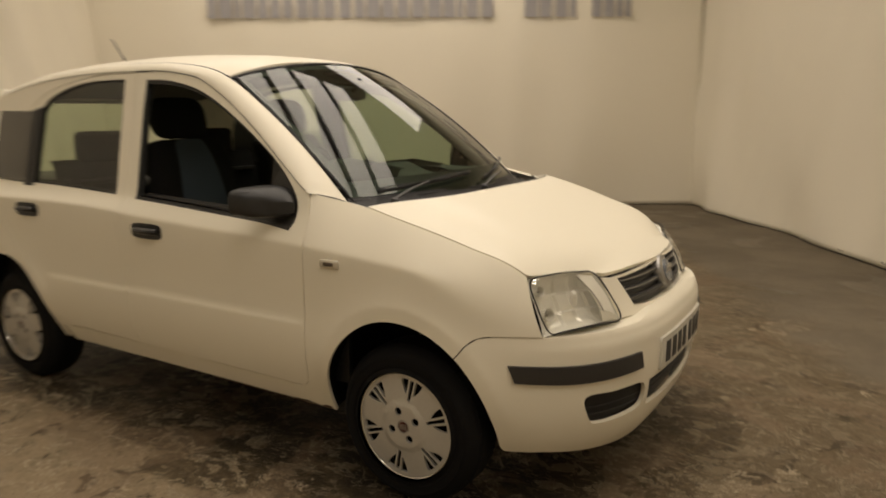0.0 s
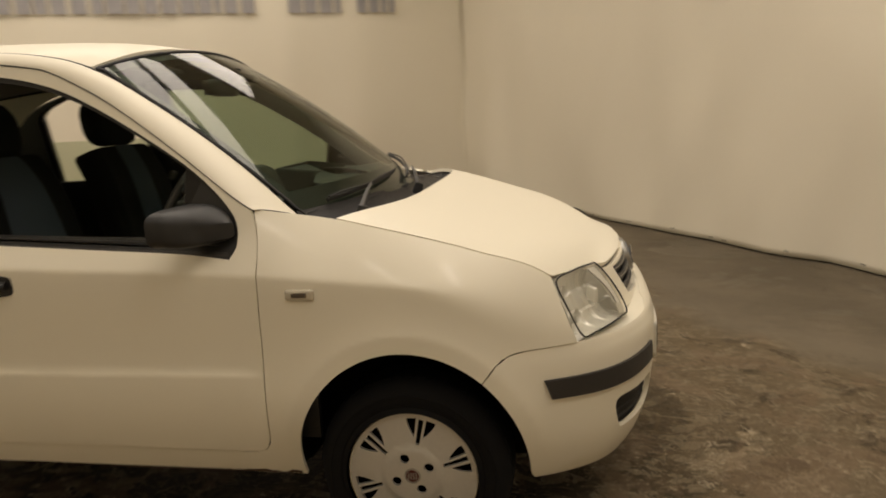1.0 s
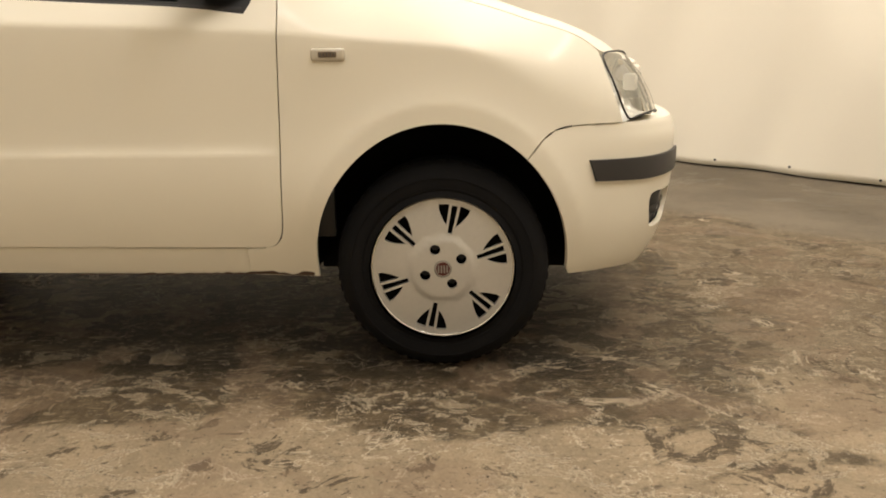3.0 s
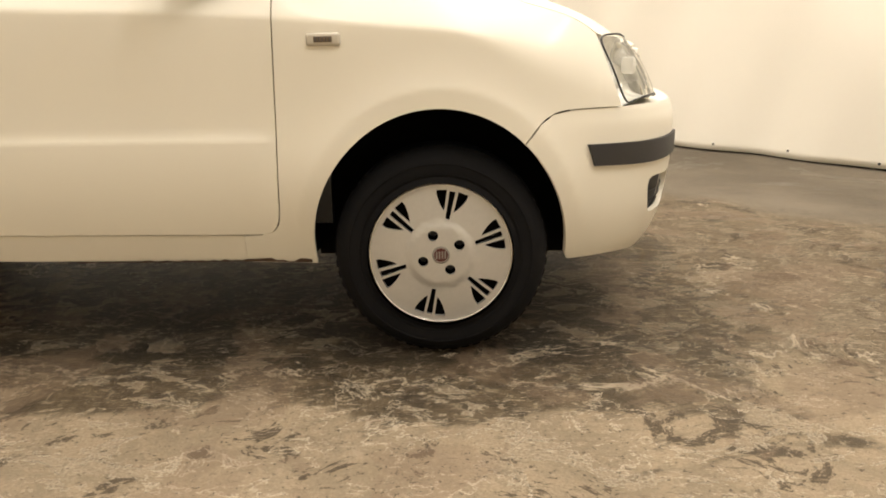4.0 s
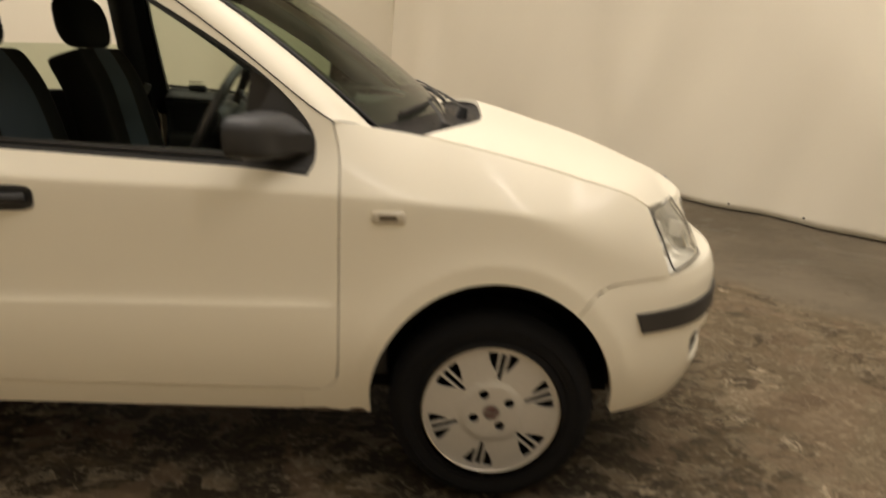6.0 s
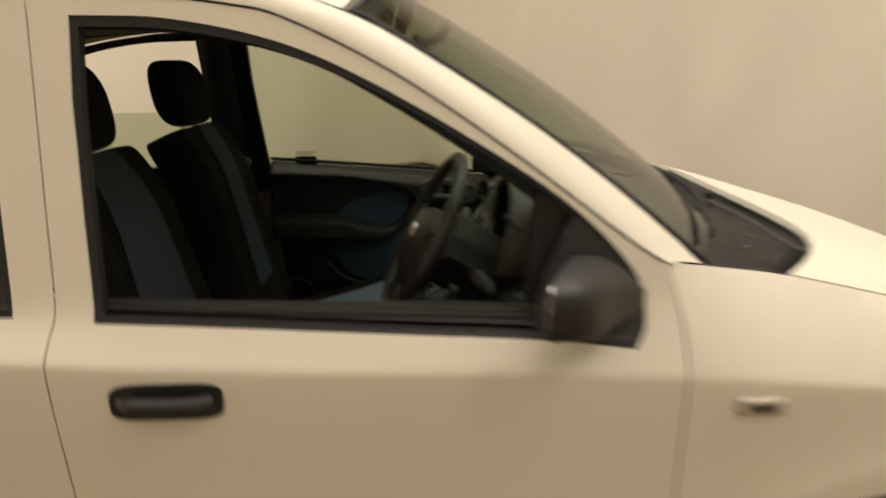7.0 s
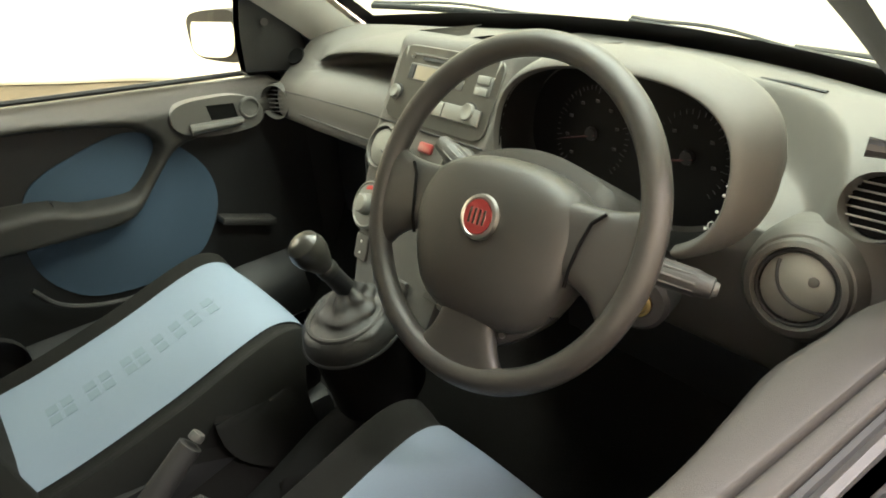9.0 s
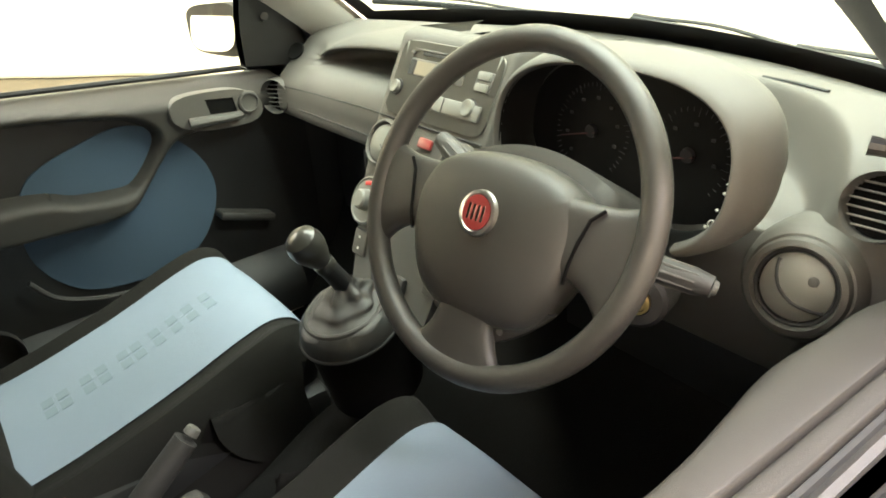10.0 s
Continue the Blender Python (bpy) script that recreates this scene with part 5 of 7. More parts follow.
for sg in (-1, 1):
    def rail_lining(u, v, sg=sg):
        x = -0.93 - 1.6 * u
        zt = 1.468 - 0.05 * (1 - smooth_step(0.0, 0.14, u)) - 0.09 * u ** 3
        a = Vector((x, sg * 0.555, zt + 0.02))
        b = Vector((x, sg * (side_y(x, zt - 0.04) - 0.035), zt - 0.004))
        return a.lerp(b, v) + Vector((0, -sg * 0.02, -0.01)) * math.sin(v * math.pi)
    part("rail_lining", grid_bm(rail_lining, 20, 6), FABRIC, car, "dark roof rail trim")
    big = [tuple((np.array(p) - (-0.95, 1.13)) * (0.985, 0.965) + (-0.95, 1.13)) for p in WIN_F]
    out = [(-0.395, 0.90), (-0.395, 1.0)] + [(x, z - 0.008) for x, z in DOOR_TOP[::-1]][1:] + [(-1.395, 1.15), (-1.38, 0.90)]
    paint_panel("frame_trim", shift(sg, out), sg, [shift(sg, big)], mat=BLACK, fy=lambda x, z: side_y(x, z) - 0.034, step=0.02, depth=-0.018, label="black inner window frame")
    bigr = [tuple((np.array(p) - (-1.76, 1.19)) * (0.985, 0.99) + (-1.76, 1.19)) for p in WIN_R]
    outr = [(-1.41, 0.93)] + [(x, z - 0.008) for x, z in REAR_TOP] + [(-2.33, 0.93)]
    paint_panel("frame_trim", shift(sg, outr), sg, [shift(sg, bigr)], mat=BLACK, fy=lambda x, z: side_y(x, z) - 0.034, step=0.02, depth=-0.018, label="black inner window frame")
    # centre pillar trim, belt slider and belt
    part("pillar_trim", grid_bm(lambda u, v, sg=sg: (-1.355 - (0.06 if sg > 0 else 0.0) - 0.105 * v - 0.02 * u, sg * (side_y(-1.38, 0.45 + 0.98 * u) - 0.055 - 0.018 * math.sin(v * math.pi)), 0.45 + 0.98 * u), 16, 8), BLACK, car, "black centre pillar trim")
    part("belt_slider", block_bm((0.03, 0.022, 0.045), (-1.375 - (0.06 if sg > 0 else 0.0), sg * 0.655, 1.015), 0.008, Matrix.Rotation(0.5, 3, "Y")), CONSOLE, car, "pale seat belt guide")
    part("seat_belt", grid_bm(lambda u, v, sg=sg: (-1.385 - (0.06 if sg > 0 else 0.0) + 0.024 * v, sg * (0.655 - 0.03 * u), 1.01 - 0.56 * u), 12, 1), FABRIC, car, "black seat belt")
    # windscreen pillar trim: one plastic, its light and shade put into two colours
    part("screen_pillar_trim", grid_bm(lambda u, v, sg=sg: tuple(Vector((screen_point(1, 1 - u)[0] - 0.015 - 0.06 * v, sg * (screen_point(1, 1 - u)[1] - 0.055 + 0.055 * v - 0.012 * math.sin(v * math.pi)), screen_point(1, 1 - u)[2] - 0.022 - 0.05 * v))), 20, 6), PILLAR_SHADED if sg < 0 else PILLAR_LIT, car, "grey windscreen pillar trim, coloured as shaded" if sg < 0 else "grey windscreen pillar trim, coloured as lit")
    # lower body inside
    part("footwell_side", block_bm((0.24, 0.02, 0.64), (-0.40, sg * 0.674, 0.66), 0.003), BLACK, car, "black footwell side trim")
    part("rear_side_trim", grid_bm(lambda u, v, sg=sg: (-1.40 - 1.35 * u, sg * 0.655, 0.35 + 0.61 * v), 8, 6), BLACK, car, "black rear side trim")


# ---- doors, inside ----
def door_card(sg):
    root = new("door_card")
    root.parent = car
    tagged(root, "black door lining with a grey top rail and blue fabric")
    yb = 0.665

    def pm(off):
        return lambda x, z: (x, sg * (yb - off), z)
    mid = Vector((-1.0, sg * 1.2, 0.8))
    panel("lining", [(-0.47, 0.36), (-0.44, 0.60), (-0.47, 0.93 if sg > 0 else 0.87), (-1.34, 0.96 if sg > 0 else 0.89), (-1.33, 0.36)], pm(0.0), BLACK, root, (), 0.05, 0.0, middle=mid)

    adz, ady = (-0.05, 0.02) if sg < 0 else (0.0, -0.006)
    if sg > 0:
        # one grey moulding: the top rail, the pull arm sweeping down from it, and the arm rest, round an open recess
        edge = spline([(-1.36, 1.018), (-1.10, 0.992), (-0.90, 0.974), (-0.64, 0.950), (-0.57, 0.944)], 4) + spline([(-0.548, 0.922), (-0.575, 0.886), (-0.637, 0.872), (-0.724, 0.864), (-0.806, 0.856), (-0.838, 0.842), (-0.864, 0.816), (-0.898, 0.778), (-0.926, 0.751), (-0.960, 0.737), (-1.004, 0.732), (-1.110, 0.736), (-1.36, 0.750)], 4)
        recess = spline([(-1.34, 0.964), (-1.128, 0.954), (-1.037, 0.943), (-0.94, 0.925), (-0.895, 0.909), (-0.872, 0.888), (-0.869, 0.868), (-0.880, 0.848), (-0.906, 0.818), (-0.929, 0.799), (-0.955, 0.791), (-1.042, 0.800), (-1.116, 0.822), (-1.34, 0.836)], 4) + [(-1.345, 0.90)]
        segs = [(np.array(lp[k]), np.array(lp[(k + 1) % len(lp)])) for lp in (edge, recess) for k in range(len(lp))]
        seg_a, seg_d = np.array([a for a, b in segs]), np.array([b - a for a, b in segs])
        seg_l = (seg_d ** 2).sum(1) + 1e-12

        def swell(x, z):
            q = np.array((x, z)) - seg_a
            t = np.clip((q * seg_d).sum(1) / seg_l, 0, 1)
            d = float(np.sqrt(((q - t[:, None] * seg_d) ** 2).sum(1).min()))
            rest = smooth_step(-0.90, -0.97, x) * smooth_step(0.86, 0.80, z)
            high = (0.036 + 0.022 * rest) * math.sin(0.5 * math.pi * min(1.0, d / 0.016))
            top = 0.055 * smooth_step(0.040, 0.0, 0.893 - 0.09 * x - z) if z > 0.90 else 0.0
            return (x, 0.655 - high + top, z)
        panel("arm_moulding", edge, swell, DOOR_GREY, root, [recess], 0.008, 0.03, "grey top rail, pull arm and arm rest", middle=mid, plain=True)
        part("inner_seal", tube_bm([(x, 0.703, 0.944 - 0.09 * (x + 0.45)) for x in np.linspace(-0.55, -1.36, 12)], 0.006, 6), SEAL, root, "black inner glass seal")
    else:
        bulge = curve_of((-1.34, -1.10, -0.916, -0.861, -0.768, -0.70, -0.62, -0.585, -0.55), (0.660, 0.655, 0.643, 0.630, 0.614, 0.618, 0.623, 0.640, 0.665))

        def rail(u, v):
            # from the glass slot over a narrow lip and a groove, across the broad top and down the inside
            x = -0.55 - 0.79 * u
            b, z0 = bulge(x), 0.919 - 0.05 * (x + 0.6)
            prof = spline([(0.7045, -0.030), (0.7040, 0.004), (0.6990, 0.008), (0.6870, 0.007), (0.6840, 0.000), (0.6815, 0.007), (0.6750, 0.010), (b * 0.5 + 0.328, 0.008), (b + 0.006, -0.010), (b, -0.034), (b + 0.012, -0.075), (0.668, -0.110)], 4)
            i = min(int(v * (len(prof) - 1)), len(prof) - 2)
            f = v * (len(prof) - 1) - i
            y, dz = prof[i] * (1 - f) + prof[i + 1] * f
            return (x, -y, z0 + dz)
        grid_part("top_rail", rail, 40, 60, DOOR_GREY, root, "grey soft top rail with a narrow groove")
        part("inner_seal", tube_bm([(x, -0.708, 0.917 - 0.05 * (x + 0.6)) for x in np.linspace(-0.50, -1.33, 12)], 0.0045, 6), SEAL, root, "black inner glass seal")
        arm = spline([(-0.755, -0.660, 0.830), (-0.862, -0.650, 0.800), (-0.905, -0.645, 0.740), (-1.06, -0.640, 0.710), (-1.33, -0.645, 0.730)], 8)
        part("pull_arm", tube_bm([tuple(q) for q in arm], lambda t: 0.026 - 0.006 * t, 18, flat=0.75, up=(0, 1, 0)), DOOR_GREY, root, "grey pull arm")
    # fabric
    blue = spline([(-1.12, 0.838), (-1.0, 0.893), (-0.905, 0.905), (-0.83, 0.862), (-0.778, 0.80), (-0.762, 0.73), (-0.785, 0.66), (-0.84, 0.60), (-0.95, 0.575), (-1.08, 0.60), (-1.15, 0.70)], 8, True)
    panel("fabric_insert", blue, lambda x, z: (x, sg * (yb - 0.006 - 0.010 * max(0, 1 - ((x + 0.95) / 0.2) ** 2 - ((z - 0.74) / 0.17) ** 2)), z), BLUE_DOOR, root, (), 0.03, 0.01, "mid-blue fabric insert", middle=mid)
    rim = [(-1.17, 0.66), (-1.13, 0.61), (-1.05, 0.578), (-0.95, 0.568), (-0.85, 0.59)]
    part("pocket_rim", tube_bm([(q[0], sg * 0.632, q[1]) for q in spline(rim, 8)], 0.006, 8), GREY_DARK, root, "thin pocket rim")
    part("map_pocket", grid_bm(lambda u, v: (-0.62 - 0.66 * u, sg * (0.655 - 0.07 * math.sin(min(1, v * 1.5) * math.pi / 2)), 0.40 + 0.14 * (1 - v) + 0.0 * u), 16, 6), BLACK, root, "black map pocket")
    part("kick_trim", block_bm((0.13, 0.045, 0.018), (-0.715, sg * 0.640, 0.652), 0.006, Matrix.Rotation(radians(19), 3, "Y")), GREY_DARK, root, "grey step beside the footwell")
    # release lever in its oval surround
    esc = [(-0.735 + 0.098 * math.copysign(abs(math.cos(t)) ** 0.75, math.cos(t)), 0.905 + 0.040 * math.copysign(abs(math.sin(t)) ** 0.8, math.sin(t)) - 0.13 * (0.098 * math.cos(t))) for t in np.linspace(0, 2 * math.pi, 48, endpoint=False)]
    hole = [(-0.758, 0.932), (-0.698, 0.924), (-0.694, 0.893), (-0.752, 0.899)]
    esc = [(x, z + adz) for x, z in esc]
    hole = [(x, z + adz) for x, z in hole]
    e = panel("release_surround", esc, lambda x, z: (x, sg * (0.617 + ady), z), GREY, root, [hole], 0.02, 0.03, "grey oval release surround", middle=mid)
    part("recess", block_bm((0.075, 0.006, 0.05), (-0.725, sg * (0.622 + ady), 0.913 + adz), 0.0), CAVITY, e, "black recess")
    part("lever", tube_bm([(x, sg * (y + ady), z + adz) for x, y, z in ((-0.690, 0.612, 0.886), (-0.72, 0.606, 0.888), (-0.77, 0.606, 0.892), (-0.80, 0.612, 0.892))], lambda t: 0.010 + 0.004 * t, 10, flat=0.8), GREY, e, "grey release lever")
    part("tweeter", lathe_bm([(0, 0.002), (0.017, 0.003), (0.019, 0.007), (0.0225, 0.006), (0.024, 0)], (-0.667, sg * (0.617 + ady), 0.907 + adz), (0, -sg, 0), 28), GREY, e, "round tweeter cover")
    # triangular sail trim
    sail = spline([(-0.652, 0.972), (-0.648, 1.06), (-0.632, 1.145)], 4) + spline([(-0.632, 1.145), (-0.56, 1.10), (-0.50, 1.03), (-0.490, 0.985), (-0.515, 0.952)], 6)[1:]
    if sg < 0:
        sail = [(x + 0.030, z - 0.012) for x, z in sail]
    s = panel("sail_trim", sail, pm(0.006 - ady), BLACK, root, (), 0.03, -0.03, "black sail trim with the mirror lever", middle=mid)
    lx, lz = (-0.052, 0.004) if sg < 0 else (0.0, 0.0)
    part("mirror_lever", tube_bm([(lx - 0.578, sg * 0.66, lz + 1.060), (lx - 0.585, sg * 0.638, lz + 1.068), (lx - 0.594, sg * 0.614, lz + 1.071)], lambda t: 0.005 + 0.003 * t, 10), BLACK, s, "mirror adjusting lever")
    return root


for sg in (-1, 1):
    door_card(sg)
    def waist(u, v, sg=sg):
        x = -0.46 - 0.87 * u
        zt = 0.916 - 0.05 * (x + 0.6)
        yo = side_y(x, zt) + 0.0015
        prof = ((0.711, -0.020), (0.712, 0.002), (0.718, 0.007), (0.724, 0.006), (0.726, 0.002), (yo - 0.004, 0.000), (yo, -0.006), (yo, -0.016))
        i = min(int(v * 7), 6)
        f = v * 7 - i
        y, dz = prof[i][0] * (1 - f) + prof[i + 1][0] * f, prof[i][1] * (1 - f) + prof[i + 1][1] * f
        return (x, sg * y, zt + dz)
    part("outer_waist_seal", grid_bm(waist, 24, 14), TRIM, car, "dull brown-black outer waist seal")


def rear_lining(u, v):
    """Black lining along the rear passenger door, up over the foot of its window."""
    x = -1.50 - 0.62 * u
    y, z = ((0.66, 0.62), (0.665, 0.95), (0.672, 1.002), (0.690, 1.010), (0.702, 1.000), (0.706, 0.96))[min(5, int(round(v * 5)))]
    return (x, y, z - 0.006 * u)


grid_part("rear_door_lining", rear_lining, 12, 6, PILLAR_SHADED, car, "black rear door lining")


# ---- seats ----
def seat(cy, name_label, fore=0.0, low=0.0):
    root = new("front_seat")
    root.parent = car
    tagged(root, name_label)

    def cushion(u, v, grow=0.0):
        # u along the seat from the back to the front and round it, v across
        s = v * 2 - 1
        side = abs(s)
        path = spline([(-1.36, 0.525), (-1.22, 0.546), (-1.06, 0.586), (-0.93, 0.628), (-0.865, 0.640), (-0.822, 0.622), (-0.806, 0.575), (-0.820, 0.50), (-0.86, 0.43)], 6)
        i = min(int(u * (len(path) - 1)), len(path) - 2)
        f = u * (len(path) - 1) - i
        x, z = path[i] * (1 - f) + path[i + 1] * f
        x2, z2 = path[min(i + 1, len(path) - 1)] - path[i]
        nx, nz = -z2, x2
        ln = max(1e-9, math.hypot(nx, nz))
        nx, nz = nx / ln, nz / ln
        bol = 0.022 * math.exp(-((side - 0.82) / 0.14) ** 2) * (1 - smooth_step(0.55, 0.85, u))
        drop = 0.20 * max(0.0, (side - 0.74) / 0.26) ** 2.4
        front = 0.03 * side ** 3 * smooth_step(0.45, 0.7, u)
        w = 0.262 - 0.018 * smooth_step(0.6, 1.0, u)
        d = bol - drop - front + grow
        return (x + nx * d + fore, cy + s * w, z + nz * d - low)
    part("cushion", grid_bm(lambda u, v: cushion(u, v), 48, 36), FABRIC, root, "charcoal fabric cushion")
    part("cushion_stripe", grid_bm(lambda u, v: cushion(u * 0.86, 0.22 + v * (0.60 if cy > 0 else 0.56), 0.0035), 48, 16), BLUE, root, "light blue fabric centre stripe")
    part("seat_base", block_bm((0.46, 0.49, 0.17), (-1.05 + fore, cy, 0.45), 0.03), BLACK, root, "black seat base")
    for k in (-1, 1):
        part("seat_rail", block_bm((0.52, 0.03, 0.03), (-1.05, cy + 0.17 * k, 0.36), 0.004), STEEL, root)

    def back(u, v, grow=0.0):
        # u up the back, v round the section
        a = 2 * math.pi * v
        lean = spline([(-1.300, 0.55), (-1.330, 0.68), (-1.370, 0.86), (-1.41, 1.03), (-1.462, 1.14), (-1.478, 1.165)], 6)
        i = min(int(u * (len(lean) - 1)), len(lean) - 2)
        f = u * (len(lean) - 1) - i
        x, z = lean[i] * (1 - f) + lean[i + 1] * f
        w = (0.250 - 0.045 * u ** 1.5) * (1 if u < 0.74 else math.sqrt(max(0.02, 1 - ((u - 0.74) / 0.26) ** 2.4 * 0.80)))
        th = 0.075 * (1 if u < 0.9 else math.sqrt(max(0.03, 1 - ((u - 0.9) / 0.105) ** 2)))
        ca, sa = math.cos(a), math.sin(a)
        yy = math.copysign(abs(ca) ** 0.55, ca) * w
        xx = math.copysign(abs(sa) ** 0.7, sa) * th
        if sa > 0:
            xx += 0.030 * math.exp(-((abs(yy) / w - 0.85) / 0.16) ** 2) * (1 - 0.6 * u) - 0.012
        xx += grow if sa > 0 else 0
        return (x - 0.05 + xx * 0.93, cy + yy, z + xx * 0.32)
    part("backrest", grid_bm(back, 40, 44, close_v=True, caps=True), FABRIC, root, "charcoal fabric backrest")

    def bstripe(u, v):
        w = (0.32 if cy > 0 else 0.56) * (1 - 0.12 * u - (0.0 if cy > 0 else 0.30 * u * u))
        c = (v * 2 - 1) * w
        a = math.acos(max(-1, min(1, math.copysign(abs(c) ** (1 / 0.55), c)))) / (2 * math.pi)
        return back(0.19 + u * 0.80 if cy > 0 else 0.16 + u * 0.72, a, 0.004)
    part("backrest_stripe", grid_bm(bstripe, 36, 14), BLUE_SHADED, root, "blue fabric centre stripe, darkened as if shaded")

    def head(u, v):
        a, b = 2 * math.pi * v, math.pi * (u - 0.5)
        ca, sa, cb, sb = math.cos(a), math.sin(a), math.cos(b), math.sin(b)
        pw = lambda q, e: math.copysign(abs(q) ** e, q)
        return (-1.520 + 0.056 * pw(cb, 0.55) * pw(sa, 0.7) - 0.02 * sb, cy + 0.142 * (1 - 0.05 * sb) * pw(cb, 0.38) * pw(ca, 0.6), 1.272 + 0.094 * pw(sb, 0.8))
    part("headrest", grid_bm(head, 20, 32, close_v=True), FABRIC, root, "black rounded headrest")
    for k in (-1, 1):
        part("headrest_post", tube_bm([(-1.50, cy + 0.055 * k, 1.14), (-1.517, cy + 0.055 * k, 1.22)], 0.006, 8), CHROME, root, "thin steel post")
    part("recliner_cover", lathe_bm([(0, 0.02), (0.05, 0.018), (0.06, 0.0), (0.06, -0.02)], (-1.275, cy + (0.245 if cy > 0 else -0.245), 0.56), (0, 1 if cy > 0 else -1, 0), 24), BLACK, root)
    return root


seat(0.335, "passenger seat in charcoal fabric with a light blue stripe")
seat(-0.352, "drive side seat in charcoal fabric with a light blue stripe", 0.020, 0.0)
# woven mark down the passenger stripe, unreadable: plain bars
SEAT_TOP = spline([(-1.36, 0.525), (-1.22, 0.546), (-1.06, 0.586), (-0.93, 0.628), (-0.865, 0.640)], 12)
for k in range(10):
    x = -1.225 + 0.034 * k
    m = min(range(1, len(SEAT_TOP) - 1), key=lambda q: abs(SEAT_TOP[q][0] - x))
    slope = math.atan2(SEAT_TOP[m + 1][1] - SEAT_TOP[m - 1][1], SEAT_TOP[m + 1][0] - SEAT_TOP[m - 1][0])
    for dy in (-0.016, 0.016):
        at = (SEAT_TOP[m][0] - 0.0040 * math.sin(slope), 0.357 + dy, SEAT_TOP[m][1] + 0.0040 * math.cos(slope))
        part("woven_bar", block_bm((0.020, 0.024, 0.0008), at, 0.0, Matrix.Rotation(-slope, 3, "Y")), WOVEN, car, smooth=False)
bench = new("rear_bench")
bench.parent = car
tagged(bench, "dark fabric rear bench")
part("bench_back", grid_bm(lambda u, v: (-1.98 - 0.14 * u + 0.03 * math.sin(v * math.pi * 3) ** 2 * (1 - u), (v * 2 - 1) * 0.63, 0.50 + 0.575 * math.sin(u * math.pi / 2)), 10, 30), FABRIC, bench, "charcoal bench back")
part("bench_seat", block_bm((0.46, 1.24, 0.20), (-1.80, 0, 0.44), 0.05, seg=3), FABRIC, bench, "charcoal bench cushion")
for y in (-0.34, 0.34):
    part("rear_headrest", block_bm((0.07, 0.30, 0.16), (-2.12, y, 1.13), 0.03, seg=3), FABRIC, bench)

# ---- centre tunnel, hand brake, gear lever ----
tun = part("tunnel", grid_bm(lambda u, v: (-0.74 - 0.95 * u, (v * 2 - 1) * (0.10 - 0.02 * u), 0.36 + (0.20 - 0.10 * smooth_step(0.1, 0.35, u)) * max(0.0, math.sin(v * math.pi)) ** 0.4), 24, 16), CARPET, car, "black carpeted centre tunnel")
hb = new("hand_brake")
hb.parent = car
tagged(hb, "dark hand brake lever with a grey button")
hp = [(-1.30, -0.02, 0.50), (-1.21, -0.02, 0.560), (-1.14, -0.02, 0.615), (-1.095, -0.02, 0.652)]
part("lever", tube_bm([tuple(q) for q in spline(hp, 6)], lambda t: 0.020 - 0.003 * t, 14), GREY_DARK, hb)
part("button", lathe_bm([(0, 0.012), (0.009, 0.011), (0.0105, 0.006), (0.0105, 0.0)], (-1.088, -0.02, 0.657), (0.78, 0, 0.62), 16), GREY, hb, "grey push button")
part("boot", block_bm((0.24, 0.07, 0.06), (-1.20, -0.02, 0.495), 0.02, Matrix.Rotation(-0.25, 3, "Y")), GREY_DARK, hb)
for y in (0.055, -0.085):
    bk = part("belt_buckle", block_bm((0.03, 0.022, 0.07), (-1.245, y, 0.545), 0.006, Matrix.Rotation(-0.35, 3, "Y")), BLACK, car, "black belt buckle with a red button")
    part("release_button", block_bm((0.024, 0.016, 0.006), (-1.258, y, 0.583), 0.002, Matrix.Rotation(-0.35, 3, "Y")), RED_MARK, bk, "red release button")
ge = new("gear_lever")
ge.parent = car
tagged(ge, "gear lever with a black ball knob in a grey gaiter")
GC = Vector((-0.818, 0.003, 0.708))
gt = Matrix.Rotation(radians(-14), 3, "Y")
gaxis = gt @ Vector((0, 0, 1))
part("plinth_foot", lathe_bm([(0.078, -0.14), (0.076, -0.09), (0.0755, -0.02), (0.075, -0.012)], GC, gaxis, 40), CAVITY, ge, "black plinth foot")
part("plinth", lathe_bm([(0.0810, -0.016), (0.0805, -0.008), (0.075, 0.010), (0.066, 0.018), (0.054, 0.016)], GC, gaxis, 40), PLINTH, ge, "rounded grey plinth")
part("plinth_groove", tube_bm([GC + gt @ Vector((0.0812 * math.cos(a), 0.0812 * math.sin(a), -0.014)) for a in np.linspace(0, 2 * math.pi, 44, endpoint=False)], 0.0028, 6, True), SEAL, ge)
part("collar", tube_bm([GC + gt @ Vector((0.061 * math.cos(a), 0.061 * math.sin(a), 0.018)) for a in np.linspace(0, 2 * math.pi, 40, endpoint=False)], 0.005, 8, True), DOOR_GREY, ge)


def gaiter(u, v):
    a = 2 * math.pi * v
    r = 0.056 * (1 - u) ** 1.3 + 0.013 + 0.007 * math.sin(5 * a + 3 * u) * (1 - u) * u * 3 + 0.004 * math.sin(u * 20) * (1 - u)
    r *= 1 + 0.10 * math.cos(4 * a) * (1 - u)
    return GC + gt @ Vector((r * math.cos(a) + 0.020 * u, r * math.sin(a), 0.014 + 0.050 * u))


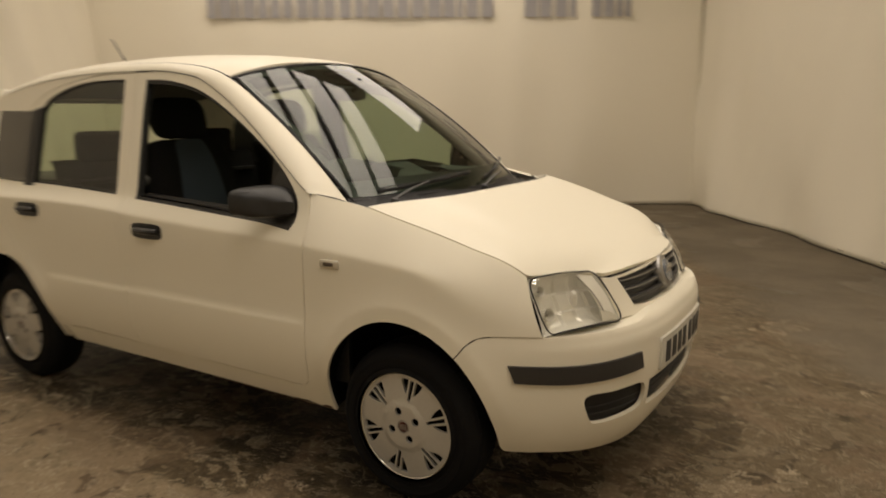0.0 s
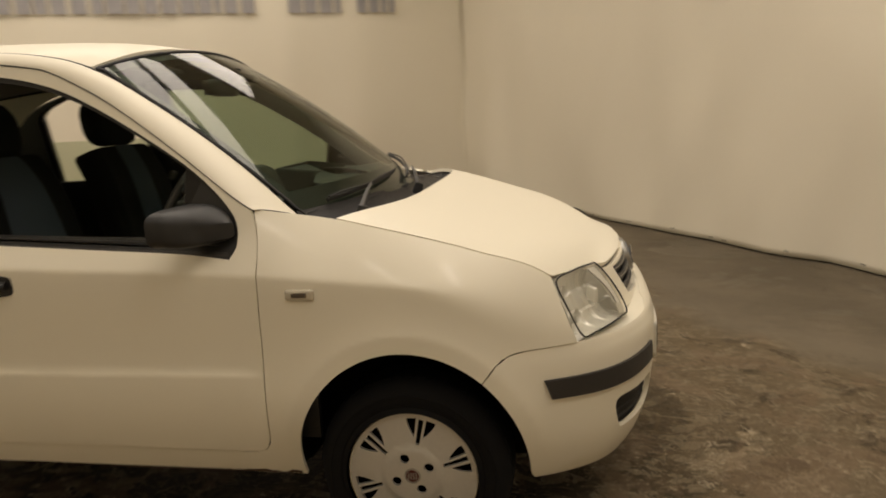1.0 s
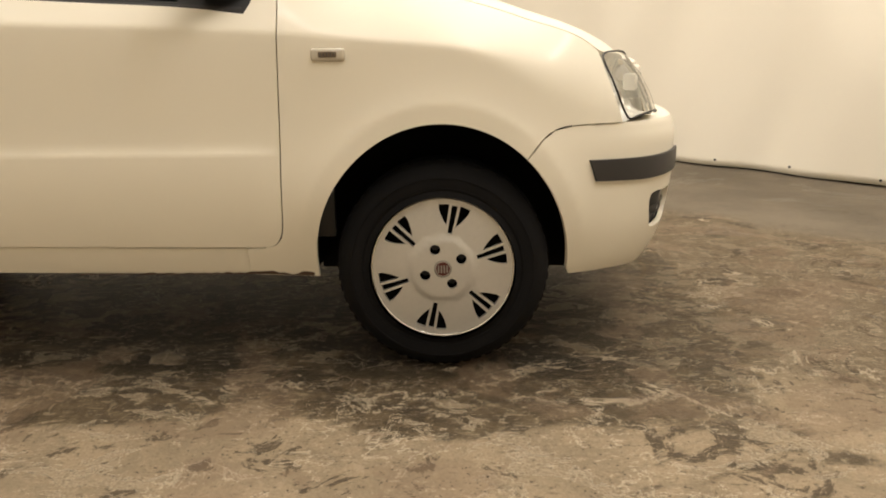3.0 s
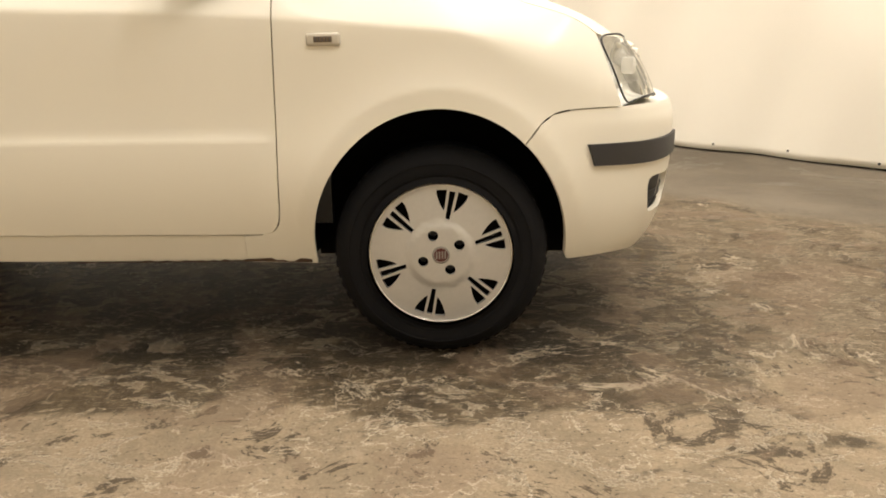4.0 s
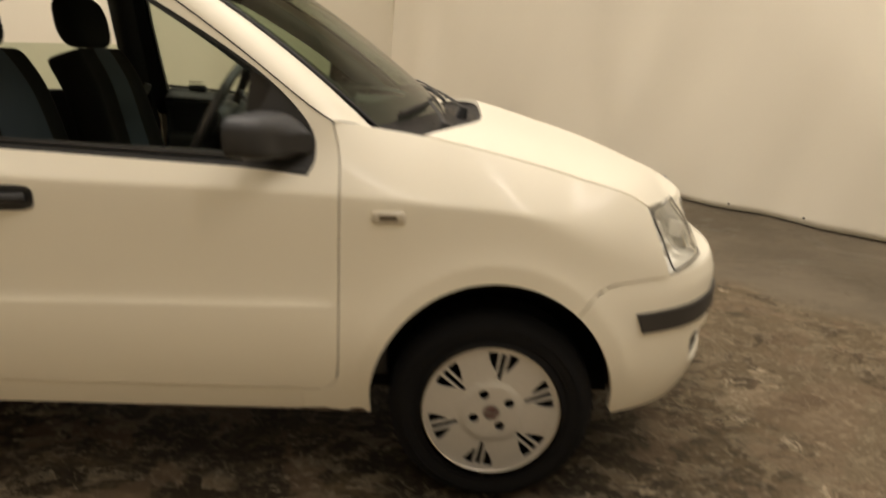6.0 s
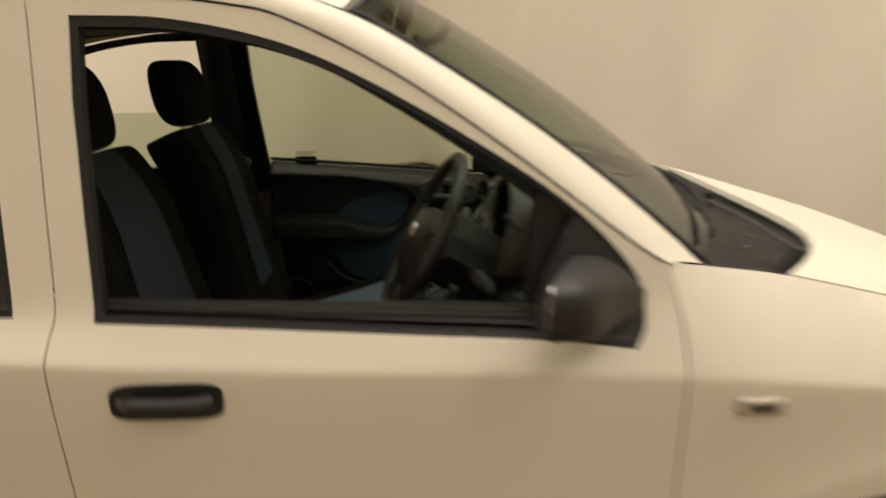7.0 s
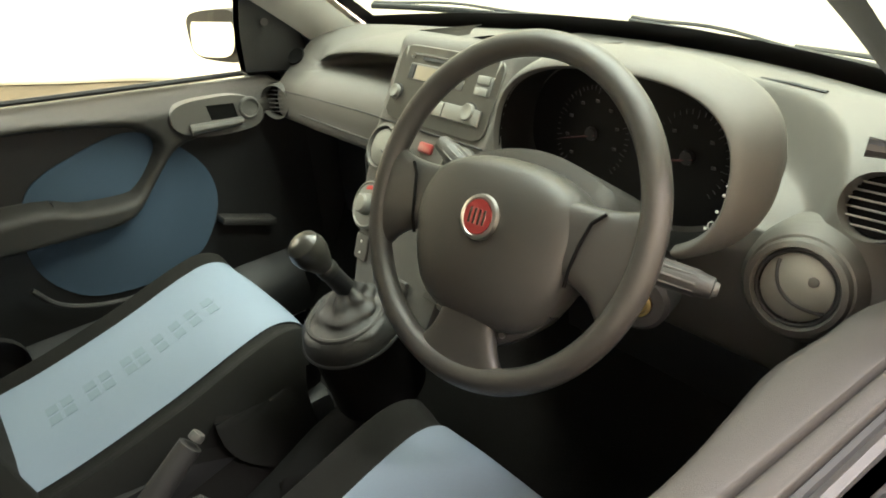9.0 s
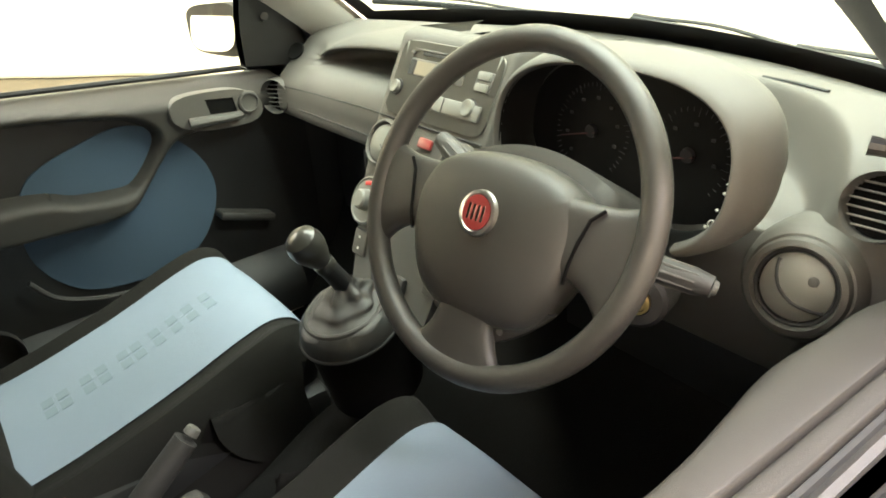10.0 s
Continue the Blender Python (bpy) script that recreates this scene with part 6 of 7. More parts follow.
part("gaiter", grid_bm(gaiter, 20, 48, close_v=True), GREY_DARK, ge, "creased dark gaiter")
KN = Vector((-0.860, 0.0, 0.842))
foot = GC + gt @ Vector((0.016, 0, 0.058))
ka = (KN - foot).normalized()
part("shaft", tube_bm([foot - ka * 0.02, foot.lerp(KN, 0.5), KN - ka * 0.01], lambda t: 0.016 - 0.003 * t, 14), BLACK, ge)
part("knob", lathe_bm([(0.012, -0.045), (0.016, -0.042), (0.0165, -0.032), (0.014, -0.028), (0.020, -0.015), (0.0265, 0.003), (0.0275, 0.014), (0.024, 0.027), (0.014, 0.035), (0, 0.037)], KN, ka, 28), material("gloss_black", (0.026, 0.025, 0.021), 0.30, vary=0.1, coat=0.25), ge, "glossy black knob")

# ---- dashboard ----
dash = new("dashboard")
dash.parent = car
tagged(dash, "warm grey moulded dashboard with a tall centre console")


def sect(pts, v):
    c = spline(pts, 6)
    i = min(int(v * (len(c) - 1)), len(c) - 2)
    f = v * (len(c) - 1) - i
    return c[i] * (1 - f) + c[i + 1] * f


FLAT_SECT = [(-0.203, 1.023), (-0.30, 1.034), (-0.42, 1.034), (-0.490, 1.020), (-0.520, 1.000), (-0.532, 0.992), (-0.540, 0.986), (-0.547, 0.980), (-0.557, 0.973), (-0.570, 0.963), (-0.592, 0.940), (-0.600, 0.905), (-0.586, 0.862), (-0.46, 0.815)]
DRIV_SECT = [(-0.203, 1.023), (-0.28, 1.032), (-0.38, 1.030), (-0.455, 1.018), (-0.500, 0.996), (-0.522, 0.967), (-0.530, 0.940), (-0.536, 0.915), (-0.540, 0.890), (-0.542, 0.865), (-0.540, 0.842), (-0.530, 0.818), (-0.50, 0.795), (-0.44, 0.78)]


def dash_pass(u, v):
    """The fascia with an open shelf whose mouth is a crescent, deep beside the console and closing towards the door."""
    y = 0.12 + 0.515 * u
    o = math.sqrt(max(0.0, 1 - ((y - 0.12) / 0.40) ** 2))
    lip = 0.977 + 0.064 * o
    back = -0.533 + 0.135 * o
    a = sect([(-0.203, 1.023), (-0.30, 1.036), (-0.42, max(1.036, lip + 0.014)), (-0.500, max(1.020, lip + 0.013)), (-0.535, lip), (-0.520, lip - 0.012 * o), (back, lip - 0.018 * o), (back, 0.976), (0.5 * (back - 0.562), 0.974), (-0.564, 0.977), (-0.595, 0.950), (-0.602, 0.905), (-0.588, 0.862), (-0.46, 0.815)], v)
    b = sect(FLAT_SECT, v)
    k = 1 - smooth_step(0.47, 0.56, y)
    x, z = b * (1 - k) + a * k
    e = smooth_step(0.605, 0.64, y)
    x = x + 0.05 * e * (1 if x < -0.4 else 0.3)
    x -= 0.46 * y * y * smooth_step(-0.42, -0.20, x)
    return (x, y, z)


part("passenger_fascia", grid_bm(dash_pass, 72, 90), GREY, dash, "grey passenger fascia with an open shelf", angle=60)
# glove box outline
gb = [(-0.588, y, z) for y, z in spline([(0.57, 0.928), (0.40, 0.934), (0.20, 0.937), (0.175, 0.925), (0.17, 0.885), (0.185, 0.868)], 5)]
part("glove_box_joint", tube_bm([(-0.5985, q[1], q[2] + 0.004) for q in gb[:12]], 0.0016, 6), SEAL, dash)
part("fascia_groove", tube_bm([(-0.6035, y, 0.893) for y in np.linspace(0.20, 0.50, 8)], 0.0016, 6), SEAL, dash)


def dash_driver(u, v):
    y = -0.12 - 0.565 * u
    x, z = sect(DRIV_SECT, v)
    e = smooth_step(0.62, 0.69, -y)
    x = x + 0.03 * e * (1 if x < -0.4 else 0.3)
    x -= 0.46 * y * y * smooth_step(-0.42, -0.20, x)
    # valley beside the binnacle
    z -= 0.080 * (1 - smooth_step(0.212, 0.245, math.hypot((y + 0.31) / 1.05, x + 0.60))) * smooth_step(-0.56, -0.50, x)
    return (x, y, z)


part("driver_fascia", grid_bm(dash_driver, 200, 180), GREY, dash, "grey drive side fascia", angle=60)
part("knee_panel", grid_bm(lambda u, v: (-0.44 - 0.03 * math.sin(v * math.pi), -0.12 - 0.50 * u, 0.785 - 0.30 * v), 10, 8), BLACK, dash, "black lower panel")
part("knee_panel", grid_bm(lambda u, v: (-0.46 - 0.01 * math.sin(v * math.pi), 0.12 + 0.50 * u, 0.82 - 0.30 * v), 10, 8), BLACK, dash, "black lower panel")
part("centre_top", grid_bm(lambda u, v: (-0.203 - 0.367 * v, -0.13 + 0.26 * u, 1.024 - 0.008 * smooth_step(0.75, 1, abs(2 * u - 1)) + 0.010 * smooth_step(0, 0.6, v) + 0.045 * smooth_step(0.6, 0.95, v) * (1 - smooth_step(0.70, 1, abs(2 * u - 1)))), 10, 16), GREY, dash, "grey top pad")

# demister slots on the pad
for (xa, ya), (xb, yb) in (((-0.33, -0.20), (-0.335, -0.30)), ((-0.352, -0.355), (-0.375, -0.452))):
    za = 1.026
    part("demister_slot", tube_bm([(xa, ya, za + 0.006), ((xa + xb) / 2, (ya + yb) / 2, za + 0.008), (xb, yb, za + 0.007)], 0.003, 6, flat=0.5), SEAL, dash, "dark demister slot")

# instrument binnacle
BC = Vector((-0.604, -0.332, 0.998))


def ring(a, w, h, p=0.72):
    c, s = math.cos(a), math.sin(a)
    return math.copysign(abs(c) ** p, c) * w, math.copysign(abs(s) ** (p if s > 0 else 0.9), s) * h


def hood(u, v):
    a = radians(-52 + 284 * u)
    prof = spline([(0.026, 0.157, 0.091), (0.036, 0.160, 0.094), (0.038, 0.164, 0.098), (0.030, 0.172, 0.105), (0.006, 0.181, 0.110), (-0.016, 0.184, 0.111), (-0.032, 0.179, 0.105), (-0.046, 0.170, 0.085), (-0.058, 0.168, 0.06), (-0.070, 0.160, 0.03)], 4)
    i = min(int(v * (len(prof) - 1)), len(prof) - 2)
    f = v * (len(prof) - 1) - i
    d, w, h = prof[i] * (1 - f) + prof[i + 1] * f
    y, z = ring(a, w, h)
    if y < 0:
        y *= (0.189 - (0.184 - w) * 0.45) / w
    lean = 0.22 * z
    return (BC.x - d + lean, BC.y - y, BC.z + z * (1.0 if z > 0 else 0.95))


bn = part("binnacle", grid_bm(hood, 150, 64), GREY, dash, "grey hooded instrument binnacle", angle=60)


def hood_well(u, v):
    a = 2 * math.pi * u
    y, z = ring(a, 0.158, 0.092)
    y *= 1.12 if y < 0 else 1.0
    return (BC.x - 0.030 + 0.065 * v + 0.22 * z, BC.y - y, BC.z + z * (1.0 if z > 0 else 1.0))


part("binnacle_well", grid_bm(hood_well, 60, 4, close_u=True), CAVITY, bn, "black well round the instruments")
GLOSS = material("dark_instrument_face", (0.005, 0.0047, 0.0047), 0.5, vary=0.1, spec=0.15)


def face(y, z):
    return (BC.x + 0.030 + 0.22 * z, BC.y - y, BC.z + z)


oval = [ring(a, 0.155, 0.088) for a in np.linspace(0, 2 * math.pi, 60, endpoint=False)]
oval = [(y * (1.12 if y < 0 else 1.0), z if z > 0 else z * 0.95) for y, z in oval]
fc = panel("instrument_face", oval, face, GLOSS, bn, (), 0.03, 0.0, "dark instrument face", middle=Vector((0, -0.335, 0.98)))
for cy2, r, n0 in ((-0.068, 0.058, 40), (0.072, 0.052, 30)):
    for k in range(n0):
        a = radians(225 - 270 * k / (n0 - 1))
        L = 0.009 if k % 5 == 0 else 0.005
        c, s = math.cos(a), math.sin(a)
        p0, p1 = Vector(face(cy2 + (r - L) * c, (r - L) * s)), Vector(face(cy2 + r * c, r * s))
        off = Vector((-0.003, 0, 0))
        part("tick", tube_bm([p0 + off, p1 + off], 0.0005, 4), GREY_DARK, fc, smooth=False)
    for k in range(0, n0, 5):
        a = radians(225 - 270 * k / (n0 - 1))
        q = Vector(face(cy2 + (r - 0.018) * math.cos(a), (r - 0.018) * math.sin(a))) + Vector((-0.003, 0, 0))
        part("dial_mark", block_bm((0.0015, 0.005, 0.0035), q, 0.0), GREY_DARK, fc, smooth=False)
    for dr in (0.0,):
        a = radians(196)
        part("needle", tube_bm([Vector(face(cy2 + 0.008, 0)) + Vector((-0.006, 0, 0)), Vector(face(cy2 + r * 0.85 * math.cos(a), r * 0.85 * math.sin(a))) + Vector((-0.006, 0, 0))], lambda t: 0.0014 - 0.0008 * t, 6), RED_DARK, fc, "red needle")
    part("needle_hub", lathe_bm([(0, 0.006), (0.008, 0.005), (0.009, 0)], Vector(face(cy2, 0)) + Vector((-0.002, 0, 0)), (-1, 0, 0), 16), BLACK, fc)
# setting buttons beside the clock mark
for k, (y, z) in enumerate(((0.151, -0.002), (0.150, -0.012), (0.146, -0.030), (0.137, -0.050), (0.133, -0.061))):
    q = Vector((BC.x - 0.012 + 0.22 * z, BC.y - y + 0.004, BC.z + z))
    part("setting_mark", lathe_bm([(0, 0.002), (0.0017, 0.0012), (0.0018, 0)], q, (-1, 0, 0.1), 3 if k in (0, 4) else 10), WHITE_MARK, bn, smooth=False)
ck = Vector((BC.x - 0.014 - 0.22 * 0.046, BC.y - 0.1415, BC.z - 0.0455))
part("clock_mark", tube_bm([ck + Vector((0, 0.0055 * math.cos(a), 0.0055 * math.sin(a))) for a in np.linspace(0, 2 * math.pi, 20, endpoint=False)], 0.0007, 5, True, up=(1, 0, 0)), WHITE_MARK, bn, "printed clock symbol")
part("clock_hand", tube_bm([ck + Vector((0, 0, 0.0035)), ck, ck + Vector((0, -0.003, 0))], 0.0006, 5, up=(1, 0, 0)), WHITE_MARK, bn)


# air vents
def vent(c, axis, r, closed, up=(0, 0, 1)):
    c, ax = Vector(c), Vector(axis).normalized()
    s = ax.cross(Vector(up)).normalized()
    t = s.cross(ax)
    root = part("air_vent", lathe_bm([(r * (1.30 if closed else 1.14), -0.045), (r * (1.30 if closed else 1.14), -0.004), (r * (1.24 if closed else 1.12), 0.006), (r * 1.10, 0.009), (r * 1.06, 0.006), (r * 1.03, -0.004), (r * 1.0, -0.012)], c, ax, 48), GREY, dash, "round grey air vent")
    part("vent_well", lathe_bm([(r * 1.02, -0.008), (r * 0.98, -0.016), (0, -0.016)], c, ax, 32), CAVITY, root, "dark vent well")
    if closed:
        part("flap_ring", tube_bm([c + (s * math.cos(a) + t * math.sin(a)) * r * 0.99 + ax * 0.001 for a in np.linspace(0, 2 * math.pi, 44, endpoint=False)], r * 0.06, 8, True, up=tuple(ax)), SEAL, root)
        part("flap", lathe_bm([(0, 0.012), (r * 0.35, 0.011), (r * 0.7, 0.007), (r * 0.90, 0.001), (r * 0.92, -0.006)], c, ax, 40), CONSOLE, root, "closed round flap")
        arc = []
        for q in np.linspace(0, 1, 14):
            bx = (1 - q) ** 2 * -0.5 + 2 * q * (1 - q) * -0.55 + q * q * 0.76
            bz = (1 - q) ** 2 * 0.66 + 2 * q * (1 - q) * -0.45 + q * q * -0.50
            arc.append(c - s * (r * bx) + t * (r * bz) + ax * (0.0122 - 0.0122 * (bx * bx + bz * bz)))
        part("flap_joint", tube_bm(arc, 0.0022, 6), SEAL, root)
        part("thumb_dimple", lathe_bm([(0, 0.004), (r * 0.12, 0.003), (r * 0.14, 0)], c + ax * 0.009 + s * r * -0.42 + t * r * 0.30, ax, 14), GREY, root)
    else:
        for k in range(-3, 4):
            h = (k + 0.5) * r * 0.28
            w = math.sqrt(max(0.0, (r * 0.98) ** 2 - h * h))
            part("vane", tube_bm([c + t * h - s * w - ax * 0.004, c + t * h + s * w - ax * 0.004], 0.0013, 6, flat=0.8), CONSOLE, root, "vane")
    return root


part("vent_pod", lathe_bm([(0.046, 0.004), (0.056, 0.000), (0.064, -0.014), (0.069, -0.040), (0.071, -0.090)], (-0.570, -0.542, 0.884), (-1, -0.16, 0.24), 40), GREY, dash, "round grey pod behind the vent")
vent((-0.574, -0.543, 0.885), (-1, -0.16, 0.24), 0.041, True)
vent((-0.560, -0.600, 0.988), (-1, -0.05, 0.40), 0.030, False)
vent((-0.608, 0.596, 0.908), (-1, -0.50, 0.06), 0.033, False)
part("side_demister", lathe_bm([(0, 0.0), (0.016, 0.001), (0.019, 0.003), (0.021, 0.0)], (-0.545, 0.596, 0.992), (-0.8, -0.3, 0.8), 20), CAVITY, dash, "small side window demister")


# centre console
def con_half(z):
    return float(np.interp(z, (0.60, 0.70, 0.80, 0.90, 0.96, 1.06), (0.104, 0.114, 0.134, 0.148, 0.152, 0.154)))


CON_SECT = [(-0.545, 1.086), (-0.572, 1.080), (-0.590, 1.050), (-0.645, 0.955), (-0.672, 0.900), (-0.700, 0.840), (-0.726, 0.770), (-0.752, 0.708), (-0.760, 0.695), (-0.750, 0.68)]


def console(u, v):
    x, z = sect(CON_SECT, v)
    s = u * 2 - 1
    w = con_half(z)
    edge = max(0.0, (abs(s) - 0.86) / 0.14)
    return (x + 0.16 * edge ** 2.4, s * w + math.copysign(0.004 * edge, s), z - 0.02 * edge ** 2)


con = part("centre_console", grid_bm(console, 44, 60), GREY, dash, "grey centre console", angle=60)


def on_con(y, z, out=0.0):
    c = spline(CON_SECT, 12)
    best = min(c, key=lambda q: abs(q[1] - z))
    return Vector((best[0] - out * 0.9, y, z + out * 0.4))


CN = Vector((-0.86, 0, 0.51)).normalized()
rad = [(0.120 * math.copysign(abs(math.cos(t)) ** 0.18, math.cos(t)), 1.021 + 0.051 * math.copysign(abs(math.sin(t)) ** 0.25, math.sin(t))) for t in np.linspace(0, 2 * math.pi, 60, endpoint=False)]
MID2 = Vector((0.5, 0, 0.9))
fasc = panel("radio_fascia", rad, lambda y, z: on_con(y, z, 0.003), CONSOLE, con, (), 0.03, 0.006, "pale grey radio fascia", middle=MID2)
TB = Matrix.Rotation(radians(30), 3, "Y")
part("disc_slot", block_bm((0.003, 0.110, 0.005), on_con(0.004, 1.056, 0.005), 0.0, TB), SEAL, fasc, "dark disc slot", smooth=False)
part("slot_lip", block_bm((0.004, 0.145, 0.003), on_con(0.010, 1.0605, 0.0045), 0.0008, TB), GREY, fasc)
part("eject_mark", block_bm((0.002, 0.008, 0.005), on_con(0.086, 1.056, 0.005), 0.0, TB), GREY_DARK, fasc, smooth=False)
part("display_frame", block_bm((0.004, 0.135, 0.028), on_con(0.020, 1.036, 0.004), 0.002, TB), GREY, fasc, "display surround")
part("display_shade", block_bm((0.003, 0.012, 0.022), on_con(0.078, 1.036, 0.0058), 0.0, TB), SEAL, fasc, smooth=False)
part("display", block_bm((0.003, 0.100, 0.021), on_con(0.018, 1.036, 0.0058), 0.0, TB), material("dim_display", (0.20, 0.17, 0.12), 0.3, vary=0.1), fasc, "dim radio display", smooth=False)
for y, z, r in ((0.100, 1.006, 0.0105), (-0.078, 1.001, 0.0125)):
    part("knob_ring", lathe_bm([(r * 0.9, 0.002), (r * 1.24, 0.002), (r * 1.28, 0.0)], on_con(y, z, 0.004), CN, 28), GREY_DARK, fasc)
    kb = part("radio_knob", lathe_bm([(0, 0.007), (r * 0.5, 0.0068), (r * 0.62, 0.0075), (r * 0.92, 0.0075), (r, 0.006), (r, 0.0)], on_con(y, z, 0.005), CN, 28), CONSOLE, fasc, "round radio knob")
part("key_panel", block_bm((0.004, 0.150, 0.024), on_con(-0.030, 0.998, 0.004), 0.003, TB), CONSOLE, fasc, "raised key panel")
for k in range(3):
    part("key_joint", block_bm((0.002, 0.0015, 0.020), on_con(0.028 - 0.026 * k, 0.998, 0.0061), 0.0, TB), GREY_DARK, fasc, smooth=False)
part("key_panel", block_bm((0.004, 0.034, 0.030), on_con(-0.090, 1.036, 0.004), 0.002, TB), GREY, fasc, "side key block")
for k in range(2):
    part("radio_key", block_bm((0.004, 0.026, 0.011), on_con(-0.090, 1.043 - 0.014 * k, 0.0062), 0.001, TB), CONSOLE, fasc, "radio key")
part("small_mark", block_bm((0.002, 0.003, 0.003), on_con(0.098, 1.026, 0.004), 0.0, TB), INK, fasc, smooth=False)
part("lower_joint", tube_bm([on_con(y, 0.964, 0.001) for y in np.linspace(-0.125, 0.125, 8)], 0.0014, 5), SEAL, con)
part("hazard_button", block_bm((0.006, 0.032, 0.016), on_con(-0.008, 0.944, 0.002), 0.003, TB), RED, con, "red hazard button")
for y in (0.094, -0.094):
    c = on_con(y, 0.926, 0.003)
    o = part("console_vent", lathe_bm([(0.040, -0.004), (0.039, 0.005), (0.034, 0.007), (0.032, 0.002)], c, CN, 36), GREY, con, "round console vent")
    part("flap", lathe_bm([(0, 0.008), (0.018, 0.0075), (0.029, 0.003), (0.031, -0.002)], c, CN, 32), CONSOLE, o, "closed flap")
    part("flap_joint", tube_bm([c + CN * 0.007 + Vector((0.51 * q * 0.02 + 0.0, 0.027 * q, 0.86 * (0.010 * math.cos(q * 1.4) - 0.012 + q * 0.010))) for q in np.linspace(-1, 1, 9)], 0.0016, 5), SEAL, o)
    d = on_con(y * 1.03, 0.838, 0.003)
    q = part("heater_dial", lathe_bm([(0.041, -0.004), (0.040, 0.004), (0.037, 0.006), (0.035, 0.004), (0, 0.004)], d, CN, 36), CONSOLE, con, "round heater dial")
    part("dial_knob", lathe_bm([(0, 0.022), (0.013, 0.021), (0.016, 0.018), (0.018, 0.004)], d, CN, 24), CONSOLE, q, "pale knob")
    sx2 = CN.cross(Vector((0, 0, 1))).normalized()
    tx2 = sx2.cross(CN)
    for mt, a0, a1 in ((RED_MARK, 60, 140), (BLUE_MARK, 150, 215)):
        part("dial_scale", tube_bm([d + CN * 0.0045 - (sx2 * -math.cos(radians(a)) - tx2 * math.sin(radians(a))) * 0.0285 * 1.0 for a in np.linspace(a0, a1, 10)], 0.0035, 5, flat=0.3, up=tuple(CN)), mt, q, "coloured dial scale")
    sw = part("switch", block_bm((0.006, 0.036, 0.044), on_con(y * 1.04, 0.772, 0.001), 0.004, Matrix.Rotation(radians(21), 3, "Y")), GREY, con, "window switch")
    for dz in (0.008, -0.010):
        part("switch_mark", block_bm((0.002, 0.004, 0.004), on_con(y * 1.04, 0.772 + dz, 0.0050), 0.0, Matrix.Rotation(radians(21), 3, "Y")), WHITE_MARK, sw, smooth=False)
part("ash_tray", block_bm((0.012, 0.085, 0.05), on_con(0, 0.735, 0.004), 0.006, Matrix.Rotation(radians(21), 3, "Y")), GREY_DARK, con, "dark centre tray")
part("cubby_post", tube_bm([(-0.60, 0.26, 0.86), (-0.605, 0.262, 0.78), (-0.61, 0.265, 0.72)], 0.004, 6), GREY_DARK, car, "thin grey stay beside the console")

# ---- steering wheel ----
WC = Vector((-0.800, -0.335, 0.989))
WA = radians(28.6)
WB = radians(-6.7)
WN = Vector((-math.cos(WA) * math.cos(WB), math.cos(WA) * math.sin(WB), math.sin(WA)))
WU = WN.cross(Vector((0, 0, 1))).normalized() * -1
WU = WU if WU.y < 0 else -WU
WV = WN.cross(WU) if WN.cross(WU).z > 0 else WU.cross(WN)
sw = new("steering_wheel")
sw.parent = car
tagged(sw, "charcoal three-spoke steering wheel with a red badge")


def wp(u, v, n=0.0):
    return WC + WU * u + WV * v + WN * n


RIM = 0.1740
part("rim", tube_bm([wp(RIM * math.cos(a), RIM * math.sin(a)) for a in np.linspace(0, 2 * math.pi, 96, endpoint=False)], 0.0138, 20, True, flat=1.0, up=tuple(WN)), WHEEL_SKIN, sw, "charcoal moulded rim")


def spoke(a0, w_in, w_out, flare=(0.0, 0.0), r_in=0.07, r_out=0.168):
    def f(u, v):
        r = r_in + (r_out - r_in) * u
        w = w_in + (w_out - w_in) * (0.35 * u + 0.65 * u ** 4)
        a = 2 * math.pi * v
        t = math.copysign(abs(math.cos(a)) ** 0.6, math.cos(a)) * (w + (flare[0] if math.cos(a) > 0 else flare[1]) * u ** 4)
        n = math.copysign(abs(math.sin(a)) ** 0.8, math.sin(a)) * (0.014 - 0.002 * u) + 0.002 * (1 - u) ** 1.5 - 0.004
        far = math.hypot(r, t)
        if far > 0.170:
            r, t = r * 0.170 / far, t * 0.170 / far
        c, s = math.cos(radians(a0)), math.sin(radians(a0))
        return wp(r * c - t * s, r * s + t * c, n)
    part("spoke", grid_bm(f, 20, 28, close_v=True), WHEEL_SKIN, sw, "broad spoke")


spoke(-4, 0.036, 0.046, (0.012, 0.050))
spoke(184, 0.036, 0.046, (0.050, 0.012))
spoke(-90, 0.034, 0.042, (0.032, 0.032))
pad2 = spline([(-0.112, -0.006), (-0.096, 0.030), (-0.055, 0.050), (0.0, 0.056), (0.055, 0.050), (0.096, 0.030), (0.112, -0.006), (0.104, -0.052), (0.078, -0.100), (0.036, -0.120), (-0.036, -0.120), (-0.078, -0.100), (-0.104, -0.052)], 6, True)


def pad_f(u, v):
    i = v * len(pad2)
    p = pad2[int(i) % len(pad2)]
    prof = spline([(0.0, 0.024), (0.45, 0.022), (0.78, 0.015), (0.93, 0.006), (1.0, -0.010), (0.99, -0.03), (0.93, -0.045)], 4)
    j = min(int(u * (len(prof) - 1)), len(prof) - 2)
    f = u * (len(prof) - 1) - j
    s, n = prof[j] * (1 - f) + prof[j + 1] * f
    c = np.array((0.0, -0.028))
    q = c + (np.array(p) - c) * s
    return wp(q[0], q[1], n)


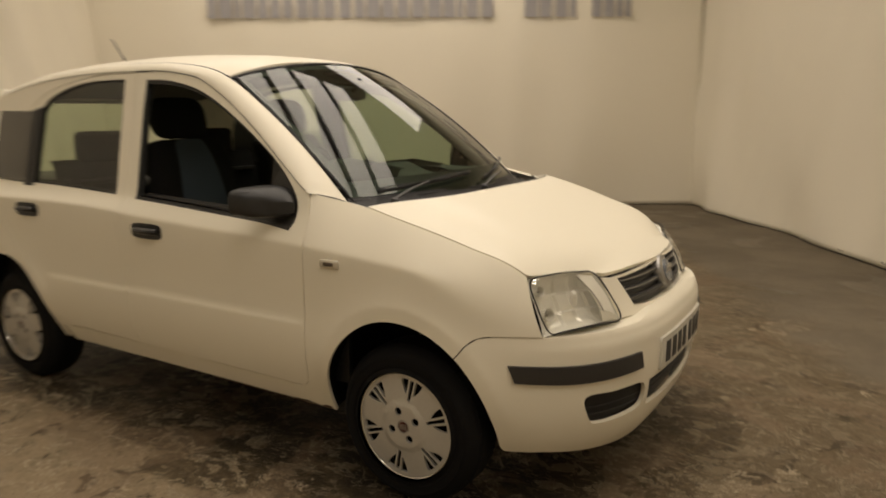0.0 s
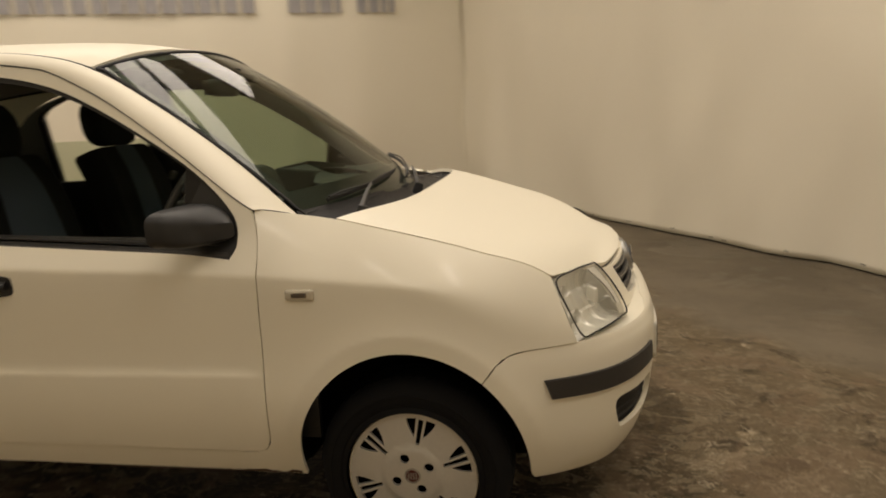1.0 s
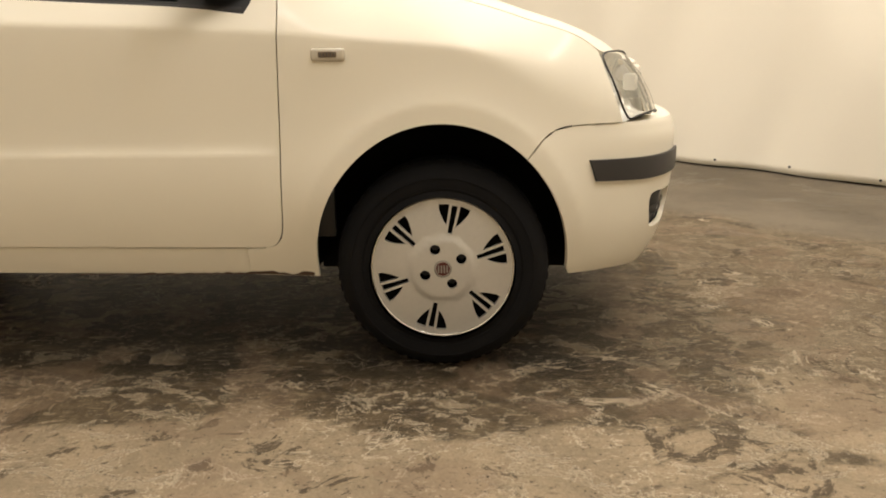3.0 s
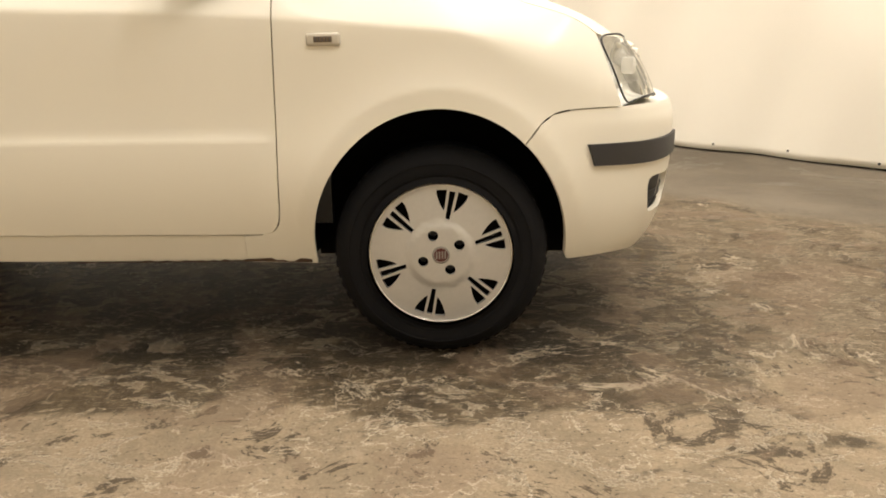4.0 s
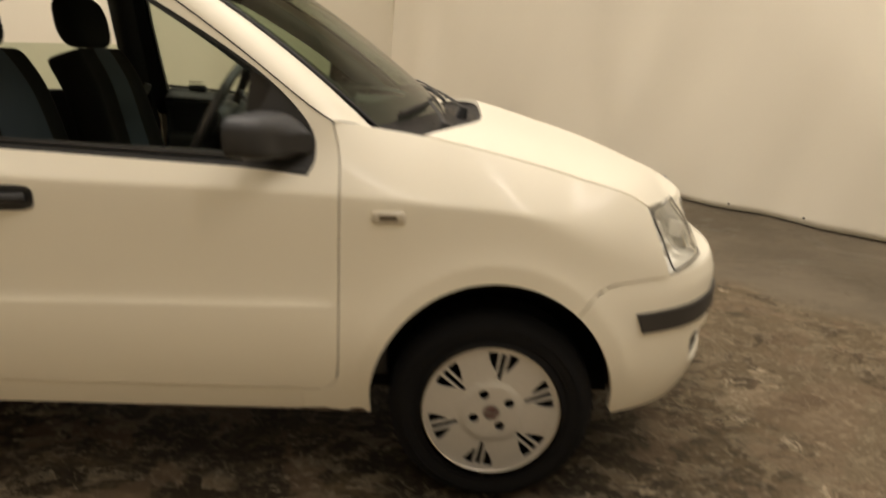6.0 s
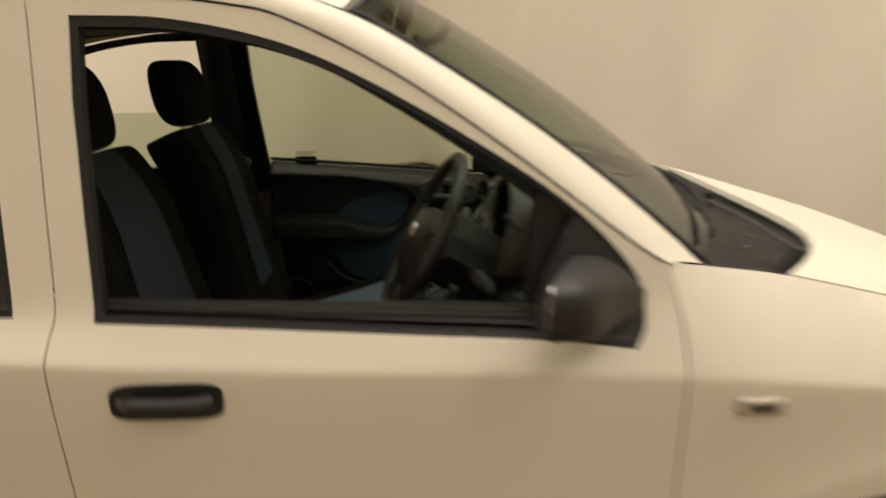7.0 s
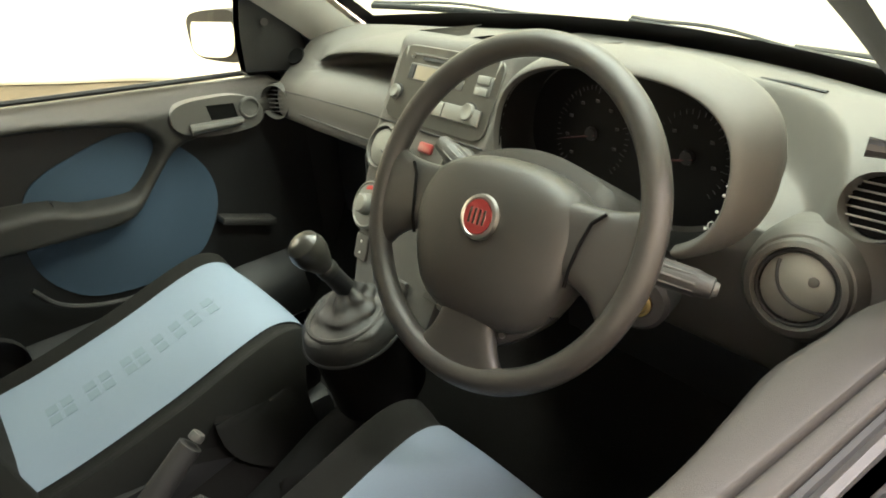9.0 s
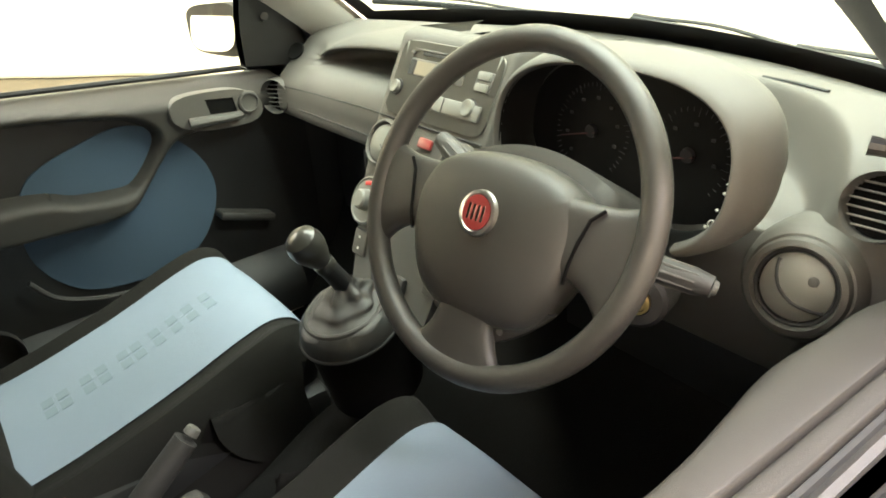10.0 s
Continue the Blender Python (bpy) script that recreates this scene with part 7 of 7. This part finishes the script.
part("horn_pad", grid_bm(pad_f, 26, len(pad2), close_v=True), WHEEL_SKIN, sw, "domed horn pad")
for s in (-1, 1):
    part("pad_joint", tube_bm([wp(s * 0.128, 0.026, 0.008), wp(s * 0.117, 0.014, 0.0105), wp(s * 0.111, -0.010, 0.0110), wp(s * 0.107, -0.032, 0.0095), wp(s * 0.104, -0.050, 0.004)], 0.0019, 8), CAVITY, sw)
part("lower_bezel", tube_bm([wp(u, -0.126 + 0.05 * (u / 0.08) ** 2, -0.018) for u in np.linspace(-0.080, 0.080, 14)], 0.016, 10), GREY_DARK, sw, "dark lower bezel")
for u in (-0.045, 0.0, 0.045):
    part("screw", lathe_bm([(0, 0.002), (0.004, 0.0015), (0.0045, 0)], wp(u, -0.134 + 0.05 * (u / 0.08) ** 2, -0.005), WN, 10), STEEL, sw)
bd = part("badge", lathe_bm([(0, 0.004), (0.018, 0.004), (0.0195, 0.0055), (0.0228, 0.0045), (0.024, 0.0)], wp(0, -0.010, 0.0235), WN, 36), material("satin_chrome", (0.58, 0.57, 0.55), 0.32, metal=1.0, vary=0.04), sw, "round chrome badge with a red face")
part("enamel", lathe_bm([(0, 0.0052), (0.0178, 0.0052), (0.0182, 0.003)], wp(0, -0.010, 0.0235), WN, 32), RED, bd, "red enamel")
for k in (-1.5, -0.5, 0.5, 1.5):
    b = block_bm((0.0026, 0.016, 0.0012), (0, 0, 0), 0.0)
    bmesh.ops.transform(b, matrix=Matrix.Translation(wp(k * 0.0062, -0.010, 0.029)) @ Matrix((WU, WV, WN)).transposed().to_4x4(), verts=b.verts)
    part("badge_bar", b, CHROME, bd, smooth=False)

# column, stalks, ignition
col = new("steering_column")
col.parent = car
tagged(col, "dark steering column shroud with two ribbed stalks")


def shroud(u, v):
    a = 2 * math.pi * v
    c = WC.lerp(WC - WN * 0.26, u)
    w, h = 0.062 + 0.008 * u, 0.052 + 0.012 * u
    return c - WN * 0.045 + WU * (math.copysign(abs(math.cos(a)) ** 0.6, math.cos(a)) * w) + WV * (math.copysign(abs(math.sin(a)) ** 0.6, math.sin(a)) * h - 0.018)


part("shroud", grid_bm(shroud, 8, 32, close_v=True, caps=True), GREY_DARK, col, "dark column shroud")
def column_cover(u, v):
    q = (u * 2 - 1) * 0.122
    top = 0.074 - 2.6 * q * q - 0.035 * smooth_step(0.10, 0.122, abs(q))
    n = -0.022 - 0.15 * v
    return wp(q, top - 0.014 * v - 0.05 * (1 - smooth_step(0.0, 0.12, v)), n)


part("upper_cover", grid_bm(column_cover, 30, 14), DOOR_GREY, col, "grey upper column cover", angle=60)
for s, dz, tip in ((1, 0.0, Vector((-0.668, -0.505, 0.908))), (-1, 0.0, Vector((-0.700, -0.116, 0.988)))):
    root = wp(0.05 * s, -0.01, -0.085)
    pts = spline([tuple(root), tuple(root.lerp(tip, 0.5) + Vector((0.004, 0, -0.004))), tuple(tip)], 8)
    stalk = part("stalk", tube_bm([tuple(q) for q in pts], lambda t: 0.008 + 0.0065 * smooth_step(0.15, 0.5, t) - 0.003 * smooth_step(0.85, 1.0, t), 16), GREY_DARK, col, "grey control stalk")
    ax = (tip - root).normalized()
    for k in range(10):
        a = 2 * math.pi * k / 10
        o1 = ax.orthogonal().normalized()
        o2 = ax.cross(o1)
        dirv = (o1 * math.cos(a) + o2 * math.sin(a)) * 0.0142
        part("rib", tube_bm([Vector(pts[8]) + dirv, Vector(pts[14]) + dirv * 0.94], 0.0016, 5), GREY, stalk)
    part("stalk_tip", lathe_bm([(0, 0.006), (0.007, 0.005), (0.009, 0.0)], tip, ax, 14), GREY, stalk)
ig = part("ignition", lathe_bm([(0.034, -0.06), (0.033, 0.0), (0.028, 0.006), (0.016, 0.008), (0.0155, 0.002), (0, 0.002)], (-0.655, -0.408, 0.846), (-0.85, -0.35, 0.2), 30), GREY_DARK, col, "ignition barrel housing")
part("barrel", lathe_bm([(0.0145, 0.004), (0.0145, 0.011), (0.011, 0.012), (0.0105, 0.008), (0, 0.008)], (-0.655, -0.408, 0.846), (-0.85, -0.35, 0.2), 24), BRASS, ig, "brass key barrel")
part("key_slot", block_bm((0.003, 0.004, 0.016), Vector((-0.655, -0.408, 0.846)) + Vector((-0.85, -0.35, 0.2)).normalized() * 0.0085, 0.0), SEAL, ig, smooth=False)

# inside mirror
im = new("inside_mirror")
im.parent = car
tagged(im, "black inside mirror on a short stalk")


def im_shell(u, v):
    a, b = 2 * math.pi * v, math.pi * (u - 0.5)
    pw = lambda q, e: math.copysign(abs(q) ** e, q)
    return (-0.800 + 0.022 * pw(math.cos(b), 0.6) * pw(math.sin(a), 0.8), -0.0 + 0.118 * pw(math.cos(b), 0.5) * pw(math.cos(a), 0.6), 1.375 + 0.032 * pw(math.sin(b), 0.6))


part("shell", grid_bm(im_shell, 14, 30, close_v=True), BLACK, im)
part("mirror_glass", block_bm((0.002, 0.21, 0.05), (-0.8235, 0, 1.375), 0.0008), MIRROR, im, "mirror glass")
part("stalk", tube_bm([(-0.775, 0, 1.385), (-0.74, 0, 1.41), (-0.735, 0, 1.44)], 0.011, 10), BLACK, im)
for sg in (-1, 1):
    part("sun_visor", block_bm((0.17, 0.36, 0.016), (-0.965, sg * 0.30, 1.452), 0.007, Matrix.Rotation(radians(14), 3, "Y")), LINING, car, "grey sun visor folded up")
# etched sticker at the foot of the passenger glass
st = paint_panel("glass_sticker", [(-1.275, 0.985), (-1.200, 0.983), (-1.200, 1.028), (-1.275, 1.030)], 1, mat=GREY_DARK, fy=lambda x, z: side_y(x, z) - 0.0165, step=0.03, depth=0.0, label="small dark sticker on the glass")
for k in range(2):
    paint_panel("sticker_bar", [(-1.27, 1.036 + 0.008 * k), (-1.215 + 0.01 * k, 1.034 + 0.008 * k), (-1.215 + 0.01 * k, 1.037 + 0.008 * k), (-1.27, 1.039 + 0.008 * k)], 1, mat=GREY_DARK, fy=lambda x, z: side_y(x, z) - 0.0165, step=0.03, depth=0.0)
